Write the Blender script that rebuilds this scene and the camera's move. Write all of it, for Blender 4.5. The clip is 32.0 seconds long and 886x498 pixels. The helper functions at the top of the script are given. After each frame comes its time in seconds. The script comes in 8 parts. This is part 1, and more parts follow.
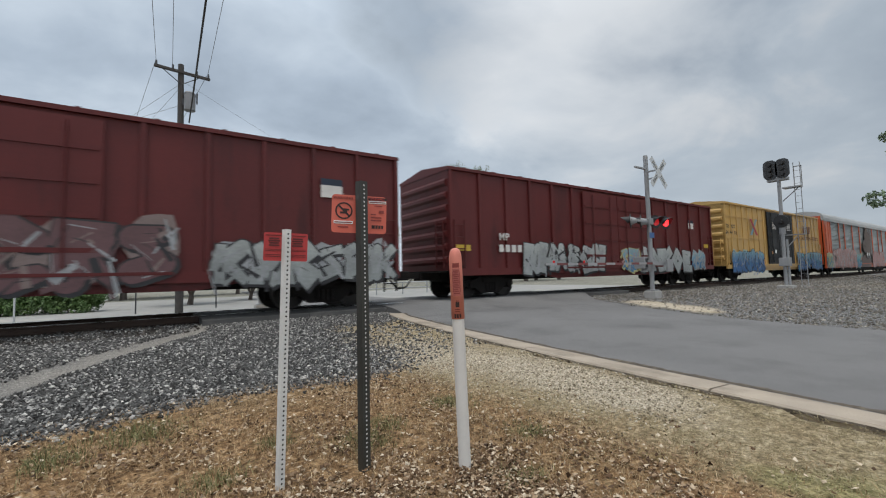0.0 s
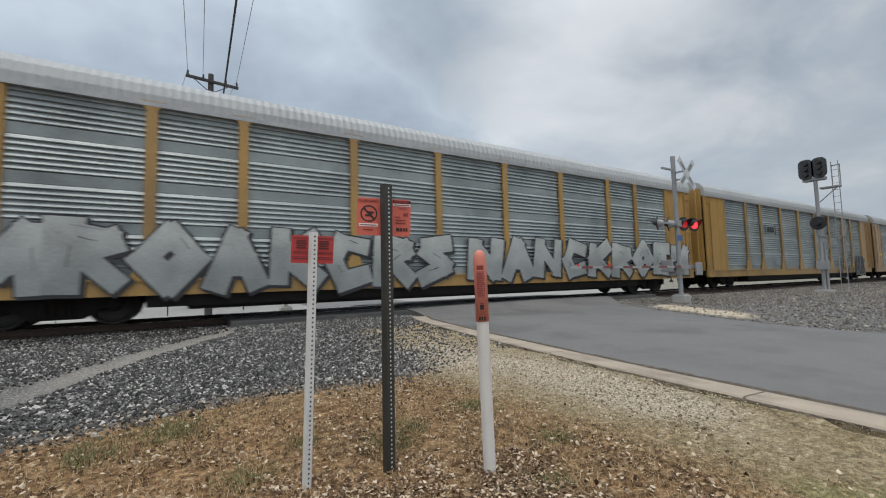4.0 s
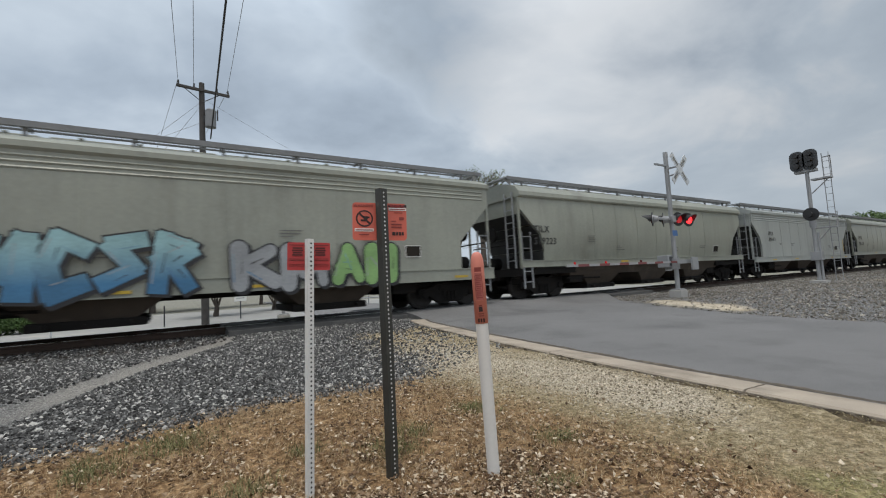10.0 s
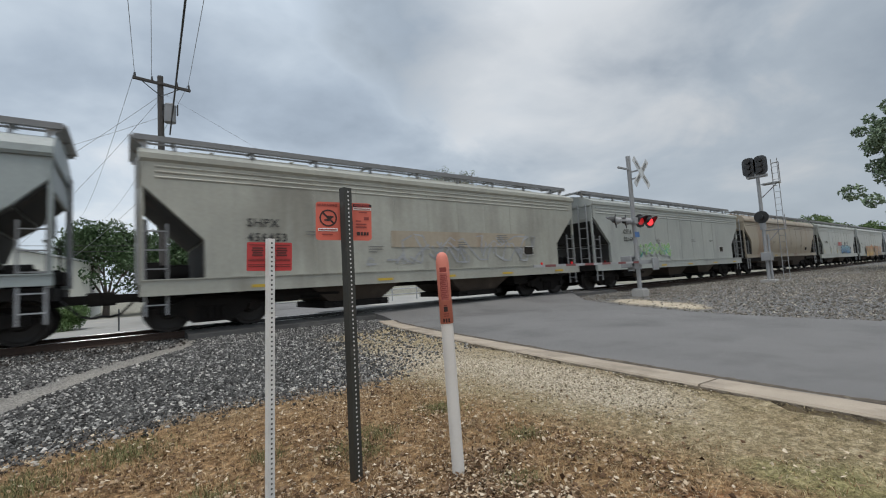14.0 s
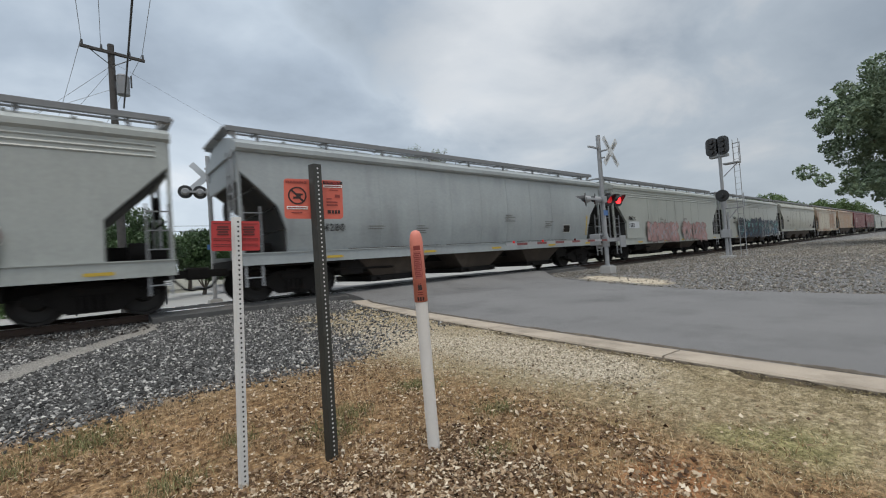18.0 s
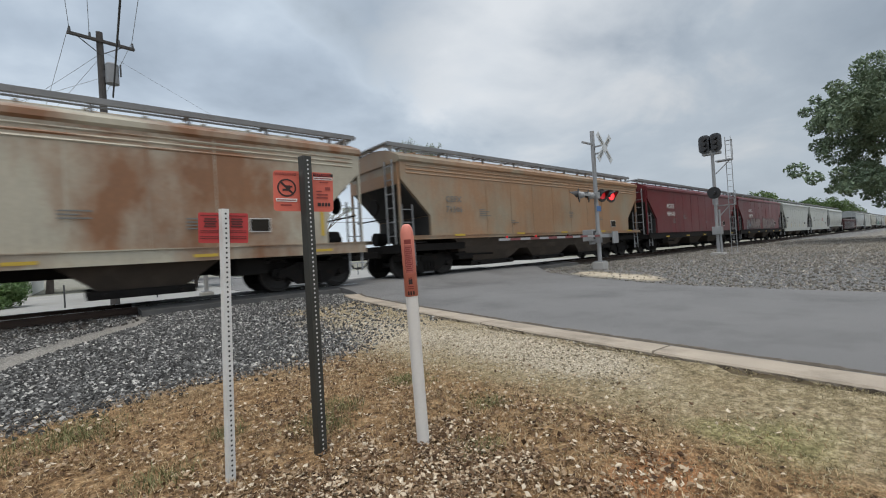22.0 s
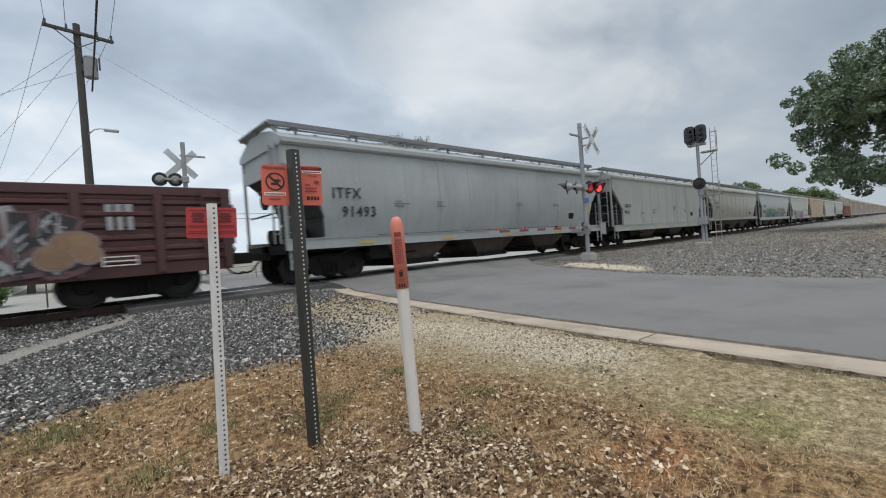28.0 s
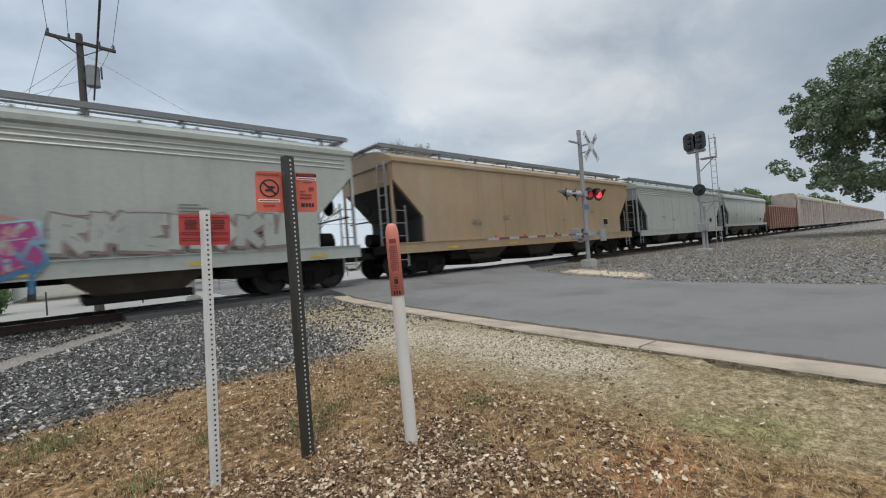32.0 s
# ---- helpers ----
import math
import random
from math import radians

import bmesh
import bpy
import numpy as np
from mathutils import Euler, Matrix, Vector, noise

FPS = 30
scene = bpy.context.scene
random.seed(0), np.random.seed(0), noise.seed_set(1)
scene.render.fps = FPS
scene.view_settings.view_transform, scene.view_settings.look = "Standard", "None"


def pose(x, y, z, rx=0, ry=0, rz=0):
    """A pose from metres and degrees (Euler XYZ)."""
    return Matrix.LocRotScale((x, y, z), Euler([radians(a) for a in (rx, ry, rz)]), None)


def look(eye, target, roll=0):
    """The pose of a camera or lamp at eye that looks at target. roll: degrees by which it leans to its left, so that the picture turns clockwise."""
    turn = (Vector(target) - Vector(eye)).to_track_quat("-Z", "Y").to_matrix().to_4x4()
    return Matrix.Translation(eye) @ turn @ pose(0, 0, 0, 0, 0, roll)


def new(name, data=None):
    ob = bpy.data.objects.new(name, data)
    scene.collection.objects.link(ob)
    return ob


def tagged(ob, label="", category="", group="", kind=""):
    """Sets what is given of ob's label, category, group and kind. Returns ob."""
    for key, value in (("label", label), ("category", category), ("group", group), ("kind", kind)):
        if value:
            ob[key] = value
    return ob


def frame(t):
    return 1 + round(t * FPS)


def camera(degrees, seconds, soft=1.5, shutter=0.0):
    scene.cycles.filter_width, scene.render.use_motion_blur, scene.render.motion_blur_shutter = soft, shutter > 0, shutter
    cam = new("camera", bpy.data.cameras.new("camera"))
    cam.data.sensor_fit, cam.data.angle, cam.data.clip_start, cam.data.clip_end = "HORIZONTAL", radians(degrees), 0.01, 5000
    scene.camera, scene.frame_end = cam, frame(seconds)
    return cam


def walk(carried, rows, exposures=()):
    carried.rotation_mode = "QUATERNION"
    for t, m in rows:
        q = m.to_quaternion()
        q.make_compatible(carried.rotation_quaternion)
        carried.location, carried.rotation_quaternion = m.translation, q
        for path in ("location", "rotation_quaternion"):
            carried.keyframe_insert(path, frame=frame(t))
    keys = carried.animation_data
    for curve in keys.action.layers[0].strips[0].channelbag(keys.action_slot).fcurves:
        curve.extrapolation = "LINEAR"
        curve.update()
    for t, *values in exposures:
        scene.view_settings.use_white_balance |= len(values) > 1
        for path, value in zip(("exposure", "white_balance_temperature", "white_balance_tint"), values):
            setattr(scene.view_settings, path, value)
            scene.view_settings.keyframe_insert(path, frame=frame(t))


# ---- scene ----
EXPOSURES = [(0, 0.03), (6, 0.0), (14.5, -0.03), (19, 0.07), (32, 0.12)]
cam = camera(92.28, 32.0, soft=1.1, shutter=0.13)
# seconds, eye, heading, pitch and lean in degrees
PATH = [
    (0, 0.000, -0.000, 1.129, 54.90, 3.58, 1.45),
    (0.5, -0.003, 0.003, 1.127, 55.27, 3.29, 1.67),
    (1, -0.000, 0.004, 1.125, 55.49, 3.13, 1.71),
    (1.5, -0.003, 0.010, 1.123, 55.70, 3.21, 1.49),
    (2, -0.010, 0.020, 1.118, 56.13, 3.45, 1.36),
    (2.5, -0.003, 0.022, 1.117, 56.80, 3.85, 1.27),
    (3, -0.004, 0.015, 1.119, 57.43, 4.10, 1.28),
    (3.5, -0.012, 0.009, 1.121, 57.81, 4.11, 1.33),
    (5.5, -0.003, 0.018, 1.123, 57.61, 4.33, 1.68),
    (6, -0.005, 0.016, 1.122, 57.58, 4.48, 2.22),
    (6.5, -0.006, 0.007, 1.122, 57.52, 4.48, 2.95),
    (7, -0.009, 0.001, 1.124, 57.32, 4.35, 3.48),
    (7.5, 0.004, -0.005, 1.125, 57.09, 4.21, 3.79),
    (8, 0.006, -0.005, 1.124, 56.85, 4.16, 3.83),
    (8.5, 0.003, -0.003, 1.123, 56.75, 4.12, 3.69),
    (9, -0.006, 0.009, 1.125, 56.77, 4.21, 3.36),
    (9.5, -0.010, 0.012, 1.124, 56.98, 4.35, 3.21),
    (10, -0.010, 0.017, 1.127, 57.33, 4.39, 3.12),
    (10.5, -0.008, 0.016, 1.125, 57.52, 4.38, 3.16),
    (11, -0.005, 0.018, 1.124, 57.35, 4.32, 3.31),
    (11.5, -0.002, 0.018, 1.119, 56.73, 4.30, 3.65),
    (12, 0.020, 0.005, 1.121, 55.74, 4.44, 3.72),
    (12.5, 0.021, -0.007, 1.121, 54.92, 4.63, 3.58),
    (13, 0.014, 0.000, 1.121, 54.41, 4.64, 3.35),
    (13.5, 0.011, 0.007, 1.120, 53.98, 4.50, 3.26),
    (14, 0.017, 0.004, 1.123, 53.32, 4.25, 3.36),
    (14.5, 0.042, -0.007, 1.119, 52.37, 4.08, 3.83),
    (16.5, 0.030, 0.010, 1.121, 50.29, 2.50, 4.30),
    (17, 0.026, 0.016, 1.120, 50.12, 2.03, 4.20),
    (17.5, 0.026, 0.018, 1.119, 49.98, 1.61, 4.00),
    (18, 0.027, 0.029, 1.118, 49.82, 1.23, 3.94),
    (18.5, 0.027, 0.038, 1.113, 49.62, 0.97, 3.95),
    (19, 0.034, 0.039, 1.115, 49.43, 0.82, 3.98),
    (19.5, 0.040, 0.033, 1.116, 49.42, 0.89, 4.08),
    (20, 0.038, 0.030, 1.116, 49.43, 0.94, 4.06),
    (20.5, 0.039, 0.032, 1.115, 49.41, 0.96, 3.88),
    (21, 0.040, 0.032, 1.114, 49.37, 0.88, 3.73),
    (21.5, 0.043, 0.028, 1.113, 49.23, 0.68, 3.58),
    (22, 0.049, 0.031, 1.115, 49.02, 0.44, 3.48),
    (22.5, 0.051, 0.032, 1.113, 48.83, 0.35, 3.43),
    (23, 0.049, 0.033, 1.111, 48.80, 0.35, 3.29),
    (23.5, 0.044, 0.032, 1.113, 48.85, 0.36, 3.12),
    (24, 0.031, 0.030, 1.111, 48.86, 0.30, 2.97),
    (24.5, 0.024, 0.031, 1.112, 48.55, 0.11, 2.99),
    (25, 0.035, 0.033, 1.111, 48.00, 0.00, 3.13),
    (25.5, 0.037, 0.031, 1.110, 47.32, -0.01, 3.32),
    (27.5, 0.035, 0.023, 1.110, 47.45, -0.42, 4.05),
    (28, 0.036, 0.022, 1.107, 47.67, -0.53, 4.24),
    (28.5, 0.030, 0.013, 1.110, 47.89, -0.58, 4.44),
    (29, 0.032, 0.018, 1.110, 47.98, -0.60, 4.59),
    (29.5, 0.034, 0.017, 1.107, 48.02, -0.68, 4.61),
    (30, 0.044, 0.017, 1.106, 47.99, -0.74, 4.52),
    (30.5, 0.054, 0.010, 1.103, 48.07, -0.70, 4.43),
    (31, 0.064, 0.012, 1.103, 48.12, -0.46, 4.40),
    (31.5, 0.069, 0.020, 1.105, 48.08, -0.02, 4.34),
    (32, 0.073, 0.018, 1.103, 47.70, 0.42, 4.36),
]


def aim(x, y, z, heading, pitch, lean):
    a, b = radians(heading), radians(pitch)
    way = Vector((math.cos(a) * math.cos(b), math.sin(a) * math.cos(b), math.sin(b)))
    return look((x, y, z), Vector((x, y, z)) + way, -lean)


walk(cam, [(t, aim(*row)) for t, *row in PATH], EXPOSURES)
import itertools

# ---- daylight under an overcast sky ----
world = bpy.data.worlds.new("overcast_sky")
scene.world = world
world.use_nodes = True
wt = world.node_tree
wt.nodes.clear()


def wn(kind, **values):
    n = wt.nodes.new(kind)
    for key, value in values.items():
        n.inputs[key].default_value = value
    return n


SUN_UP, SUN_TURN = 74.0, 205.0
CLOUD_DRIFT = (3.1, 1.7, 0.0)
w_out = wn("ShaderNodeOutputWorld")
w_bg = wn("ShaderNodeBackground", Strength=1.0)
sky = wt.nodes.new("ShaderNodeTexSky")
sky.sky_type, sky.sun_disc = "NISHITA", False
sky.sun_elevation, sky.sun_rotation = radians(SUN_UP), radians(SUN_TURN)
sky.air_density, sky.dust_density = 1.0, 3.0
w_tc = wn("ShaderNodeTexCoord")
w_sep = wn("ShaderNodeSeparateXYZ")
w_z = wt.nodes.new("ShaderNodeMath")
w_z.operation, w_z.inputs[1].default_value = "MAXIMUM", 0.0
w_z2 = wt.nodes.new("ShaderNodeMath")
w_z2.operation, w_z2.inputs[1].default_value = "ADD", 0.32
w_div = wt.nodes.new("ShaderNodeVectorMath")
w_div.operation = "DIVIDE"
w_comb = wn("ShaderNodeCombineXYZ")
w_n1 = wn("ShaderNodeTexNoise", Scale=1.8, Detail=6.0, Roughness=0.52, Distortion=0.3)
w_n2 = wn("ShaderNodeTexNoise", Scale=0.42, Detail=2.0, Roughness=0.45)
w_add = wt.nodes.new("ShaderNodeMath")
w_add.operation = "MULTIPLY_ADD"
w_add.inputs[1].default_value = 0.55
w_ramp = wt.nodes.new("ShaderNodeValToRGB")
for e, (pos, col) in zip([w_ramp.color_ramp.elements[0], w_ramp.color_ramp.elements[1], w_ramp.color_ramp.elements.new(0.5),
                          w_ramp.color_ramp.elements.new(0.62)],
                         [(0.48, (0.33, 0.395, 0.475, 1)), (0.96, (0.75, 0.81, 0.875, 1)), (0.64, (0.45, 0.53, 0.625, 1)), (0.80, (0.60, 0.685, 0.775, 1))]):
    e.position, e.color = pos, col
w_mix = wt.nodes.new("ShaderNodeMix")
w_mix.data_type = "RGBA"
w_mix.inputs["Factor"].default_value = 0.93
w_skyk = wt.nodes.new("ShaderNodeVectorMath")
w_skyk.operation = "SCALE"
w_skyk.inputs["Scale"].default_value = 0.12
w_hz = wt.nodes.new("ShaderNodeMapRange")
w_hz.inputs["From Min"].default_value, w_hz.inputs["From Max"].default_value = 0.0, 0.34
w_hz.inputs["To Min"].default_value, w_hz.inputs["To Max"].default_value = 0.75, 0.0
w_hmix = wt.nodes.new("ShaderNodeMix")
w_hmix.data_type = "RGBA"
w_hmix.inputs["B"].default_value = (0.70, 0.79, 0.875, 1)
L = wt.links.new
L(w_tc.outputs["Generated"], w_sep.inputs[0])
L(w_sep.outputs["Z"], w_z.inputs[0])
L(w_z.outputs[0], w_z2.inputs[0])
for k in range(3):
    L(w_z2.outputs[0], w_comb.inputs[k])
L(w_tc.outputs["Generated"], w_div.inputs[0])
L(w_comb.outputs[0], w_div.inputs[1])
w_map = wn("ShaderNodeMapping", Location=CLOUD_DRIFT)
L(w_div.outputs[0], w_map.inputs["Vector"])
L(w_map.outputs[0], w_n1.inputs["Vector"])
L(w_map.outputs[0], w_n2.inputs["Vector"])
L(w_n2.outputs["Fac"], w_add.inputs[0])
L(w_n1.outputs["Fac"], w_add.inputs[2])
L(w_add.outputs[0], w_ramp.inputs[0])
L(w_ramp.outputs[0], w_hmix.inputs["A"])
L(w_sep.outputs["Z"], w_hz.inputs["Value"])
L(w_hz.outputs[0], w_hmix.inputs["Factor"])
# a heavy dark cloud beside a bright thinning of the cover
w_base = w_hmix.outputs["Result"]
for way, near, far, most, tone in (((0.50, 0.64, 0.60), 0.957, 0.99, 0.85, (0.29, 0.345, 0.405, 1)), ((0.70, 0.525, 0.495), 0.935, 1.0, 0.9, (0.90, 0.94, 0.98, 1))):
    w_dot = wt.nodes.new("ShaderNodeVectorMath")
    w_dot.operation = "DOT_PRODUCT"
    w_dot.inputs[1].default_value = Vector(way).normalized()
    L(w_tc.outputs["Generated"], w_dot.inputs[0])
    w_rag = wt.nodes.new("ShaderNodeMath")
    w_rag.operation, w_rag.inputs[1].default_value = "MULTIPLY_ADD", 0.17
    L(w_n1.outputs["Fac"], w_rag.inputs[0])
    L(w_dot.outputs["Value"], w_rag.inputs[2])
    w_fac = wt.nodes.new("ShaderNodeMapRange")
    w_fac.inputs["From Min"].default_value, w_fac.inputs["From Max"].default_value = near + 0.095, far + 0.095
    w_fac.inputs["To Max"].default_value = most
    L(w_rag.outputs[0], w_fac.inputs["Value"])
    w_cloud = wt.nodes.new("ShaderNodeMix")
    w_cloud.data_type = "RGBA"
    w_cloud.inputs["B"].default_value = tone
    L(w_fac.outputs[0], w_cloud.inputs["Factor"])
    L(w_base, w_cloud.inputs["A"])
    w_base = w_cloud.outputs["Result"]
L(sky.outputs[0], w_skyk.inputs[0])
L(w_skyk.outputs[0], w_mix.inputs["A"])
L(w_base, w_mix.inputs["B"])
# an overcast sky is brightest overhead
w_up = wt.nodes.new("ShaderNodeMapRange")
w_up.inputs["From Min"].default_value, w_up.inputs["From Max"].default_value = 0.5, 1.0
w_up.inputs["To Min"].default_value, w_up.inputs["To Max"].default_value = 1.0, 1.9
w_cie = wt.nodes.new("ShaderNodeVectorMath")
w_cie.operation = "SCALE"
L(w_sep.outputs["Z"], w_up.inputs["Value"])
L(w_mix.outputs["Result"], w_cie.inputs[0])
L(w_up.outputs[0], w_cie.inputs["Scale"])
# and duller away from the veiled sun
w_dull = wt.nodes.new("ShaderNodeMapRange")
w_dull.inputs["From Min"].default_value, w_dull.inputs["From Max"].default_value = 0.35, 0.97
w_dull.inputs["To Min"].default_value, w_dull.inputs["To Max"].default_value = 1.0, 0.68
w_away = wt.nodes.new("ShaderNodeVectorMath")
w_away.operation = "SCALE"
L(w_sep.outputs["X"], w_dull.inputs["Value"])
L(w_cie.outputs[0], w_away.inputs[0])
L(w_dull.outputs[0], w_away.inputs["Scale"])
L(w_away.outputs[0], w_bg.inputs["Color"])
L(w_bg.outputs[0], w_out.inputs["Surface"])

sun = new("sun", bpy.data.lights.new("sun", "SUN"))
sun.data.energy, sun.data.angle, sun.data.color = 1.5, radians(25), (1.0, 0.92, 0.82)
sa, sb = radians(SUN_TURN), radians(SUN_UP)
sun.matrix_world = look(Vector((math.sin(sa) * math.cos(sb), math.cos(sa) * math.cos(sb), math.sin(sb))) * 60, (0, 0, 0))

# ---- materials ----
MATS = {}


def material(name, base, rough=0.7, metal=0.0, vary=0.12, scale=3.0, fine=60.0, bump=0.0, second=None, amount=0.0, second_scale=2.0,
             streak=0.0, glow=0.0, random_value=0.0, spec=0.5):
    """A procedural surface: base colour with coarse and fine variation, an optional second colour in blotches (streak draws them out downwards)."""
    if name in MATS:
        return MATS[name]
    m = bpy.data.materials.new(name)
    m.use_nodes = True
    nt = m.node_tree
    bsdf = nt.nodes["Principled BSDF"]
    bsdf.inputs["Metallic"].default_value = metal
    bsdf.inputs["Specular IOR Level"].default_value = spec
    tc = nt.nodes.new("ShaderNodeTexCoord")
    link = nt.links.new
    n1 = nt.nodes.new("ShaderNodeTexNoise")
    n1.inputs["Scale"].default_value, n1.inputs["Detail"].default_value = scale, 4
    n2 = nt.nodes.new("ShaderNodeTexNoise")
    n2.inputs["Scale"].default_value, n2.inputs["Detail"].default_value = fine, 3
    info = nt.nodes.new("ShaderNodeObjectInfo")
    off = nt.nodes.new("ShaderNodeVectorMath")
    off.operation = "MULTIPLY_ADD"
    off.inputs[1].default_value = (37.0, 23.0, 11.0)
    link(info.outputs["Random"], off.inputs[0])
    link(tc.outputs["Object"], off.inputs[2])
    link(off.outputs[0], n1.inputs["Vector"])
    link(tc.outputs["Object"], n2.inputs["Vector"])
    s = nt.nodes.new("ShaderNodeMath")
    s.operation = "MULTIPLY_ADD"
    s.inputs[1].default_value = 0.6
    link(n2.outputs["Fac"], s.inputs[0])
    link(n1.outputs["Fac"], s.inputs[2])
    rng = nt.nodes.new("ShaderNodeMapRange")
    rng.inputs["From Min"].default_value, rng.inputs["From Max"].default_value = 0.45, 1.15
    rng.inputs["To Min"].default_value, rng.inputs["To Max"].default_value = 1 - vary, 1 + vary
    link(s.outputs[0], rng.inputs["Value"])
    value = rng.outputs[0]
    if random_value:
        r2 = nt.nodes.new("ShaderNodeMapRange")
        r2.inputs["To Min"].default_value, r2.inputs["To Max"].default_value = 1 - random_value, 1 + random_value
        link(info.outputs["Random"], r2.inputs["Value"])
        mul = nt.nodes.new("ShaderNodeMath")
        mul.operation = "MULTIPLY"
        link(value, mul.inputs[0])
        link(r2.outputs[0], mul.inputs[1])
        value = mul.outputs[0]
    if streak:
        # rain streaks run down the sides
        n4 = nt.nodes.new("ShaderNodeTexNoise")
        n4.inputs["Scale"].default_value, n4.inputs["Detail"].default_value = 5.0, 5
        n4.inputs["Roughness"].default_value = 0.7
        mp4 = nt.nodes.new("ShaderNodeMapping")
        mp4.inputs["Scale"].default_value = (1, 1, 0.06)
        link(off.outputs[0], mp4.inputs["Vector"])
        link(mp4.outputs[0], n4.inputs["Vector"])
        r4 = nt.nodes.new("ShaderNodeMapRange")
        r4.inputs["From Min"].default_value, r4.inputs["From Max"].default_value = 0.3, 0.7
        r4.inputs["To Min"].default_value, r4.inputs["To Max"].default_value = 0.93, 1.06
        link(n4.outputs["Fac"], r4.inputs["Value"])
        m4 = nt.nodes.new("ShaderNodeMath")
        m4.operation = "MULTIPLY"
        link(value, m4.inputs[0])
        link(r4.outputs[0], m4.inputs[1])
        value = m4.outputs[0]
    colour = None
    if second:
        n3 = nt.nodes.new("ShaderNodeTexNoise")
        n3.inputs["Scale"].default_value, n3.inputs["Detail"].default_value = second_scale, 6
        n3.inputs["Roughness"].default_value = 0.62
        mp = nt.nodes.new("ShaderNodeMapping")
        mp.inputs["Scale"].default_value = (1, 1, 1 - streak)
        link(off.outputs[0], mp.inputs["Vector"])
        link(mp.outputs[0], n3.inputs["Vector"])
        cut = nt.nodes.new("ShaderNodeMapRange")
        cut.inputs["From Min"].default_value, cut.inputs["From Max"].default_value = 0.68 - 0.4 * amount, 0.86 - 0.4 * amount
        link(n3.outputs["Fac"], cut.inputs["Value"])
        mix = nt.nodes.new("ShaderNodeMix")
        mix.data_type = "RGBA"
        mix.inputs["A"].default_value, mix.inputs["B"].default_value = (*base, 1), (*second, 1)
        link(cut.outputs[0], mix.inputs["Factor"])
        colour = mix.outputs["Result"]
    sc = nt.nodes.new("ShaderNodeVectorMath")
    sc.operation = "SCALE"
    if colour:
        link(colour, sc.inputs[0])
    else:
        sc.inputs[0].default_value = base
    link(value, sc.inputs["Scale"])
    link(sc.outputs[0], bsdf.inputs["Base Color"])
    rr = nt.nodes.new("ShaderNodeMapRange")
    rr.inputs["From Min"].default_value, rr.inputs["From Max"].default_value = 0.45, 1.15
    rr.inputs["To Min"].default_value, rr.inputs["To Max"].default_value = max(0.05, rough - 0.12), min(1, rough + 0.12)
    link(s.outputs[0], rr.inputs["Value"])
    link(rr.outputs[0], bsdf.inputs["Roughness"])
    if bump:
        bp = nt.nodes.new("ShaderNodeBump")
        bp.inputs["Strength"].default_value, bp.inputs["Distance"].default_value = bump, 0.02
        link(n2.outputs["Fac"], bp.inputs["Height"])
        link(bp.outputs[0], bsdf.inputs["Normal"])
    if glow:
        bsdf.inputs["Emission Color"].default_value = (*base, 1)
        bsdf.inputs["Emission Strength"].default_value = glow
    MATS[name] = m
    return m


STEEL_DARK = material("dark_underframe_steel", (0.0155, 0.014, 0.013), 0.85, 0.0, 0.4, 4, 40, 0.2, (0.024, 0.017, 0.013), 0.3, 3, spec=0.2)
WHEEL_STEEL = material("wheel_steel", (0.030, 0.027, 0.025), 0.55, 0.4, 0.3, 5, 40, 0.1)
RAIL_RUST = material("rusty_rail_web", (0.055, 0.035, 0.026), 0.8, 0.2, 0.3, 6, 60, 0.3)
RAIL_SHINE = material("polished_rail_head", (0.55, 0.55, 0.55), 0.28, 1.0, 0.15, 3, 50)
GALV = material("galvanised_steel", (0.50, 0.52, 0.53), 0.5, 0.5, 0.18, 3, 40, 0.05)
GALV_DULL = material("dull_galvanised_steel", (0.36, 0.37, 0.38), 0.55, 0.4, 0.25, 3, 40, 0.05)
GREY_DARK = material("dark_grey_paint", (0.05, 0.053, 0.057), 0.6, 0.0, 0.2, 4, 50)
BLACK = material("black_paint", (0.02, 0.02, 0.021), 0.55, 0.0, 0.2, 4, 50)
WHITE = material("white_paint", (0.78, 0.78, 0.76), 0.6, 0.0, 0.08, 4, 60)
WHITE_DULL = material("dull_white_paint", (0.52, 0.545, 0.56), 0.65, 0.0, 0.14, 3, 50, 0, (0.36, 0.37, 0.38), 0.1, 3)
YELLOW_MARK = material("yellow_reflector", (0.50, 0.34, 0.04), 0.5, 0.0, 0.15)
CONCRETE = material("concrete", (0.38, 0.32, 0.25), 0.9, 0.0, 0.2, 2.5, 90, 0.3, (0.25, 0.208, 0.16), 0.45, 1.6)
CONCRETE_GREY = material("grey_concrete_base", (0.38, 0.37, 0.35), 0.9, 0.0, 0.16, 2.5, 90, 0.25)
WOOD_POLE = material("weathered_pole_wood", (0.064, 0.060, 0.057), 0.9, 0.0, 0.3, 6, 60, 0.4)
TIE_WOOD = material("tarred_tie_wood", (0.06, 0.05, 0.042), 0.95, 0.0, 0.3, 5, 50, 0.5, random_value=0.25)


# ---- building blocks ----
def part(name, bm, mat, parent, label=""):
    me = bpy.data.meshes.new(name)
    bm.to_mesh(me)
    bm.free()
    return put(name, me, mat, parent, label)


def put(name, me, mat, parent, label="", at=None):
    """An object of its own on a mesh that may be shared; its material sits on the object."""
    ob = new(name, me)
    if not me.materials:
        me.materials.append(None)
    ob.material_slots[0].link = "OBJECT"
    ob.material_slots[0].material = mat
    if parent:
        ob.parent = parent
    if at is not None:
        ob.matrix_basis = at
    if label:
        tagged(ob, label)
    return ob


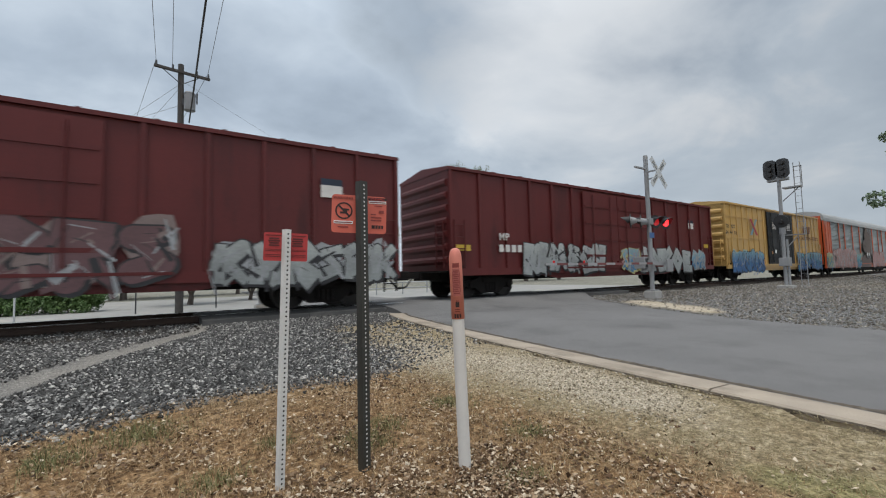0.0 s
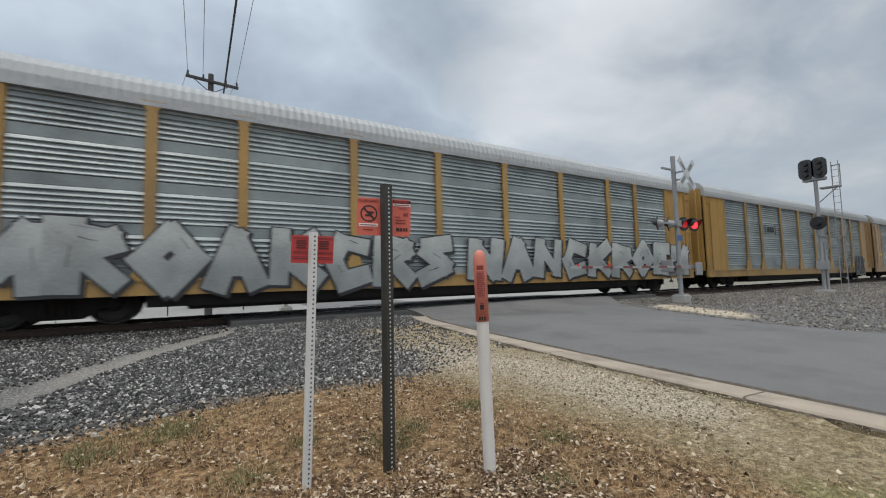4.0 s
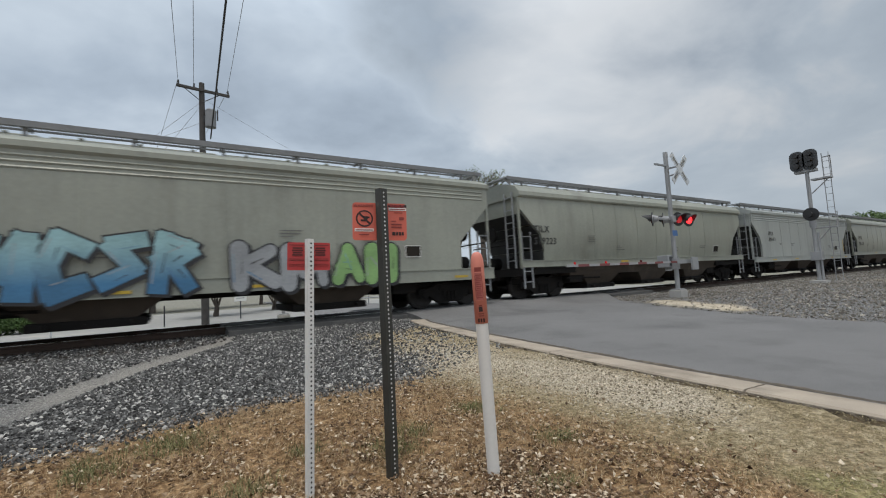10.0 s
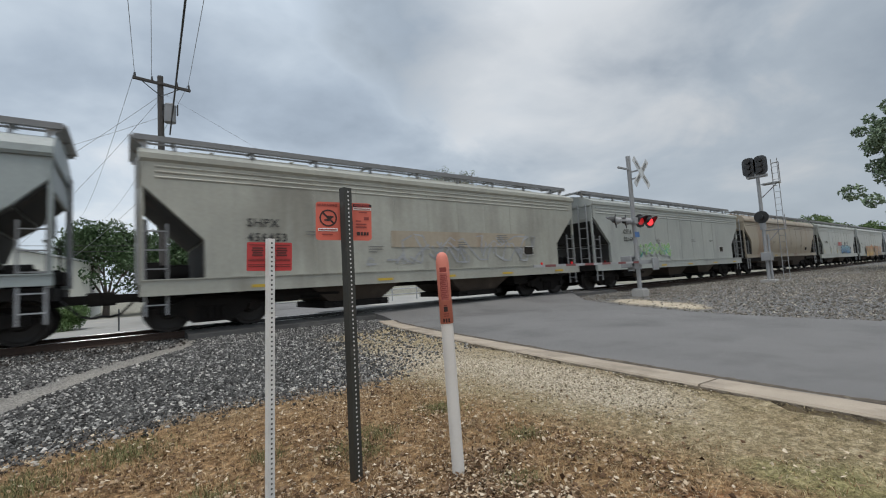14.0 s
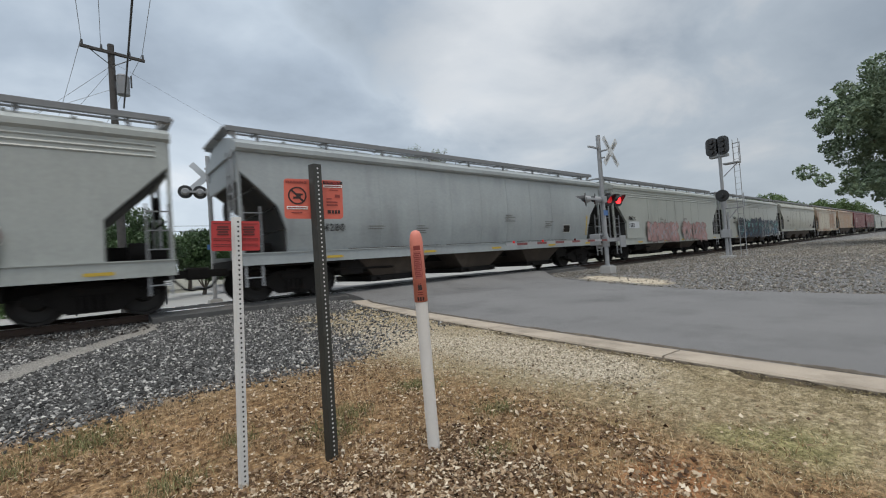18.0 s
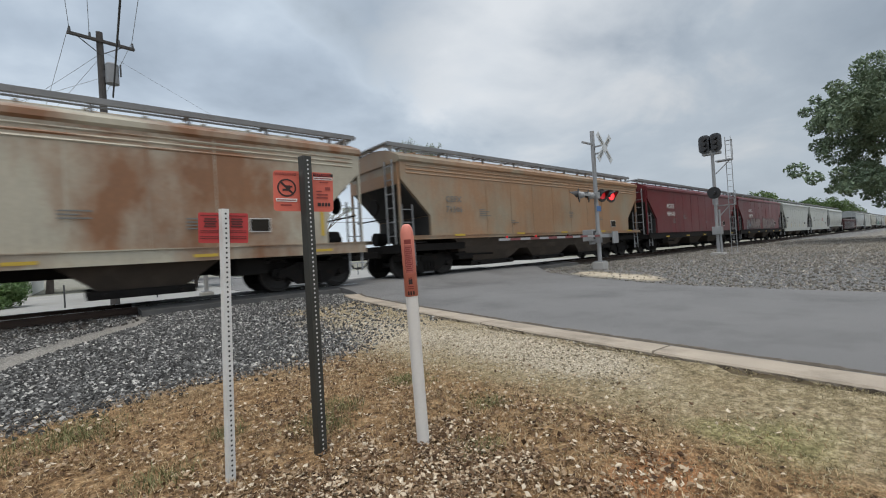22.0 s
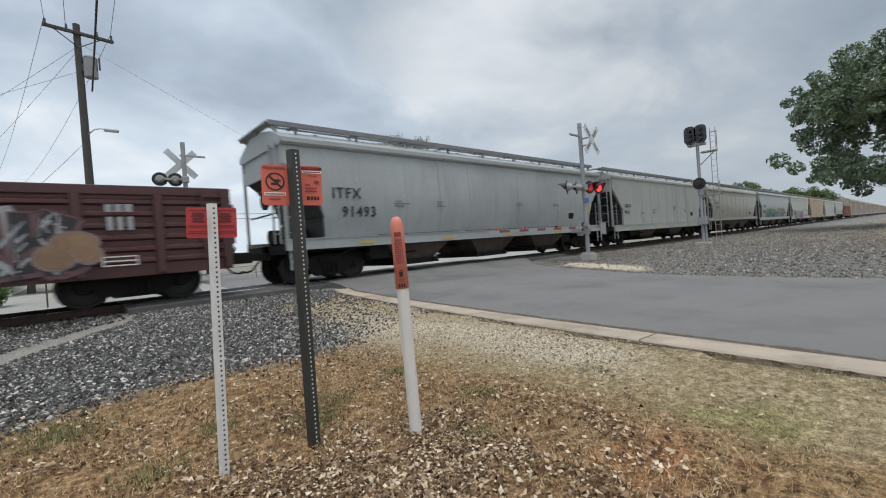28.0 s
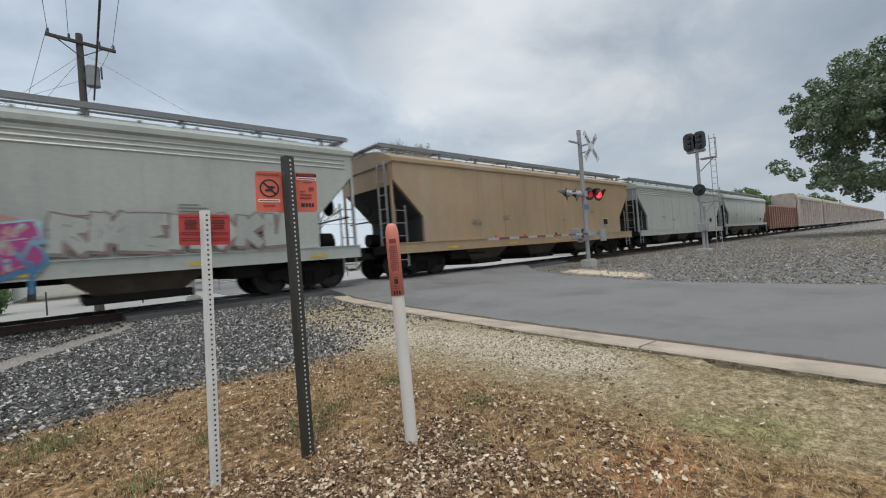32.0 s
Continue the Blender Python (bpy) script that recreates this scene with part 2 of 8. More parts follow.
def box(bm, x0, x1, y0, y1, z0, z1, bevel=0.0):
    r = bmesh.ops.create_cube(bm, size=1.0)
    bmesh.ops.scale(bm, vec=(x1 - x0, y1 - y0, z1 - z0), verts=r["verts"])
    bmesh.ops.translate(bm, vec=((x0 + x1) / 2, (y0 + y1) / 2, (z0 + z1) / 2), verts=r["verts"])
    if bevel:
        es = {e for v in r["verts"] for e in v.link_edges}
        bmesh.ops.bevel(bm, geom=list(es), offset=bevel, segments=2, affect="EDGES", profile=0.6)
    return bm


def quick_box(bm, x0, x1, y0, y1, z0, z1):
    v = [bm.verts.new(p) for p in itertools.product((x0, x1), (y0, y1), (z0, z1))]
    for q in ((0, 1, 3, 2), (4, 6, 7, 5), (0, 4, 5, 1), (2, 3, 7, 6), (0, 2, 6, 4), (1, 5, 7, 3)):
        bm.faces.new([v[i] for i in q])
    return bm


def boxes(*rows, bevel=0.0):
    bm = bmesh.new()
    for r in rows:
        box(bm, *r, bevel=bevel)
    return bm


def prism(bm, outline, axis, a, b):
    """A solid: an outline drawn in the plane across axis, from a to b along it. Outlines go round in either sense."""
    def place(p, c):
        return {"x": (c, p[0], p[1]), "y": (p[0], c, p[1]), "z": (p[0], p[1], c)}[axis]
    va = [bm.verts.new(place(p, a)) for p in outline]
    vb = [bm.verts.new(place(p, b)) for p in outline]
    n = len(outline)
    fs = [bm.faces.new(va), bm.faces.new(vb[::-1])]
    for i in range(n):
        j = (i + 1) % n
        fs.append(bm.faces.new((va[j], va[i], vb[i], vb[j])))
    bmesh.ops.recalc_face_normals(bm, faces=fs)
    return bm


def rod(bm, p, q, r, n=8, r2=None):
    p, q = Vector(p), Vector(q)
    d = q - p
    turn = d.to_track_quat("Z", "Y").to_matrix()
    ra, rb = r, r if r2 is None else r2
    va, vb = [], []
    for i in range(n):
        a = 2 * math.pi * i / n
        u = Vector((math.cos(a), math.sin(a), 0))
        va.append(bm.verts.new(p + turn @ (u * ra)))
        vb.append(bm.verts.new(q + turn @ (u * rb)))
    for i in range(n):
        j = (i + 1) % n
        f = bm.faces.new((va[i], va[j], vb[j], vb[i]))
        f.smooth = n > 6
    for cap in (bm.faces.new(va[::-1]), bm.faces.new(vb)):
        for e in cap.edges:
            e.smooth = False
    return bm


def path_rod(bm, points, r, n=6):
    """One bent tube through the points."""
    pts = [Vector(p) for p in points]
    rings = []
    for i, p in enumerate(pts):
        d = pts[min(i + 1, len(pts) - 1)] - pts[max(i - 1, 0)]
        turn = d.to_track_quat("Z", "Y").to_matrix()
        rings.append([bm.verts.new(p + turn @ Vector((math.cos(2 * math.pi * k / n), math.sin(2 * math.pi * k / n), 0)) * r) for k in range(n)])
    for a, b in zip(rings[:-1], rings[1:]):
        for k in range(n):
            j = (k + 1) % n
            bm.faces.new((a[k], a[j], b[j], b[k])).smooth = True
    bm.faces.new(rings[0][::-1])
    bm.faces.new(rings[-1])
    return bm


def empty(name, m=None):
    ob = new(name)
    if m is not None:
        ob.matrix_basis = m
    return ob


def letters(name, text, size, mat, parent, m, label=""):
    """Raised lettering in the built-in font, as one mesh."""
    cu = bpy.data.curves.new(name, "FONT")
    cu.body, cu.size, cu.extrude, cu.resolution_u, cu.offset = text, size, 0.002, 2, 0.016 * size
    cu.space_character = 1.12
    tmp = bpy.data.objects.new(name, cu)
    scene.collection.objects.link(tmp)
    me = bpy.data.meshes.new_from_object(tmp.evaluated_get(bpy.context.evaluated_depsgraph_get()))
    bpy.data.objects.remove(tmp)
    me.name = name
    me.materials.clear()
    return put(name, me, mat, parent, label, m)


FACE = pose(0, 0, 0, 90)   # turns lettering upright, to be read from the side of the lane with the marker posts


# ---- the plan: the track runs along x, the road crosses it along y ----
TRACK_Y, RAIL_Z = 12.70, 0.31


def smooth(a, b, v):
    v = min(1.0, max(0.0, (v - a) / (b - a)))
    return v * v * (3 - 2 * v)


def road_z(y):
    return 0.02 + 0.07 * smooth(2, 9.5, y) + 0.21 * smooth(9.4, 11.5, y) - 0.56 * smooth(14.2, 20, y)


def kerb_x(y):
    return 3.9 + 0.11 * y + 0.035 * max(0.0, y - 6.5) ** 1.6


def far_edge(y):
    """Where the asphalt ends on the side of the crossing mast."""
    return 10.05 + 0.10 * y + 0.045 * max(0.0, y - 2.0) ** 2


def strip_y(x):
    """The pale bare strip between the loose gravel and the track's shoulder."""
    return 8.9 + 1.93 * x + 0.35 * noise.noise(Vector((x * 1.3, 7.0, 2.0)))


def ground_z(x, y):
    z = 0.09 * smooth(3.0, 8.5, y)
    wob = noise.noise(Vector((x * 0.35, y * 0.35, 0.3)))
    if y < 10.5 and x < kerb_x(y):
        z += 0.035 * wob * smooth(1.0, 4.5, y) + 0.012 * noise.noise(Vector((x * 1.9, y * 1.9, 4)))
        d = y - strip_y(x)
        z -= 0.07 * math.exp(-(d / 0.6) ** 2) * smooth(2.2, 0.6, x)
    near = kerb_x(max(y, 0)) - (0.05 * -y if y < 0 else 0) - x
    if y < 10 and near > 0:
        z += (road_z(max(y, 0)) + 0.028 - z) * smooth(0.7, 0.06, near)
    shoulder = smooth(10.0, 11.3, y) * (1 - smooth(14.2, 16.5, y))
    bed = 0.13 - 0.15 * smooth(1.2, 0.7, x) * (1 - smooth(10.7, 11.45, y))
    z = z * (1 - shoulder) + bed * shoulder
    z -= 0.40 * smooth(15.5, 20.0, y)
    if x > far_edge(min(max(y, 0), 9)) and y < 11:
        z += 0.10 * smooth(0, 6, x - far_edge(min(max(y, 0), 9))) * smooth(11, 6, y) + 0.03 * wob
    # the bed of the road lies under the asphalt
    if kerb_x(max(y, 0)) - 0.02 < x < far_edge(max(0, min(y, 11.5))) + 0.05 and y < 22:
        z = min(z, road_z(y) - 0.08)
    return z


def sheet(name, xs, ys, fz, mat, zones=None):
    verts = [(x, y, fz(x, y)) for y in ys for x in xs]
    nx = len(xs)
    faces = [(j * nx + i, j * nx + i + 1, (j + 1) * nx + i + 1, (j + 1) * nx + i) for j in range(len(ys) - 1) for i in range(nx - 1)]
    me = bpy.data.meshes.new(name)
    me.from_pydata(verts, [], faces)
    me.polygons.foreach_set("use_smooth", [True] * len(faces))
    if zones:
        for key, fn in zones.items():
            at = me.attributes.new(key, "FLOAT", "POINT")
            at.data.foreach_set("value", [fn(x, y) for x, y, z in verts])
    return put(name, me, mat, None)


def ground_material():
    m = bpy.data.materials.new("dry_grass_gravel_and_dirt")
    m.use_nodes = True
    nt = m.node_tree
    link = nt.links.new
    bsdf = nt.nodes["Principled BSDF"]
    bsdf.inputs["Roughness"].default_value = 0.95
    bsdf.inputs["Specular IOR Level"].default_value = 0.2
    tc = nt.nodes.new("ShaderNodeTexCoord")

    def noise_node(scale, detail=5, rough=0.6):
        n = nt.nodes.new("ShaderNodeTexNoise")
        n.inputs["Scale"].default_value, n.inputs["Detail"].default_value, n.inputs["Roughness"].default_value = scale, detail, rough
        link(tc.outputs["Object"], n.inputs["Vector"])
        return n.outputs["Fac"]

    def ramp(fac, *stops):
        r = nt.nodes.new("ShaderNodeValToRGB")
        while len(r.color_ramp.elements) < len(stops):
            r.color_ramp.elements.new(0.5)
        for e, (p, c) in zip(r.color_ramp.elements, stops):
            e.position, e.color = p, (*c, 1)
        link(fac, r.inputs[0])
        return r.outputs[0]

    def blend(fac, a, b):
        n = nt.nodes.new("ShaderNodeMix")
        n.data_type = "RGBA"
        link(fac, n.inputs["Factor"])
        link(a, n.inputs["A"])
        link(b, n.inputs["B"])
        return n.outputs["Result"]

    def edge(key, wobble, sharp=0.22):
        at = nt.nodes.new("ShaderNodeAttribute")
        at.attribute_name = key
        s = nt.nodes.new("ShaderNodeMath")
        s.operation = "MULTIPLY_ADD"
        s.inputs[1].default_value, = (0.7,)
        link(wobble, s.inputs[0])
        link(at.outputs["Fac"], s.inputs[2])
        r = nt.nodes.new("ShaderNodeMapRange")
        r.inputs["From Min"].default_value, r.inputs["From Max"].default_value = 0.85 - sharp, 0.85 + sharp
        link(s.outputs[0], r.inputs["Value"])
        return r.outputs[0]

    mid, fine, grit = noise_node(1.3), noise_node(11, 7, 0.78), noise_node(70, 4, 0.7)
    straw = ramp(fine, (0.37, (0.045, 0.025, 0.012)), (0.48, (0.225, 0.135, 0.066)), (0.58, (0.385, 0.25, 0.128)), (0.70, (0.58, 0.45, 0.30)))
    pale = ramp(fine, (0.34, (0.125, 0.098, 0.054)), (0.5, (0.31, 0.247, 0.147)), (0.66, (0.52, 0.435, 0.295)))
    green = ramp(fine, (0.34, (0.10, 0.105, 0.033)), (0.5, (0.225, 0.215, 0.088)), (0.66, (0.42, 0.375, 0.175)))
    red = ramp(fine, (0.3, (0.216, 0.095, 0.041)), (0.6, (0.459, 0.230, 0.108)))
    gravel = ramp(grit, (0.36, (0.030, 0.030, 0.030)), (0.5, (0.13, 0.128, 0.124)), (0.66, (0.42, 0.41, 0.39)))
    chalk = ramp(grit, (0.34, (0.26, 0.212, 0.148)), (0.5, (0.465, 0.397, 0.293)), (0.64, (0.71, 0.635, 0.515)))
    far = ramp(mid, (0.35, (0.16, 0.155, 0.12)), (0.6, (0.25, 0.24, 0.20)))
    c = blend(edge("pale", mid), straw, pale)
    c = blend(edge("green", mid), c, green)
    c = blend(edge("red", mid), c, red)
    c = blend(edge("chalk", mid), c, chalk)
    c = blend(edge("gravel", mid, 0.15), c, gravel)
    dust = ramp(grit, (0.34, (0.17, 0.158, 0.14)), (0.55, (0.31, 0.292, 0.262)), (0.7, (0.42, 0.40, 0.365)))
    c = blend(edge("bare", fine, 0.45), c, dust)
    c = blend(edge("far", mid, 0.1), c, far)
    # fine matted texture over everything
    mat_grain = noise_node(38, 6, 0.75)
    gr = nt.nodes.new("ShaderNodeMapRange")
    gr.inputs["From Min"].default_value, gr.inputs["From Max"].default_value = 0.32, 0.68
    gr.inputs["To Min"].default_value, gr.inputs["To Max"].default_value = 0.44, 1.6
    link(mat_grain, gr.inputs["Value"])
    gs = nt.nodes.new("ShaderNodeVectorMath")
    gs.operation = "SCALE"
    link(c, gs.inputs[0])
    link(gr.outputs[0], gs.inputs["Scale"])
    c = gs.outputs[0]
    link(c, bsdf.inputs["Base Color"])
    bp = nt.nodes.new("ShaderNodeBump")
    bp.inputs["Strength"].default_value, bp.inputs["Distance"].default_value = 0.7, 0.03
    link(grit, bp.inputs["Height"])
    link(bp.outputs[0], bsdf.inputs["Normal"])
    return m


def gravel_zone(x, y):
    if x > far_edge(min(max(y, 0), 10)) - 0.1:
        e = far_edge(max(0, min(y, 10)))
        sand = math.exp(-((x - e - 1.0) / 0.9) ** 2) * smooth(3.8, 5.6, y) * smooth(9.6, 7.8, y)
        return smooth(-6, 3, y) * (0.9 - 0.3 * smooth(17, 26, x) * smooth(9.5, 5, y)) * (1 - 0.68 * sand)
    edge_y = 4.35 + 0.15 * math.sin(x * 2.1) + 0.35 * smooth(1.0, 3.2, x)
    return smooth(edge_y - 0.5, edge_y + 0.6, y) * (1 - 0.75 * smooth(1.9, 3.6, x) * smooth(10.4, 8.2, y)) * (1 - smooth(15, 16.5, y))


def blob(x, y, cx, cy, rx, ry):
    return math.exp(-((x - cx) / rx) ** 2 - ((y - cy) / ry) ** 2)


ZONES = {
    "gravel": gravel_zone,
    "pale": lambda x, y: 0.75 * smooth(2.1, 3.1, x) + 0.35 * smooth(3.0, 4.2, y),
    "green": lambda x, y: 0.6 * blob(x, y, 2.85, 0.58, 0.36, 0.3) + 0.5 * blob(x, y, 2.83, 0.97, 0.2, 0.22) + 0.45 * blob(x, y, 2.56, 1.46, 0.22, 0.2) + 0.4 * blob(x, y, 0.2, 4.1, 0.6, 0.2) + 0.3 * blob(x, y, 3.4, 0.2, 0.4, 0.5),
    "red": lambda x, y: 1.2 * blob(x, y, 2.08, 0.93, 0.32, 0.22),
    "chalk": lambda x, y: (0.95 * blob(x, y, kerb_x(y) - 0.55, 2.7, 0.5, 1.3) + 0.75 * blob(x, y, 3.3, 5.2, 0.9, 1.8) if x < kerb_x(y) else 0.0)
    + 0.95 * math.exp(-((x - far_edge(max(0, min(y, 10))) - 1.0) / 0.9) ** 2) * smooth(3.8, 5.6, y) * smooth(9.6, 7.8, y),
    "bare": lambda x, y: 1.0 * math.exp(-((y - strip_y(x) + 0.5 * noise.noise(Vector((x * 3.1, y * 3.1, 5.0)))) / 0.8) ** 2) * smooth(1.6, 0.9, x) * smooth(5, 7.5, y),
    "far": lambda x, y: smooth(16.5, 18.0, y),
}


def steps(*spans):
    out = []
    for a, b, d in spans:
        n = max(1, round((b - a) / d))
        out += [a + (b - a) * i / n for i in range(n)]
    return out + [spans[-1][1]]


GROUND = ground_material()
ground = sheet("ground", steps((-3000, -60, 600), (-60, -8, 5), (-8, 16, 0.16), (16, 60, 2.5), (60, 3000, 600)),
               steps((-3000, -30, 600), (-30, -1, 3), (-1, 17, 0.16), (17, 40, 2), (40, 3000, 500)), ground_z, GROUND, ZONES)
tagged(ground, "dry brown grass, loose gravel and bare soil", "ground", kind="structure")

ASPHALT = material("grey_asphalt", (0.166, 0.162, 0.158), 0.9, 0.0, 0.2, 0.5, 150, 0.45, (0.118, 0.115, 0.112), 0.45, 0.6)


def road():
    ys = steps((-40, -2, 4), (-2, 22, 0.25), (22, 60, 5))
    verts, faces = [], []
    nx = 14
    for y in ys:
        yc = max(-2.0, min(y, 30))
        a = kerb_x(max(0, min(yc, 10.4))) + 0.43
        b = far_edge(max(0, min(yc, 11.2)))
        if y > 14.5:
            a, b = 5.6 + 0.1 * (y - 14.5), 13.5
        for i in range(nx):
            x = a + (b - a) * i / (nx - 1)
            verts.append((x, y, road_z(yc) + 0.03 * math.sin(math.pi * i / (nx - 1))))
    m = len(verts)
    verts += [(x, y, z - 0.25) for x, y, z in verts]
    faces = []
    for j in range(len(ys) - 1):
        for i in range(nx - 1):
            faces.append((j * nx + i, j * nx + i + 1, (j + 1) * nx + i + 1, (j + 1) * nx + i))
        for i in (0, nx - 1):
            q = (j * nx + i, (j + 1) * nx + i, m + (j + 1) * nx + i, m + j * nx + i)
            faces.append(q if i == 0 else q[::-1])
    me = bpy.data.meshes.new("road")
    me.from_pydata(verts, [], faces)
    ob = put("road", me, ASPHALT, None)
    return tagged(ob, "worn grey asphalt road over a level crossing", "road", kind="structure")


road()


def kerb():
    top = empty("kerb")
    tagged(top, "flat pale concrete kerb beside the asphalt", "kerb", kind="structure")
    y = -6.0
    joints = [-6.0, -3.2, -0.6, 1.80, 4.3, 6.7, 8.6, 10.0]
    for a, b in zip(joints[:-1], joints[1:]):
        bm = bmesh.new()
        n = 6
        rows = []
        for i in range(n + 1):
            yy = a + 0.011 + (b - a - 0.022) * i / n
            x = kerb_x(max(0, yy)) - (0.05 * -yy if yy < 0 else 0)
            z = road_z(max(yy, 0))
            rows.append([bm.verts.new(p) for p in ((x, yy, z - 0.2), (x, yy, z + 0.035), (x + 0.02, yy, z + 0.05), (x + 0.40, yy, z + 0.03),
                                                   (x + 0.43, yy, z + 0.02), (x + 0.43, yy, z - 0.2))])
        for r, s in zip(rows[:-1], rows[1:]):
            for k in range(5):
                bm.faces.new((r[k], r[k + 1], s[k + 1], s[k]))
        bm.faces.new(rows[0])
        bm.faces.new(rows[-1][::-1])
        bmesh.ops.recalc_face_normals(bm, faces=bm.faces)
        part("kerb_slab", bm, CONCRETE, top)

    # crumbled soil and broken asphalt along the road edge of the slabs
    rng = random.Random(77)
    # grass edge: shade of the narrow gap, painted as a soil-dark strip
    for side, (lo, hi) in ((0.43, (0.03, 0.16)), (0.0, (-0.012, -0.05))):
        verts, faces = [], []
        n = 260
        for i in range(n):
            yy = -5.0 + 15.0 * i / (n - 1)
            x = kerb_x(max(0, yy)) - (0.05 * -yy if yy < 0 else 0) + side
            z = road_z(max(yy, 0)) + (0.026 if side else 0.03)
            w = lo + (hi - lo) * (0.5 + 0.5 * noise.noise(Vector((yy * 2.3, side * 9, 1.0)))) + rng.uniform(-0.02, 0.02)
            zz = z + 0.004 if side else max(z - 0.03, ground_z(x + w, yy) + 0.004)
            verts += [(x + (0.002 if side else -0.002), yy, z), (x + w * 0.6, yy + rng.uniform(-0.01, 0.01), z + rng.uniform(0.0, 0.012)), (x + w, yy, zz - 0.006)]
        for i in range(n - 1):
            for k in range(2):
                a = 3 * i + k
                q = (a, a + 1, a + 4, a + 3)
                faces.append(q if side else q[::-1])
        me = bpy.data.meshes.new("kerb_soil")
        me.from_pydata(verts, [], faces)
        put("kerb_soil", me, KERB_SOIL_AND_GAP, top, "crumbled soil by the road, painted gap shade by the grass")


KERB_SOIL_AND_GAP = material("dark_soil_and_gap_shade", (0.095, 0.076, 0.056), 0.95, 0, 0.5, 9, 120, 0.6, (0.19, 0.16, 0.12), 0.35, 14)
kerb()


def track():
    top = empty("railway_track")
    tagged(top, "straight railway track of steel rails on dark wooden ties", "track", kind="structure")
    prof = [(-0.075, -0.17), (-0.075, -0.155), (-0.012, -0.135), (-0.012, -0.045), (-0.036, -0.034), (-0.036, -0.006)]
    prof = prof + [(-y, z) for y, z in prof[::-1]]
    for side in (-1, 1):
        y0 = TRACK_Y + side * 0.755
        bm = prism(bmesh.new(), [(y0 + y, RAIL_Z + z) for y, z in prof], "x", -400, 900)
        rail = part("rail", bm, RAIL_RUST, top, "rusty steel rail")
        bm = prism(bmesh.new(), [(y0 - 0.035, RAIL_Z - 0.007), (y0 - 0.03, RAIL_Z), (y0 + 0.03, RAIL_Z), (y0 + 0.035, RAIL_Z - 0.007)], "x", -400, 900)
        part("rail_head", bm, RAIL_SHINE, rail, "polished running surface")
    bm = boxes((-0.115, 0.115, -1.3, 1.3, -0.16, 0.0), bevel=0.012)
    me = bpy.data.meshes.new("tie")
    bm.to_mesh(me)
    bm.free()
    rnd = random.Random(5)
    for i in range(-40, 150):
        x = i * 0.5
        put("tie", me, TIE_WOOD, top, at=pose(x + rnd.uniform(-0.02, 0.02), TRACK_Y + rnd.uniform(-0.03, 0.03), RAIL_Z - 0.172, 0, 0, rnd.uniform(-1.5, 1.5)))
    # crossing surface: planks and panels on both sides of the rails
    deck = empty("crossing_deck")
    tagged(deck, "dark grey level crossing panels along the rails", "crossing deck", kind="structure")
    PANEL = material("crossing_panel_rubber", (0.085, 0.083, 0.08), 0.85, 0, 0.25, 3, 60, 0.3, (0.14, 0.13, 0.12), 0.3, 2, random_value=0.12)
    for y0, y1 in ((11.15, TRACK_Y - 0.80), (TRACK_Y - 0.66, TRACK_Y + 0.66), (TRACK_Y + 0.80, 14.3)):
        for k in range(7):
            a = 1.1 + k * 2.44
            z1 = RAIL_Z - 0.008
            bm = bmesh.new()
            z0 = z1 - 0.06 if y0 < 12 else z1
            z2 = z1 if y0 < 13 else z1 - 0.05
            prism(bm, [(y0, z0 - 0.16), (y0, z0), (y1, z2), (y1, z2 - 0.16)], "x", a + 0.006, a + 2.434)
            part("crossing_panel", bm, PANEL, deck)


track()


# ---- the freight train: one thing a wagon, x along the train, z from the rail head ----
SHARED = {}


def shared(name, key, build, mat, parent, at=None, label=""):
    if key not in SHARED:
        bm = build()
        me = bpy.data.meshes.new(name)
        bm.to_mesh(me)
        bm.free()
        SHARED[key] = me
    return put(name, SHARED[key], mat, parent, label, at)


WHEELSETS = {-1: [], 1: []}


def wheelset_bm():
    bm = bmesh.new()
    rod(bm, (0, -1.02, 0), (0, 1.02, 0), 0.08, 10)
    for s in (-1, 1):
        prof = [(0.69, 0.485), (0.72, 0.47), (0.735, 0.458), (0.82, 0.452), (0.825, 0.40), (0.79, 0.37), (0.765, 0.30), (0.765, 0.17), (0.80, 0.14), (0.80, 0.08)]
        rings = []
        n = 24
        for y, r in prof:
            rings.append([bm.verts.new((r * math.cos(2 * math.pi * i / n), s * y, r * math.sin(2 * math.pi * i / n))) for i in range(n)])
        for a, b in zip(rings[:-1], rings[1:]):
            for i in range(n):
                j = (i + 1) % n
                bm.faces.new((a[i], a[j], b[j], b[i]))
        bm.faces.new(rings[0])
        box(bm, -0.05, 0.05, s * 0.95 - 0.06, s * 0.95 + 0.06, -0.12, 0.12)
    bmesh.ops.recalc_face_normals(bm, faces=bm.faces)
    return bm


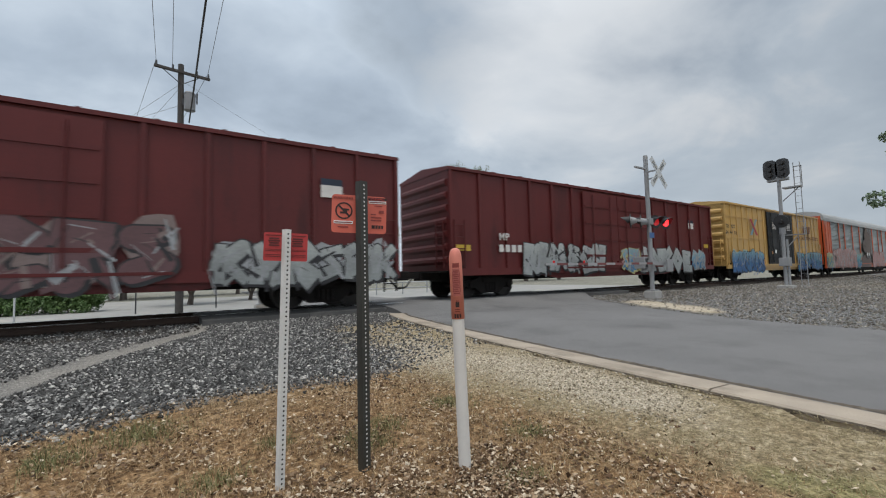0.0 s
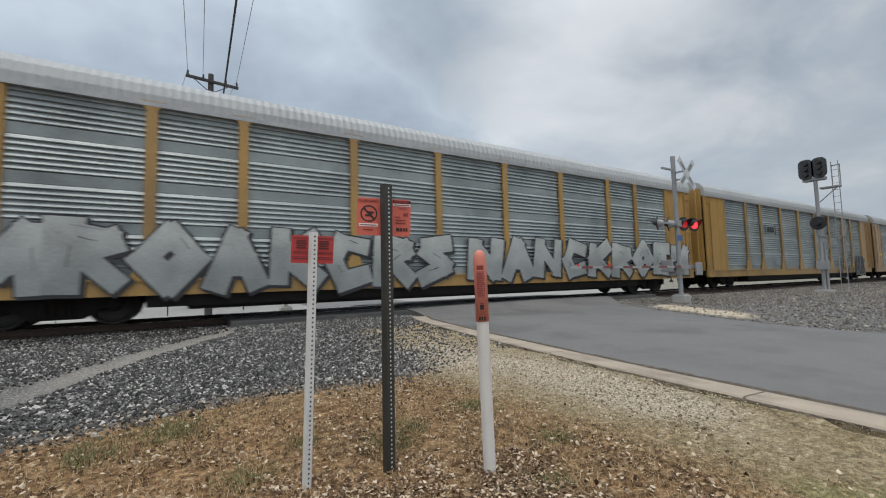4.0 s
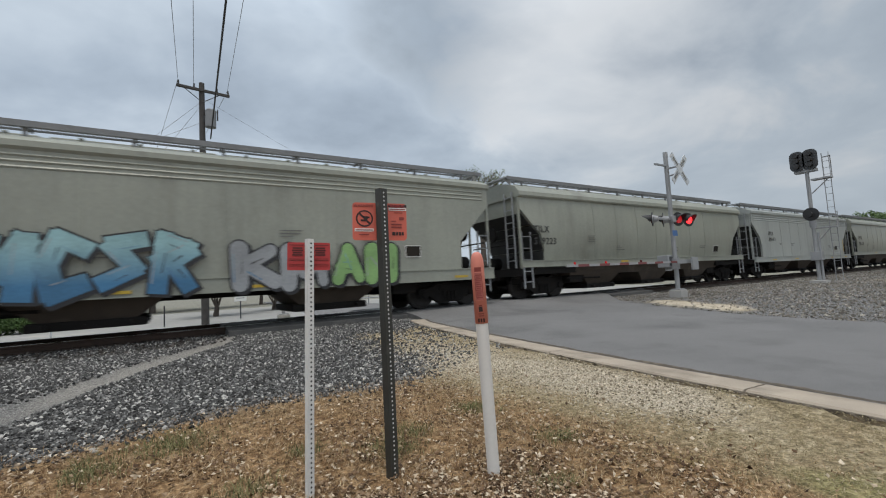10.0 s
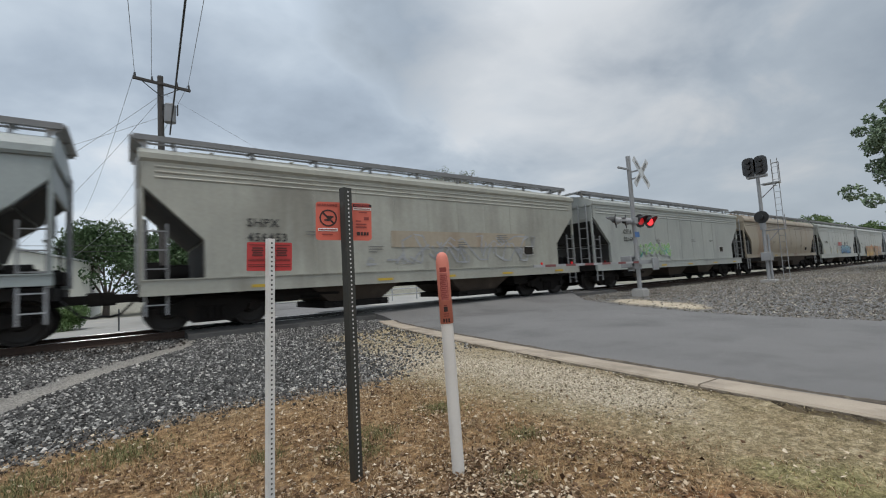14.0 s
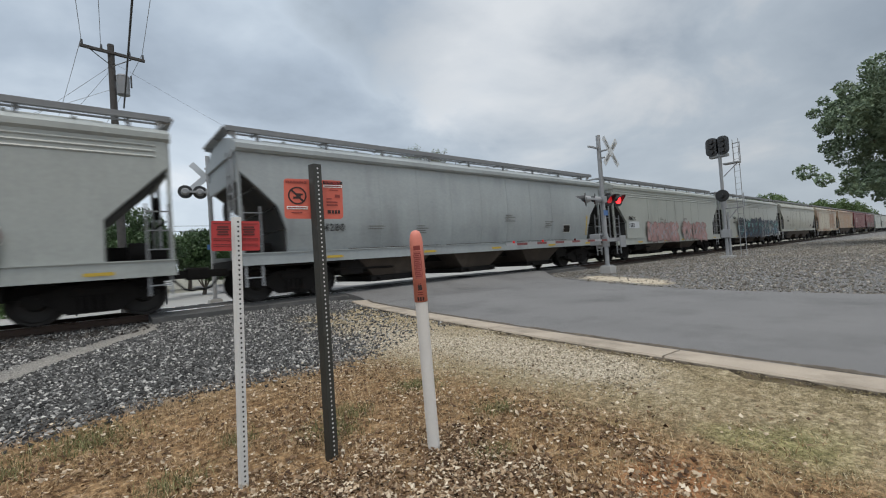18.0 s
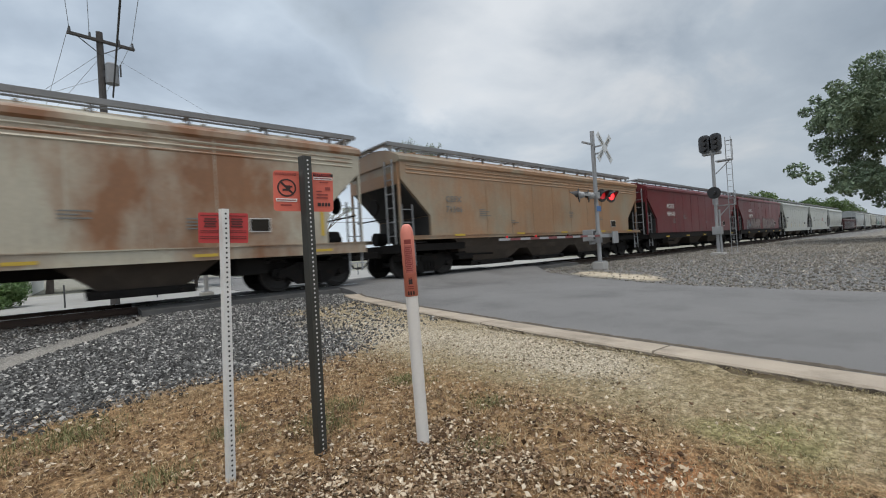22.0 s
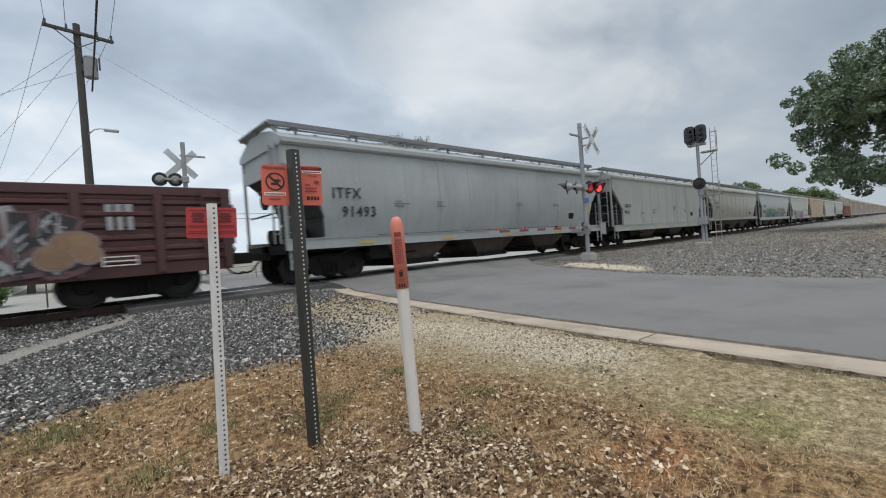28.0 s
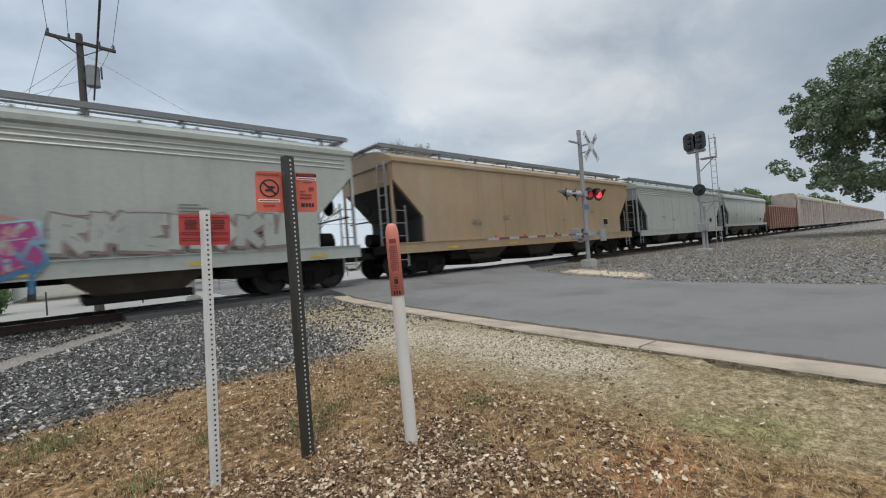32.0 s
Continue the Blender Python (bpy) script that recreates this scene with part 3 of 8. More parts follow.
def side_frame_bm():
    bm = bmesh.new()
    out = [(-1.12, 0.44), (-1.10, 0.60), (-0.75, 0.64), (-0.45, 0.76), (0.45, 0.76), (0.75, 0.64), (1.10, 0.60), (1.12, 0.44), (0.98, 0.36), (0.74, 0.40),
           (0.42, 0.17), (-0.42, 0.17), (-0.74, 0.40), (-0.98, 0.36)]
    prism(bm, out, "y", -0.085, 0.085)
    for x in (-0.89, 0.89):
        rod(bm, (x, -0.15, 0.457), (x, 0.15, 0.457), 0.115, 10)
    for x in (-0.2, -0.07, 0.07, 0.2):
        rod(bm, (x, -0.12, 0.24), (x, -0.12, 0.52), 0.05, 8)
    box(bm, -0.36, 0.36, -0.14, -0.08, 0.54, 0.70, bevel=0.015)
    box(bm, -0.6, 0.6, 0.1, 0.5, 0.3, 0.62)
    box(bm, -1.22, 1.22, 0.5, 0.56, 0.22, 0.74)
    box(bm, -1.3, 1.3, 0.12, 0.2, 0.55, 0.78)
    return bm


def truck(wagon, x):
    t = empty("truck", pose(x, 0, 0))
    t.parent = wagon
    for s in (-1, 1):
        shared("side_frame", "side_frame", side_frame_bm, STEEL_DARK, t, pose(0, s * 1.0, 0, 0, 0, 0 if s < 0 else 180))
        ws = shared("wheelset", "wheelset", wheelset_bm, WHEEL_STEEL, t, pose(s * 0.89, 0, 0.457), "worn steel wheels on an axle")
        WHEELSETS[s].append(ws)
    shared("bolster", "bolster", lambda: boxes((-0.2, 0.2, -1.05, 1.05, 0.52, 0.82), bevel=0.03), STEEL_DARK, t)


def coupler_bm():
    bm = boxes((0, 0.55, -0.11, 0.11, 0.74, 0.94), bevel=0.02)
    box(bm, 0.42, 0.72, -0.17, 0.12, 0.69, 1.0, bevel=0.05)
    return bm


def hose_bm():
    bm = bmesh.new()
    pts = [(0.0, -0.28, 0.86), (0.18, -0.27, 0.66), (0.36, -0.22, 0.47), (0.55, -0.14, 0.42), (0.72, -0.08, 0.46)]
    path_rod(bm, pts, 0.028)
    return bm


def ends(wagon, half):
    for s in (-1, 1):
        m = pose(s * (half - 0.02), 0, 0, 0, 0, 0 if s > 0 else 180)
        shared("coupler", "coupler", coupler_bm, STEEL_DARK, wagon, m)
        shared("air_hose", "air_hose", hose_bm, BLACK, wagon, m, "hanging black rubber air hose")


def ladder_bm(h, w=0.42, n=6):
    bm = bmesh.new()
    for x in (-w / 2, w / 2):
        box(bm, x - 0.022, x + 0.022, -0.02, 0.02, 0, h)
    for i in range(n):
        z = (i + 0.6) * h / n
        box(bm, -w / 2, w / 2, -0.018, 0.018, z - 0.014, z + 0.014)
    return bm


def spots(rows, name, mat, wagon, label=""):
    """Small flat plates of paint on the near side: x0, x1, z0, z1, distance out."""
    bm = bmesh.new()
    for x0, x1, z0, z1, y in rows:
        box(bm, x0, x1, y - 0.004, y, z0, z1)
    return part(name, bm, mat, wagon, label)


def lettering(wagon, mark, number, x, z, size, mat, indent=0.0, y=-1.63):
    if mark:
        letters("reporting_mark", mark, size, mat, wagon, pose(x, y, z) @ FACE)
    if number:
        letters("fleet_number", number, size, mat, wagon, pose(x + indent, y, z - 1.25 * size) @ FACE)


GLYPHS = (
    ((0.12, 0.0, 0.12, 1.0), (0.12, 0.95, 0.8, 0.8), (0.8, 0.8, 0.15, 0.5), (0.4, 0.5, 0.9, 0.0)),
    ((0.1, 0.0, 0.45, 1.0), (0.45, 1.0, 0.9, 0.0), (0.25, 0.4, 0.75, 0.38)),
    ((0.85, 0.85, 0.3, 1.0), (0.3, 1.0, 0.1, 0.5), (0.1, 0.5, 0.35, 0.0), (0.35, 0.0, 0.88, 0.15)),
    ((0.1, 1.0, 0.15, 0.15), (0.15, 0.0, 0.8, 0.0), (0.8, 0.05, 0.9, 1.0)),
    ((0.1, 0.0, 0.12, 1.0), (0.12, 0.95, 0.85, 0.05), (0.88, 0.0, 0.9, 1.0)),
    ((0.85, 0.95, 0.2, 0.85), (0.2, 0.8, 0.8, 0.35), (0.8, 0.3, 0.12, 0.05)),
    ((0.12, 0.0, 0.1, 1.0), (0.1, 1.0, 0.85, 0.95), (0.12, 0.5, 0.65, 0.55), (0.15, 0.05, 0.9, 0.0)),
    ((0.5, 1.0, 0.08, 0.5), (0.08, 0.5, 0.5, 0.0), (0.5, 0.0, 0.92, 0.5), (0.92, 0.5, 0.5, 1.0)),
    ((0.05, 0.0, 0.1, 1.0), (0.1, 0.95, 0.5, 0.35), (0.5, 0.35, 0.9, 0.95), (0.9, 1.0, 0.95, 0.0)),
    ((0.1, 0.0, 0.12, 1.0), (0.12, 0.45, 0.85, 1.0), (0.3, 0.5, 0.92, 0.0)),
)


def graffiti(wagon, x0, x1, z0, z1, fill, line, seed, y=-1.625, shine=None, n=None, plain=False):
    """Fat painted shapes packed side by side: a drop shadow, an outline, a body that changes tone, thin light edges; one part a shape."""
    rnd = random.Random(seed)
    n = n or max(3, round((x1 - x0) / 0.85))
    w, h = (x1 - x0) / n, z1 - z0
    fat = 0.19 * min(w, h * 0.8)
    blunt = rnd.random() < 0.55
    slant = rnd.uniform(-0.12, 0.2)
    inks = (line, fill, shine or S_GREY, S_TEAL if fill is S_NAVY else S_GREY if fill is not S_GREY else S_WHITE, S_BLACK)

    def bar(bm, a, b, r, d, slot, taper=1.0, round_end=False, blunt=blunt):
        u = (b - a).normalized() if (b - a).length > 1e-4 else Vector((1, 0))
        if blunt and not round_end:
            v = Vector((-u.y, u.x))
            p, q = a - u * r * 0.75, b + u * r * 0.75
            pts = [p - v * r, q - v * r * taper, q + v * r * taper, p + v * r]
        else:
            base = math.atan2(u.y, u.x)
            pts = [b + Vector((math.cos(base - 1.57 + 0.524 * k), math.sin(base - 1.57 + 0.524 * k))) * r * taper for k in range(7)]
            pts += [a + Vector((math.cos(base + 1.57 + 0.524 * k), math.sin(base + 1.57 + 0.524 * k))) * r for k in range(7)]
        f = bm.faces.new([bm.verts.new((p.x, y - d, p.y)) for p in pts])
        f.material_index = slot

    def cloud(bm, c, rx, rz, d, slot):
        f = bm.faces.new([bm.verts.new((c.x + rx * math.cos(6.283 * k / 13) * rnd.uniform(0.75, 1.1), y - d, c.y + rz * math.sin(6.283 * k / 13) * rnd.uniform(0.75, 1.1))) for k in range(13)])
        f.material_index = slot

    backed = rnd.random() < 0.45 and not plain
    last = None
    for k in range(n):
        g = rnd.choice([c for c in GLYPHS if c is not last])
        last = g
        rise = rnd.uniform(-0.04, 0.04) * h
        bm = bmesh.new()
        mid = Vector((x0 + w * (k + 0.5), (z0 + z1) / 2 + rise))
        if backed:
            cloud(bm, mid + Vector((rnd.uniform(-0.3, 0.3) * w, rnd.uniform(-0.1, 0.25) * h)), w * rnd.uniform(0.5, 0.7), h * rnd.uniform(0.4, 0.55), 0.0004 * (k % 3), rnd.choice((2, 3)))
        segs = []
        for ax, az, bx, bz in g:
            p, q = (Vector((x0 + w * k + fat * 0.8 + (w - fat * 1.2) * px + slant * (pz - 0.5) * h * 0.5, z0 + fat + rise + (h - 2 * fat) * pz + rnd.uniform(-0.025, 0.025) * h))
                    for px, pz in ((ax, az), (bx, bz)))
            segs.append((p, q, fat * (rnd.uniform(0.9, 1.25) if plain else rnd.uniform(0.75, 1.5)), rnd.uniform(0.75, 1.25) if plain else rnd.uniform(0.4, 1.5), blunt if plain else rnd.random() < 0.6))
        lift = 0.002 + 0.0016 * (k % 3)
        rim = 0.038
        drop = Vector((0.055, -0.045))
        for i, (p, q, r, tp, bl) in enumerate(segs):
            bar(bm, p + drop, q + drop, r + rim, lift + 0.0001 * i, 0, (r * tp + rim) / (r + rim), blunt=bl)
        for i, (p, q, r, tp, bl) in enumerate(segs):
            bar(bm, p, q, r + rim, lift + 0.001 + 0.0001 * i, 0, (r * tp + rim) / (r + rim), blunt=bl)
        for i, (p, q, r, tp, bl) in enumerate(segs):
            d = lift + 0.006 + 0.0004 * i
            bar(bm, p, q, r, d, 1, tp, blunt=bl)
            # the body changes tone in slanting bands part of the way along
            for j in range(0 if plain else rnd.randint(1, 3)):
                a = rnd.uniform(0.0, 0.8)
                c = p.lerp(q, a)
                lean = Vector((rnd.uniform(-0.8, 0.8), rnd.uniform(0.5, 1.0))).normalized() * r * rnd.uniform(0.5, 0.85)
                bar(bm, c - lean, c + lean, r * rnd.uniform(0.12, 0.4), d + 0.0001 + 0.00008 * j, rnd.choice((0, 2, 2, 3, 3)), rnd.uniform(0.2, 1.0), blunt=True)
        for i, (p, q, r, tp, bl) in enumerate(segs):
            o = Vector((-(q - p).y, (q - p).x)).normalized() * r * 0.72
            if o.x > 0.3 * r:
                o = -o
            bar(bm, p.lerp(q, 0.08) + o, p.lerp(q, rnd.uniform(0.6, 0.92)) + o, rnd.uniform(0.009, 0.017), lift + 0.009 + 0.0003 * i, 3 if rnd.random() < 0.6 else 2, 0.6, True)
            if rnd.random() < 0.4:
                bar(bm, p.lerp(q, 0.3) - o * 0.3, p.lerp(q, 0.7) - o * 0.5, rnd.uniform(0.008, 0.014), lift + 0.0095 + 0.0003 * i, 0, 0.5, True)
        # loose slivers and strokes that break up the letter
        for i in range(0 if plain else rnd.randint(4, 7)):
            c = mid + Vector((rnd.uniform(-0.5, 0.5) * w, rnd.uniform(-0.45, 0.4) * h))
            a = rnd.uniform(0.3, 2.6)
            u = Vector((math.cos(a), math.sin(a))) * rnd.uniform(0.08, 0.3) * h
            bar(bm, c - u, c + u, rnd.uniform(0.015, 0.06), lift + 0.0112 + 0.0002 * i, rnd.choice((0, 0, 1, 2, 3)), rnd.uniform(0.1, 0.6), blunt=True)
        bmesh.ops.recalc_face_normals(bm, faces=bm.faces)
        me = bpy.data.meshes.new("graffiti_shape")
        bm.to_mesh(me)
        bm.free()
        for m in inks:
            me.materials.append(m)
        ob = new("graffiti_shape", me)
        ob.parent = wagon


def scrawl(wagon, x0, x1, z0, z1, mat, seed, y=-1.625, wid=0.035):
    """Thin sprayed lines, one part a squiggle."""
    rnd = random.Random(seed)
    x = x0
    while x < x1:
        bm = bmesh.new()
        pts = [Vector((x, z0 + (z1 - z0) * rnd.random()))]
        for _ in range(5):
            b = pts[-1] + Vector((rnd.uniform(-0.22, 0.42), rnd.uniform(-0.6, 0.6) * (z1 - z0)))
            b.y = min(max(b.y, z0), z1)
            if (b - pts[-1]).length > 0.06:
                pts.append(b)
        lo = hi = None
        for i, p in enumerate(pts):
            d = pts[min(i + 1, len(pts) - 1)] - pts[max(i - 1, 0)]
            nrm = Vector((-d.y, d.x)).normalized() * wid * rnd.uniform(0.6, 1.1) if d.length > 1e-4 else Vector((0, wid))
            a, b = bm.verts.new((p.x - nrm.x, y - 0.0006 * i, p.y - nrm.y)), bm.verts.new((p.x + nrm.x, y - 0.0006 * i, p.y + nrm.y))
            if lo:
                bm.faces.new((lo, a, b, hi))
            lo, hi = a, b
        bmesh.ops.recalc_face_normals(bm, faces=bm.faces)
        part("graffiti_tag", bm, mat, wagon)
        x += rnd.uniform(0.22, 0.42)


def small_print(wagon, seed, half, mat, y=-1.625, low=1.55):
    """Stencilled data too small to read, as bars, and the yellow reflectors along the sill."""
    rnd = random.Random(seed)
    rows = []
    for x in (-half + 3.6, -half + 5.4, half * 0.15, half - 4.6):
        z = rnd.choice((low + 0.35, low + 0.5, 2.3))
        for k in range(rnd.randint(2, 4)):
            rows.append((x, x + rnd.uniform(0.25, 0.6), z - 0.075 * k, z - 0.075 * k + 0.03, y))
    spots(rows, "stencilled_data", mat, wagon)


# covered hoppers
def hopper_roof_bm(half, flat):
    bm = bmesh.new()
    p = [(-1.60, 3.80), (-1.66, 3.86), (-1.66, 3.98), (-1.50, 4.06), (-1.0, 4.26), (-0.5, 4.36), (0, 4.39)]
    if flat:
        p = [(-1.60, 3.70), (-1.64, 3.76), (-1.62, 3.90), (-1.46, 4.10), (-1.0, 4.26), (-0.5, 4.34), (0, 4.36)]
    p = p + [(-y, z) for y, z in p[-2::-1]]
    prism(bm, p, "x", -half, half)
    return bm


def side_y(z):
    """Half the width of a barrel-sided body at height z: widest above the middle, drawn in towards the foot."""
    d = z - 2.6
    return 1.60 - (0.105 * d * d if d < 0 else 0.045 * d * d)


def hopper_body_bm(half, style, barrel=False):
    bm = bmesh.new()
    corner = [(-half + 0.06, 3.84)] + [(x - half, z) for x, z in SLOPES[style]]
    if not barrel:
        out = corner + [(-x, z) for x, z in corner[::-1]]
        prism(bm, out, "y", -1.60, 1.60)
        return bm
    levels = sorted({round(1.15 + 0.269 * k, 3) for k in range(11)} | {z for x, z in corner})
    line = sorted((z, x) for x, z in corner)
    rows = []
    for z in levels:
        x = next(a[1] + (b[1] - a[1]) * (z - a[0]) / max(1e-6, b[0] - a[0]) for a, b in zip(line[:-1], line[1:]) if a[0] - 1e-4 <= z <= b[0] + 1e-4)
        rows.append([bm.verts.new((sx * x, sy * side_y(z), z)) for sx, sy in ((1, -1), (-1, -1), (-1, 1), (1, 1))])
    for a, b in zip(rows[:-1], rows[1:]):
        for k in range(4):
            f = bm.faces.new((a[k], a[(k + 1) % 4], b[(k + 1) % 4], b[k]))
            f.smooth = k in (0, 2)
    bm.faces.new(rows[0])
    bm.faces.new(rows[-1])
    for r, q in zip(rows[:-1], rows[1:]):
        for k in range(4):
            e = bm.edges.get((r[k], q[k]))
            if e:
                e.smooth = False
    bmesh.ops.recalc_face_normals(bm, faces=bm.faces)
    return bm


SIDE_MARKS = ("graffiti_shape", "graffiti_tag", "reporting_mark", "fleet_number", "stencilled_data", "data_plate", "upright_reflector", "old_paint_patch", "notice")


def hug_side(wagon):
    """Lay lettering and spray paint onto a barrel side."""
    for ob in wagon.children:
        if ob.name.split(".")[0] in SIDE_MARKS:
            m, back = ob.matrix_basis.copy(), ob.matrix_basis.inverted()
            for v in ob.data.vertices:
                p = m @ v.co
                p.y += 1.60 - side_y(max(1.15, p.z))
                v.co = back @ p


# the end slopes: straight, rounded, bent, straight over a high sill; distance from the wagon's end, height
SLOPES = (((0.06, 3.26), (1.23, 2.07), (1.24, 1.15)), ((0.06, 3.26), (0.6, 2.7), (1.0, 2.38), (1.18, 1.8), (1.18, 1.15)),
          ((0.06, 3.3), (0.45, 2.93), (0.95, 2.44), (1.15, 1.87), (1.16, 1.15)), ((0.06, 3.26), (1.23, 2.07), (1.24, 1.28)))


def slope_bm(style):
    """The dark sheet under the end slope; x from the wagon's end inwards."""
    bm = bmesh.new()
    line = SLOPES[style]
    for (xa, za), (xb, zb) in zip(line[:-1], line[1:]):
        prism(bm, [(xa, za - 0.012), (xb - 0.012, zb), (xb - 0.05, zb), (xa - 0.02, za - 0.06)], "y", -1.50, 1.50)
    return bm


def end_gear_bm():
    """Brake cylinder, air tank, rods and pipes on the end platform."""
    bm = bmesh.new()
    rod(bm, (0.3, -0.7, 1.36), (1.0, -0.7, 1.36), 0.2, 12)
    rod(bm, (0.4, 0.65, 1.4), (0.8, 0.65, 1.4), 0.24, 12)
    box(bm, 0.12, 0.4, -1.2, -0.95, 1.12, 1.6, bevel=0.02)
    rod(bm, (0.2, -1.35, 1.18), (1.2, -1.35, 1.18), 0.03, 6)
    rod(bm, (0.15, -1.1, 1.15), (0.15, -1.1, 2.3), 0.025, 6)
    rod(bm, (0.15, -1.4, 2.05), (0.15, 1.4, 2.05), 0.025, 6)
    rod(bm, (0.12, 0.2, 2.5), (0.2, 0.2, 2.5), 0.28, 14)
    box(bm, 0.0, 0.25, -1.5, 1.5, 0.86, 1.12)
    box(bm, 0.35, 1.3, -1.3, 1.3, 0.95, 1.06)
    return bm


def cross_bearer_bm():
    """Cross bearer behind the truck, with the air reservoir and the brake rod along it."""
    bm = boxes((2.75, 3.5, -1.25, 1.25, 0.52, 0.98), bevel=0.03)
    rod(bm, (2.6, -1.22, 0.7), (4.6, -1.22, 0.66), 0.04, 6)
    rod(bm, (3.45, -1.0, 0.78), (4.4, -1.0, 0.78), 0.22, 12)
    return bm


def bay_bm():
    bm = bmesh.new()
    top = [(-1.9, -1.50), (1.9, -1.50), (1.9, 1.50), (-1.9, 1.50)]
    bot = [(-0.8, -1.1), (0.8, -1.1), (0.8, 1.1), (-0.8, 1.1)]
    a = [bm.verts.new((x, y, 1.28)) for x, y in top]
    b = [bm.verts.new((x, y, 0.40)) for x, y in bot]
    bm.faces.new(a)
    bm.faces.new(b[::-1])
    for i in range(4):
        j = (i + 1) % 4
        bm.faces.new((a[j], a[i], b[i], b[j]))
    bmesh.ops.recalc_face_normals(bm, faces=bm.faces)
    return bm


def gate_bm():
    """The sliding outlet gate below a chute: its frame and shaft."""
    bm = boxes((-1.0, 1.0, -1.22, 1.22, 0.24, 0.42), bevel=0.02)
    box(bm, -0.12, 0.12, -1.25, 1.25, 0.26, 0.34)
    return bm


def walkway_bm(half):
    """Open steel grating on brackets along both sides of the hatches."""
    bm = bmesh.new()
    for s in (-1, 1):
        c = s * 0.86
        for y, t, z in ((0.30, 0.022, 4.40), (-0.30, 0.018, 4.49), (0.1, 0.006, 4.50), (-0.1, 0.006, 4.50)):
            quick_box(bm, -half - 0.1, half + 0.1, c + s * y - t, c + s * y + t, z, 4.53)
        n = int(20 * half)
        for i in range(n):
            x = -half + 2 * half * (i + 0.5) / n
            quick_box(bm, x - 0.014, x + 0.014, c - 0.29, c + 0.29, 4.508, 4.522)
        n = 9
        for i in range(n):
            x = -half + 0.7 + (2 * half - 1.4) * i / (n - 1)
            quick_box(bm, x - 0.035, x + 0.035, s * 1.08 - 0.03, s * 1.08 + 0.03, 4.15, 4.47)
            quick_box(bm, x - 0.03, x + 0.03, c - 0.3, c + 0.3, 4.45, 4.49)
    return bm


def end_board_bm():
    """Narrow grating across the wagon's end, on brackets."""
    bm = boxes((-0.16, 0.1, -1.16, 1.16, 4.46, 4.50))
    for y in (-1.05, 0.0, 1.05):
        prism(bm, [(-0.12, 4.46), (0.18, 4.46), (0.18, 4.2)], "y", y - 0.02, y + 0.02)
    return bm


# foot and top of the side sill for each style of end
SILLS = ((0.84, 1.20), (1.16, 1.40), (0.95, 1.26), (1.27, 1.40))


def sill_bm(half, style):
    a, b = SILLS[style]
    return prism(bmesh.new(), [(-0.09, a), (-0.09, a + 0.025), (-0.06, a + 0.025), (-0.06, b - 0.025), (-0.09, b - 0.025), (-0.09, b), (0.05, b), (0.05, a)], "x", -half, half)


def seam_bm(barrel):
    zs = [1.2 + 0.26 * k for k in range(11)]
    out = [(-(side_y(z) if barrel else 1.60) - 0.008, z) for z in zs]
    return prism(bmesh.new(), out + [(y + 0.02, z) for y, z in out[::-1]], "x", -0.012, 0.012)


def hatch_bm(length):
    bm = boxes((-length / 2, length / 2, -0.32, 0.32, 4.38, 4.50), bevel=0.03)
    for x in (-length / 3, 0, length / 3):
        box(bm, x - 0.04, x + 0.04, -0.36, 0.36, 4.50, 4.53)
    return bm


BARRELS = []


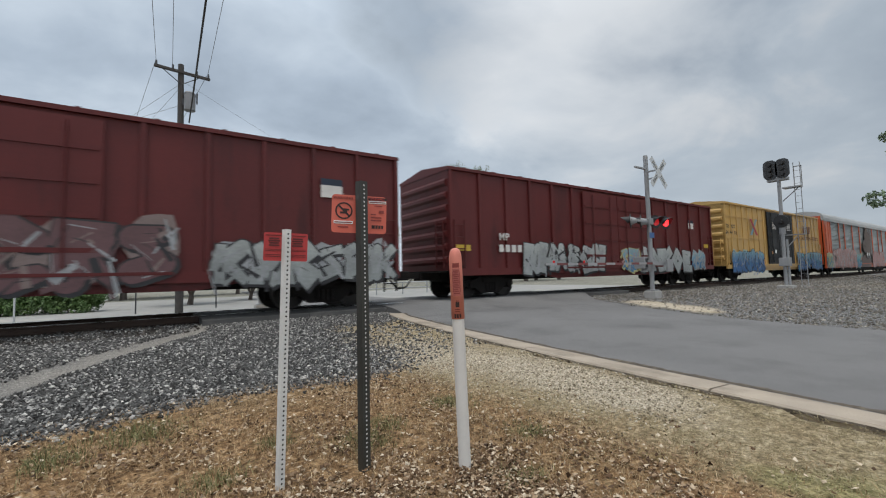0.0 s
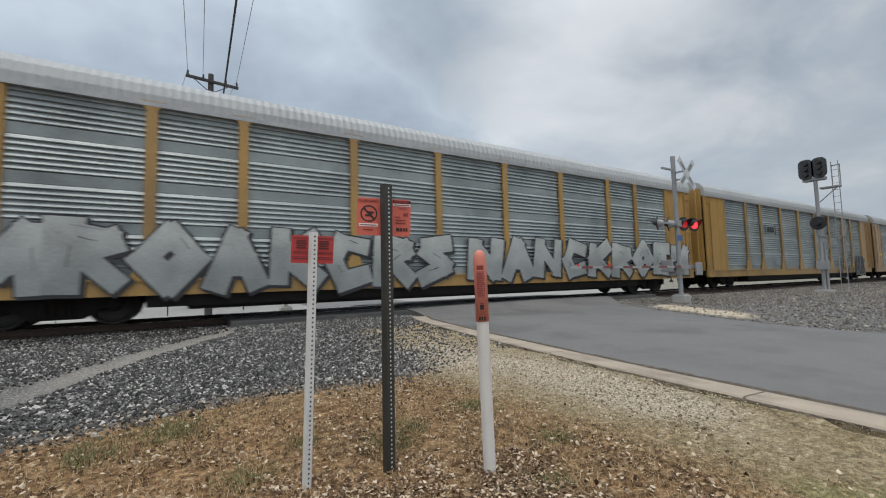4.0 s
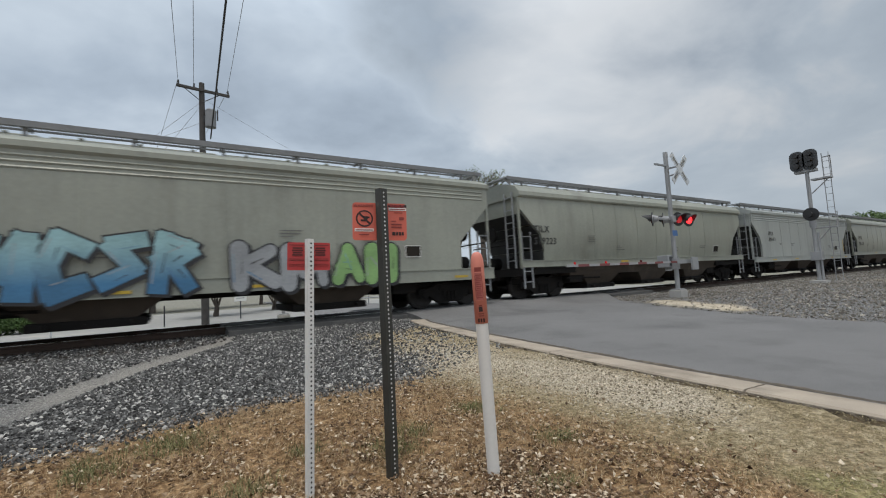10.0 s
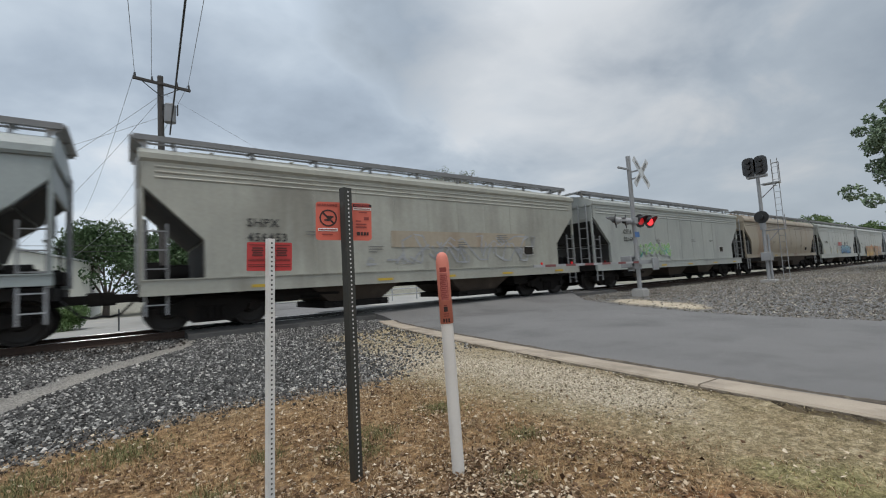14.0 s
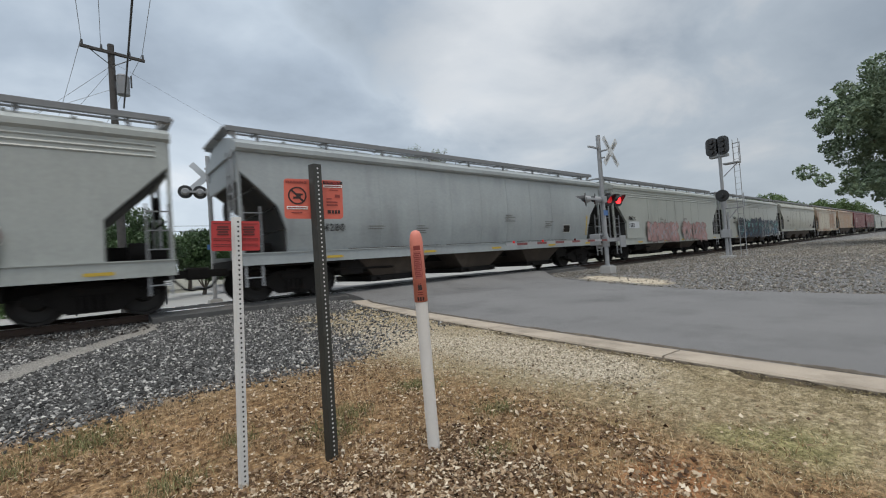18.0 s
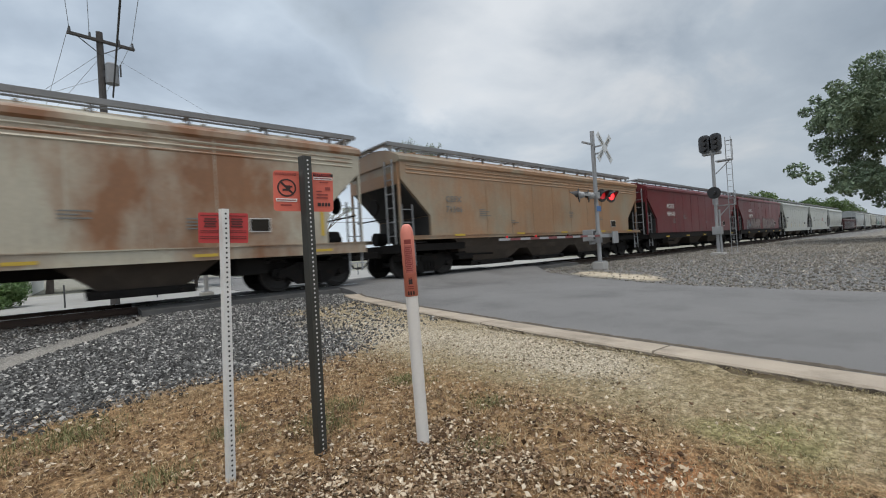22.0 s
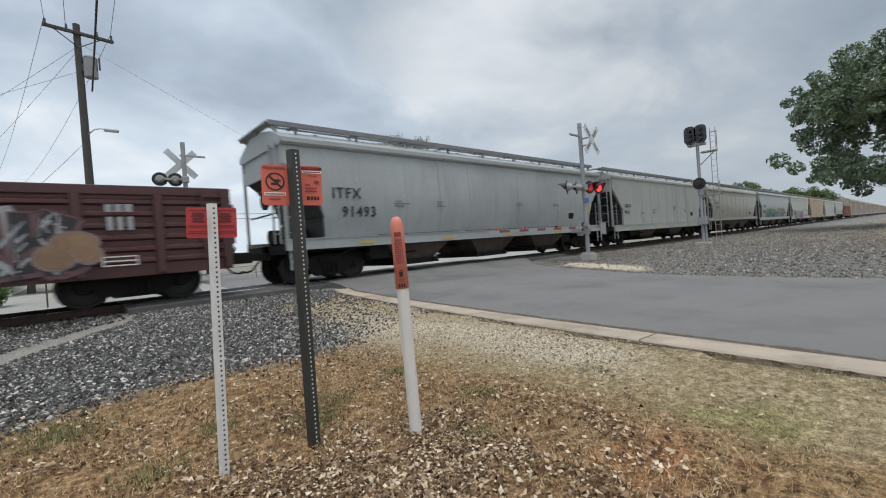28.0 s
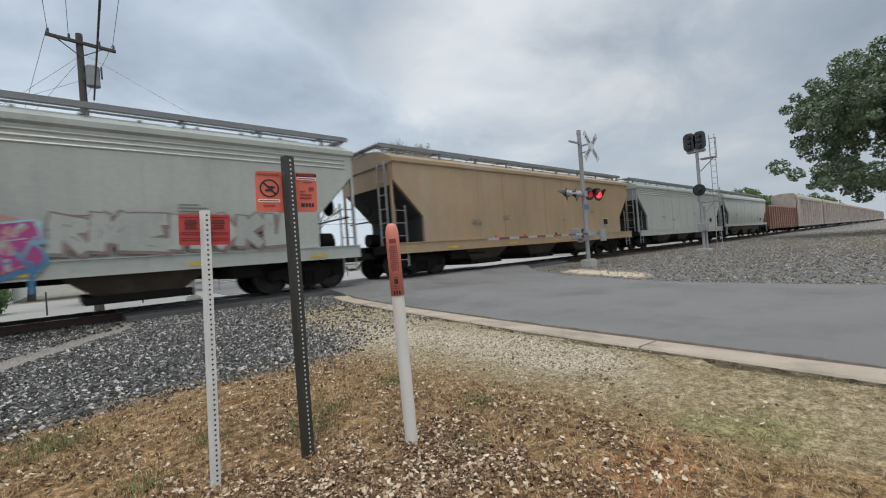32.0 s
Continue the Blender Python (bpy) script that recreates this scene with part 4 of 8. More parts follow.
def hopper(length, paint, style=0, sill_paint=None, label="", lines=True, ribs=False):
    half = length / 2 - 0.68
    w = empty("covered_hopper_wagon")
    tagged(w, label, "freight wagon", "wagons of the freight train")
    sill_paint = sill_paint or paint
    k = round(half, 2)
    barrel = style == 1 or style == 2 and not lines
    shared("body", ("hb", k, style, barrel), lambda: hopper_body_bm(half, style, barrel), paint, w)
    if barrel:
        BARRELS.append(w)
    shared("roof", ("hr", k, style), lambda: hopper_roof_bm(half, style == 1), paint, w)
    if lines:
        for z in (3.46, 3.58, 3.70):
            shared("pressed_line", ("hl", k), lambda: prism(bmesh.new(), [(-1.600, -0.035), (-1.622, 0), (-1.600, 0.035)], "x", -half + 0.3, half - 0.3), paint, w, pose(0, 1.60 - side_y(z) if barrel else 0, z))
    for i in range(1, 8):
        shared("panel_seam", ("seam", barrel), lambda: seam_bm(barrel), paint, w, pose(-half + 2.6 + (2 * half - 5.2) * i / 8, 0, 0))
    shared("walkway", ("hw", k), lambda: walkway_bm(half), WALK_STEEL, w, label="dark grey steel roof walkway")
    for i in range(4):
        ln = (2 * half - 2.0) / 4
        shared("roof_hatch", ("hh", k), lambda: hatch_bm(ln - 0.15), paint, w, pose(-half + 1.0 + ln * (i + 0.5), 0, 0))
    for s in (-1, 1):
        shared("side_sill", ("hsill", k, style), lambda: sill_bm(half, style), sill_paint, w, pose(0, s * (1.51 if barrel else 1.61), 0, 0, 0, 0 if s < 0 else 180))
        shared("end_board", "end_board", end_board_bm, GALV_DULL, w, pose(s * half, 0, 0, 0, 0, 180 if s > 0 else 0))
        shared("draft_sill", "draft_sill", lambda: boxes((-2.6, 0.0, -0.28, 0.28, 0.72, 1.12), (-2.9, -0.1, -1.46, 1.46, 0.9, 1.13), bevel=0.0), STEEL_DARK, w,
               pose(s * half, 0, 0, 0, 0, 0 if s > 0 else 180))
        for yy in (-1.5, 1.5):
            shared("corner_post", "corner_post", lambda: boxes((-0.035, 0.035, -0.04, 0.04, 1.12, 3.9)), paint, w, pose(s * (half - 0.05), yy, 0))
        shared("side_ladder", "side_ladder", lambda: ladder_bm(1.25, 0.42, 3), WALK_STEEL, w, pose(s * (half - 0.3), -1.54, 1.18))
        shared("end_ladder", "end_ladder", lambda: ladder_bm(2.75), GALV_DULL, w, pose(s * (half + 0.04), 1.1 * s, 1.15, 0, 0, 90))
        shared("step", "step", lambda: ladder_bm(0.75, 0.4, 2), GALV_DULL, w, pose(s * (half - 0.3), -1.55, 0.42))
        shared("end_sheet", "hes", lambda: boxes((-0.04, 0.02, -1.5, 1.5, 3.1, 3.5)), paint, w, pose(s * (half - 0.06), 0, 0))
        truck(w, s * (half - 1.45))
        shared("slope_sheet", ("slope", style), lambda: slope_bm(style), SLOPE_DARK, w, pose(s * half, 0, 0, 0, 0, 0 if s < 0 else 180), "dark sheet under the end slope")
        if sill_paint is STEEL_DARK:
            shared("end_bulkhead", "end_bulkhead", lambda: prism(bmesh.new(), [(0.45, 1.13), (1.2, 1.13), (1.2, 2.05), (0.45, 2.82)], "y", 0.25, 0.31), STEEL_DARK, w, pose(s * half, 0, 0, 0, 0, 0 if s < 0 else 180))
        shared("cross_bearer", "cross_bearer", cross_bearer_bm, STEEL_DARK, w, pose(s * half, 0, 0, 0, 0, 0 if s < 0 else 180))
        shared("end_equipment", "end_gear", end_gear_bm, STEEL_DARK, w, pose(s * half, 0, 0, 0, 0, 0 if s < 0 else 180))
    if style in (1, 3):
        shared("hopper_foot", ("foot", k), lambda: prism(bmesh.new(), [(-1.44, 1.20), (-1.30, 0.80), (1.30, 0.80), (1.44, 1.20)], "x", -half + 2.7, half - 2.7), CHUTE_BROWN, w, label="brown dusty foot of the hopper")
    nb = 2 if length < 17.3 else 3
    bay = (2 * half - 5.6) / nb
    for i in range(nb):
        m = pose(-half + 2.8 + bay * (i + 0.5), 0, 0) @ Matrix.Diagonal((1.22 if style == 3 else min(1.0, bay / 4.2), 1, 1, 1))
        chute = shared("discharge_bay", "bay", bay_bm, CHUTE_BROWN, w, m, "dirty discharge chute")
        shared("outlet_gate", "gate", gate_bm, STEEL_DARK, chute)
        for dx in (-0.7, 0.7):
            shared("gate_shaft", "gate_shaft", lambda: rod(bmesh.new(), (0, -1.38, 0.33), (0, 1.38, 0.33), 0.05, 8), STEEL_DARK, chute, pose(dx, 0, 0))
    shared("centre_sill", ("csill", k), lambda: boxes((-half + 0.4, half - 0.4, -0.32, 0.32, 0.72, 1.15)), STEEL_DARK, w)
    shared("brake_gear", "brake_gear", lambda: boxes((-0.5, 0.5, -0.2, 0.2, 1.25, 1.6), (0.6, 1.0, -0.5, 0.1, 1.2, 1.5), bevel=0.03), STEEL_DARK, w, pose(half - 0.95, 0.4, 0))
    ends(w, half)
    return w, half


SLOPE_DARK = material("dark_slope_sheet", (0.040, 0.039, 0.037), 0.9, 0.0, 0.3, 1.5, 30, 0.1, (0.07, 0.058, 0.048), 0.3, 1.5, 0.6)
WALK_STEEL = material("weathered_walkway_steel", (0.19, 0.195, 0.20), 0.7, 0.2, 0.2, 3, 40)
CHUTE_BROWN = material("brown_dusty_chute", (0.066, 0.051, 0.039), 0.9, 0.0, 0.35, 2, 40, 0.2, (0.10, 0.082, 0.064), 0.35, 1.5)


# boxcars
def box_end_bm():
    bm = boxes((-0.06, 0.0, -1.55, 1.55, 1.0, 4.5))
    for i in range(7):
        z = 1.35 + 0.44 * i
        prism(bm, [(0.0, z - 0.14), (0.07, z - 0.05), (0.07, z + 0.05), (0.0, z + 0.14)], "y", -1.45, 1.45)
    return bm


def boxcar(length, height, paint, door_paint=None, label="", doors=True, door_w=4.9, ribs=16):
    half = length / 2 - 0.95
    w = empty("boxcar_wagon")
    tagged(w, label, "freight wagon", "wagons of the freight train")
    eave = height - 0.22
    part("body", boxes((-half, half, -1.55, 1.55, 0.98, eave)), paint, w)
    bm = bmesh.new()
    prism(bm, [(-1.64, eave - 0.10), (-1.64, eave), (0, height), (1.64, eave), (1.64, eave - 0.10)], "x", -half - 0.02, half + 0.02)
    roof = part("roof", bm, paint, w)
    n = 14
    bm = bmesh.new()
    for i in range(n):
        x = -half + (2 * half) * (i + 0.5) / n
        prism(bm, [(-1.62, eave + 0.003), (0, height + 0.003), (1.62, eave + 0.003), (1.62, eave + 0.03), (0, height + 0.04), (-1.62, eave + 0.03)], "x", x - 0.05, x + 0.05)
    part("roof_seams", bm, paint, w)
    for s in (-1, 1):
        m = pose(s * half, 0, 0, 0, 0, 0 if s > 0 else 180)
        shared("corrugated_end", ("be", round(height, 2)), box_end_bm, paint, w, m @ Matrix.Diagonal((1, 1, eave / 4.5, 1)))
        for i in range(ribs):
            x = -half + 0.06 + (2 * half - 0.12) * i / (ribs - 1)
            if doors and abs(x) < door_w / 2 + 0.1:
                continue
            shared("side_post", ("bp", round(height, 2), ribs), lambda: boxes((-0.055, 0.055, -0.075 if ribs < 20 else -0.045, 0.0, 1.02, eave - 0.08), bevel=0.012), paint, w, pose(x, s * 1.552, 0, 0, 0, 0 if s < 0 else 180))
        part("side_sill", boxes((-half, half, s * 1.58 - 0.05, s * 1.58 + 0.05, 0.80, 1.04)), paint, w)
        part("sill_belly", prism(bmesh.new(), [(-half + 4, 0.82), (half - 4, 0.82), (half - 5.2, 0.62), (-half + 5.2, 0.62)], "y", s * 1.5 - 0.03, s * 1.5 + 0.03), paint, w)
        if doors:
            dp = door_paint or paint
            for side in (-1, 1):
                bm = boxes((-door_w / 4 + 0.02, door_w / 4 - 0.02, -0.06, 0.0, 1.06, eave - 0.2))
                door = part("door", bm, dp, w)
                door.matrix_basis = pose(side * door_w / 4, s * 1.60, 0, 0, 0, 0 if s < 0 else 180)
                for z in (1.5, 2.2, 2.9, 3.6):
                    shared("door_rib", ("drib", door_w), lambda: boxes((-door_w / 4 + 0.1, door_w / 4 - 0.1, -0.085, -0.06, -0.05, 0.05)), dp, door, pose(0, 0, z))
                for x in (-door_w / 8, door_w / 8):
                    shared("lock_bar", ("dbar", round(eave, 2)), lambda: rod(bmesh.new(), (0, -0.11, 1.15), (0, -0.11, eave - 0.3), 0.022, 6), dp, door, pose(x, 0, 0))
            part("door_rail", boxes((-door_w * 0.75, door_w * 0.75, s * 1.66 - 0.03, s * 1.66 + 0.03, 0.98, 1.05)), paint, w)
        shared("end_ladder", "box_ladder", lambda: ladder_bm(1.6, 0.42, 4), paint, w, pose(s * (half - 0.35), -1.66, 1.05))
        shared("end_ladder", "box_ladder", lambda: ladder_bm(1.6, 0.42, 4), paint, w, pose(s * (half + 0.08), 1.1 * s, 1.05, 0, 0, 90))
        shared("step", "step", lambda: ladder_bm(0.75, 0.4, 2), STEEL_DARK, w, pose(s * (half - 0.3), -1.58, 0.40))
        shared("end_platform", "endplat", lambda: boxes((-0.3, 0.28, -1.3, 1.3, 0.92, 0.98), (-2.5, 0.3, -0.25, 0.25, 0.66, 0.95)), STEEL_DARK, w, m)
        truck(w, s * (half - 2.1))
    part("underframe", boxes((-half + 0.5, half - 0.5, -0.3, 0.3, 0.6, 0.98), (-half + 3, half - 3, -1.3, 1.3, 0.85, 0.98)), STEEL_DARK, w)
    ends(w, half + 0.28)
    return w, half


# autoracks
def rack_panel_bm(length, z0, z1):
    """Perforated, ribbed galvanised side panel: pressed lines running along the wagon."""
    prof = []
    bands = 4
    band = (z1 - z0) / bands
    for b in range(bands):
        zb = z0 + band * b
        # a smooth band that leans out at its top, then six broad ridges parted by narrow grooves
        prof += [(0.010, zb), (-0.014, zb + band * 0.22), (-0.014, zb + band * 0.235), (0.028, zb + band * 0.24)]
        m = 6
        st = band * 0.76 / m
        for i in range(m):
            za = zb + band * 0.24 + st * i
            prof += [(0.028, za + st * 0.10), (-0.032, za + st * 0.20), (-0.034, za + st * 0.30), (0.006, za + st * 0.90), (0.028, za + st * 0.94)]
    bm = bmesh.new()
    va = [bm.verts.new((-length / 2, y, z)) for y, z in prof]
    vb = [bm.verts.new((length / 2, y, z)) for y, z in prof]
    for i in range(len(prof) - 1):
        bm.faces.new((va[i], vb[i], vb[i + 1], va[i + 1]))
    back = [bm.verts.new(p) for p in ((-length / 2, 0.04, z0), (length / 2, 0.04, z0), (length / 2, 0.04, z1), (-length / 2, 0.04, z1))]
    bm.faces.new(back[::-1])
    return bm


def rack_roof_bm(half):
    bm = bmesh.new()
    prof = [(-1.57, 4.85), (-1.57, 5.05), (-1.50, 5.28), (-1.32, 5.48), (-1.0, 5.60), (-0.5, 5.68), (0, 5.70)]
    prof = prof + [(-y, z) for y, z in prof[-2::-1]]
    n = int(half * 2 / 0.19)
    rows = []
    for i in range(2 * n + 1):
        x = -half + 2 * half * i / (2 * n)
        k = 0.992 if i % 2 else 1.012
        rows.append([bm.verts.new((x, y * k, 4.85 + (z - 4.85) * k)) for y, z in prof])
    for a, b in zip(rows[:-1], rows[1:]):
        for i in range(len(prof) - 1):
            bm.faces.new((a[i], b[i], b[i + 1], a[i + 1]))
    bm.faces.new(rows[0])
    bm.faces.new(rows[-1][::-1])
    return bm


def rack_post_bm():
    bm = boxes((-0.11, 0.11, -0.05, 0.0, 0.95, 4.9))
    prism(bm, [(-0.11, 0.9), (-0.34, 0.92), (-0.11, 1.6), (0.11, 1.6), (0.34, 0.92), (0.11, 0.9)], "y", -0.055, -0.01)
    prism(bm, [(-0.11, 4.7), (-0.26, 4.9), (0.26, 4.9), (0.11, 4.7)], "y", -0.055, -0.01)
    return bm


def autorack(length, paint, roof_paint, label="", panel=None, posts=None):
    half = length / 2 - 0.72
    w = empty("autorack_wagon")
    tagged(w, label, "freight wagon", "wagons of the freight train")
    panel = panel or RACK_STEEL
    k = round(half, 2)
    part("car_deck", boxes((-half, half, -1.40, 1.40, 0.72, 0.95), (-half + 1, half - 1, -0.4, 0.4, 0.45, 0.75), (-half + 4.4, half - 4.4, -1.46, 1.46, 0.36, 0.71), (-half + 5.2, half - 5.2, -1.3, 1.3, 0.28, 0.36)), STEEL_DARK, w)
    shared("roof", ("rr", k), lambda: rack_roof_bm(half), roof_paint, w)
    bays = (-11.45, -8.75, -6.9, -4.1, -1.35, 1.35, 4.1, 6.9, 8.75, 11.45)
    for s in (-1, 1):
        m = pose(0, 0, 0, 0, 0, 0 if s < 0 else 180)
        shared("side_sill", ("rs", k), lambda: boxes((-half, half, -1.56, -1.44, 0.62, 0.98), (-half, half, -1.60, -1.44, 0.94, 0.98)), paint, w, m)
        shared("top_rail", ("rt", k), lambda: boxes((-half, half, -1.59, -1.45, 4.78, 4.88)), GALV_DULL, w, m)
        for a, b in zip(bays[:-1], bays[1:]):
            shared("side_panel", ("rp", round(b - a, 2)), lambda: rack_panel_bm(b - a - 0.02, 0.98, 4.80), panel, w, m @ pose((a + b) / 2, -1.47, 0), "ribbed galvanised side panel")
        for a in bays[1:-1]:
            shared("side_post", "rpost", rack_post_bm, posts or paint, w, m @ pose(a, -1.53, 0))
        for e in (-1, 1):
            plan = [(-1.05, 0.0), (-1.05, -0.06)]
            for x in (-0.95, 0.35, 0.95):
                plan += [(x - 0.07, -0.06), (x - 0.05, -0.095), (x + 0.05, -0.095), (x + 0.07, -0.06)]
            plan += [(1.05, -0.06), (1.05, 0.0)]
            shared("end_bay", "end_bay", lambda: prism(bmesh.new(), plan, "z", 0.98, 4.82), paint, w, m @ pose(e * (half - 1.05), -1.47, 0))
        # folded end doors
        x = s * (half + 0.02)
        for leaf in (-1, 1):
            plan = [(-0.03, 0.02), (-0.03, 1.40), (0.03, 1.40)]
            for y in (1.1, 0.72, 0.34):
                plan += [(0.03, y + 0.08), (0.07, y + 0.06), (0.07, y - 0.06), (0.03, y - 0.08)]
            plan += [(0.03, 0.02)]
            shared("end_door", "rack_door", lambda: prism(bmesh.new(), plan, "z", 0.98, 5.2), paint, w, pose(x, 0, 0, 0, 0, 0 if s > 0 else 180) @ Matrix.Diagonal((1, leaf, 1, 1)))
        shared("end_ladder", "rack_ladder", lambda: ladder_bm(3.6, 0.4, 9), paint, w, pose(s * (half - 0.3), -1.56, 1.0))
        shared("end_platform", "endplat2", lambda: boxes((-0.5, 0.2, -1.3, 1.3, 0.84, 0.92), (-2.0, 0.2, -0.25, 0.25, 0.64, 0.9)), STEEL_DARK, w, pose(s * half, 0, 0, 0, 0, 0 if s > 0 else 180))
        truck(w, s * (half - 2.9))
    ends(w, half + 0.05)
    return w, half


RACK_STEEL = material("weathered_galvanised_panels", (0.295, 0.335, 0.342), 0.45, 0.15, 0.3, 0.8, 30, 0.05, (0.20, 0.228, 0.236), 0.45, 0.5)
RACK_TAN = material("tan_weathered_panels", (0.40, 0.35, 0.31), 0.7, 0.1, 0.25, 0.8, 30, 0.05, (0.28, 0.22, 0.19), 0.4, 0.5)


def gondola(length, height, paint, label=""):
    half = length / 2 - 0.65
    w = empty("gondola_wagon")
    tagged(w, label, "freight wagon", "wagons of the freight train")
    part("floor", boxes((-half, half, -1.45, 1.45, 0.95, 1.1), (-half + 0.4, half - 0.4, -0.3, 0.3, 0.6, 0.95)), STEEL_DARK, w)
    for s in (-1, 1):
        y = s * 1.5
        part("side_wall", boxes((-half, half, y - 0.03, y + 0.03, 0.62, height - 0.1)), paint, w)
        part("top_chord", boxes((-half, half, y - 0.09, y + 0.09, height - 0.2, height), bevel=0.02), paint, w)
        n = 15
        for i in range(n):
            x = -half + 0.1 + (2 * half - 0.2) * i / (n - 1)
            shared("side_post", ("gp", height), lambda: boxes((-0.08, 0.08, -0.11, 0.0, 0.66, height - 0.2), bevel=0.015), paint, w, pose(x, s * 1.53, 0, 0, 0, 0 if s < 0 else 180))
        bay = (2 * half - 0.2) / (n - 1)
        for i in range(n - 1):
            for z in (0.95, 1.2, 1.45, 1.7, 1.95, 2.2):
                if z < height - 0.3:
                    shared("side_rib", ("grib", round(bay, 3)), lambda: prism(bmesh.new(), [(0.0, -0.075), (-0.055, -0.03), (-0.055, 0.03), (0.0, 0.075)], "x", -bay / 2 + 0.1, bay / 2 - 0.1), paint, w,
                           pose(-half + 0.1 + bay * (i + 0.5), s * 1.53, z, 0, 0, 0 if s < 0 else 180))
        bm = boxes((s * half - 0.05, s * half + 0.05, -1.5, 1.5, 0.95, height))
        for z in (1.3, 1.7, 2.1):
            if z < height - 0.2:
                box(bm, s * (half + 0.07) - 0.05, s * (half + 0.07) + 0.05, -1.45, 1.45, z - 0.08, z + 0.08)
        part("end_wall", bm, paint, w)
        shared("end_ladder", "box_ladder", lambda: ladder_bm(1.6, 0.42, 4), paint, w, pose(s * (half - 0.4), -1.66, 0.9))
        shared("end_platform", "endplat", lambda: boxes((-0.3, 0.28, -1.3, 1.3, 0.92, 0.98), (-2.5, 0.3, -0.25, 0.25, 0.66, 0.95)), STEEL_DARK, w, pose(s * (half - 0.1), 0, 0, 0, 0, 0 if s > 0 else 180))
        truck(w, s * (half - 1.9))
    ends(w, half)
    return w, half


def paint(name, base, second=None, amount=0.0, scale=1.0, streak=0.75, rough=0.44, vary=0.17, spec=0.55):
    return material(name, tuple(0.97 * v for v in base), rough, 0.0, vary, 0.6, 14, 0.06, second and tuple(0.85 * v for v in second), amount, scale, streak, spec=spec)


BOX_RED = paint("boxcar_red", (0.108, 0.021, 0.0205), (0.072, 0.018, 0.018), 0.35, spec=0.28)
BOX_RED2 = paint("boxcar_dark_red", (0.098, 0.018, 0.0195), (0.064, 0.016, 0.017), 0.4, spec=0.28)
TBOX_YELLOW = paint("boxcar_yellow", (0.56, 0.345, 0.11), (0.44, 0.26, 0.09), 0.3)
RACK_YELLOW = paint("rack_yellow", (0.38, 0.225, 0.065), (0.25, 0.155, 0.065), 0.4)
RACK_FADED = paint("rack_faded_yellow", (0.36, 0.24, 0.125), (0.24, 0.135, 0.07), 0.5)
RACK_ORANGE = paint("rack_orange", (0.55, 0.10, 0.028), (0.38, 0.09, 0.04), 0.3)
RACK_ROOF = material("rack_roof_galvanised", (0.385, 0.40, 0.405), 0.6, 0.2, 0.15, 0.6, 20, 0.05)
RACK_ROOF_TAN = paint("rack_roof_tan", (0.400, 0.336, 0.264), (0.288, 0.200, 0.144), 0.4)
CREAM = paint("hopper_cream", (0.345, 0.312, 0.245), (0.235, 0.145, 0.082), 0.44, 0.42, 0.5)
GREY_GREEN = paint("hopper_grey_green", (0.292, 0.300, 0.252), (0.222, 0.222, 0.186), 0.3, 0.6)
GREY_LIGHT = paint("hopper_light_grey", (0.345, 0.362, 0.340), (0.275, 0.282, 0.268), 0.3, 0.6)
GREY_WARM = paint("hopper_warm_grey", (0.345, 0.345, 0.30), (0.25, 0.24, 0.20), 0.4, 0.5)
GREY_COOL = paint("hopper_cool_grey", (0.320, 0.344, 0.344), (0.256, 0.272, 0.272), 0.25, 0.6)
GREY_RUSTY = paint("hopper_rust_blotched_grey", (0.272, 0.308, 0.305), (0.192, 0.095, 0.05), 0.29, 0.45, 0.6)
WHITE_HOP = paint("hopper_off_white", (0.345, 0.36, 0.328), (0.27, 0.28, 0.252), 0.3, 0.6, rough=0.38, spec=0.75)
BEIGE_RUSTY = paint("hopper_rusty_beige", (0.336, 0.288, 0.216), (0.224, 0.112, 0.056), 0.42, 0.6, 0.8)
RUST_HEAVY = paint("hopper_heavy_rust", (0.40, 0.365, 0.285), (0.25, 0.115, 0.05), 0.56, 0.42, 0.45)
TAN = paint("hopper_tan", (0.31, 0.18, 0.097), (0.315, 0.285, 0.21), 0.5, 0.33, 0.35)
MAROON = paint("hopper_maroon", (0.132, 0.022, 0.025), (0.088, 0.020, 0.021), 0.35, spec=0.3)
BROWN_TAN = paint("hopper_brown_tan", (0.33, 0.235, 0.138), (0.38, 0.31, 0.225), 0.4, 0.6, 0.8)
GON_BROWN = paint("gondola_brown", (0.068, 0.019, 0.019), (0.040, 0.017, 0.016), 0.4)
BROWN_CAR = paint("brown_wagon", (0.24, 0.12, 0.08), (0.16, 0.08, 0.06), 0.4)
PLATE_DARK = material("dark_notice_plate", (0.028, 0.024, 0.02), 0.8, 0, 0.2, spec=0.1)
TEXT_DARK = material("stencil_black", (0.03, 0.03, 0.03), 0.6, 0, 0.15)
TEXT_GREY = material("stencil_grey", (0.16, 0.16, 0.15), 0.7, 0, 0.15)
TEXT_WHITE = material("stencil_white", (0.62, 0.60, 0.57), 0.6, 0, 0.12)


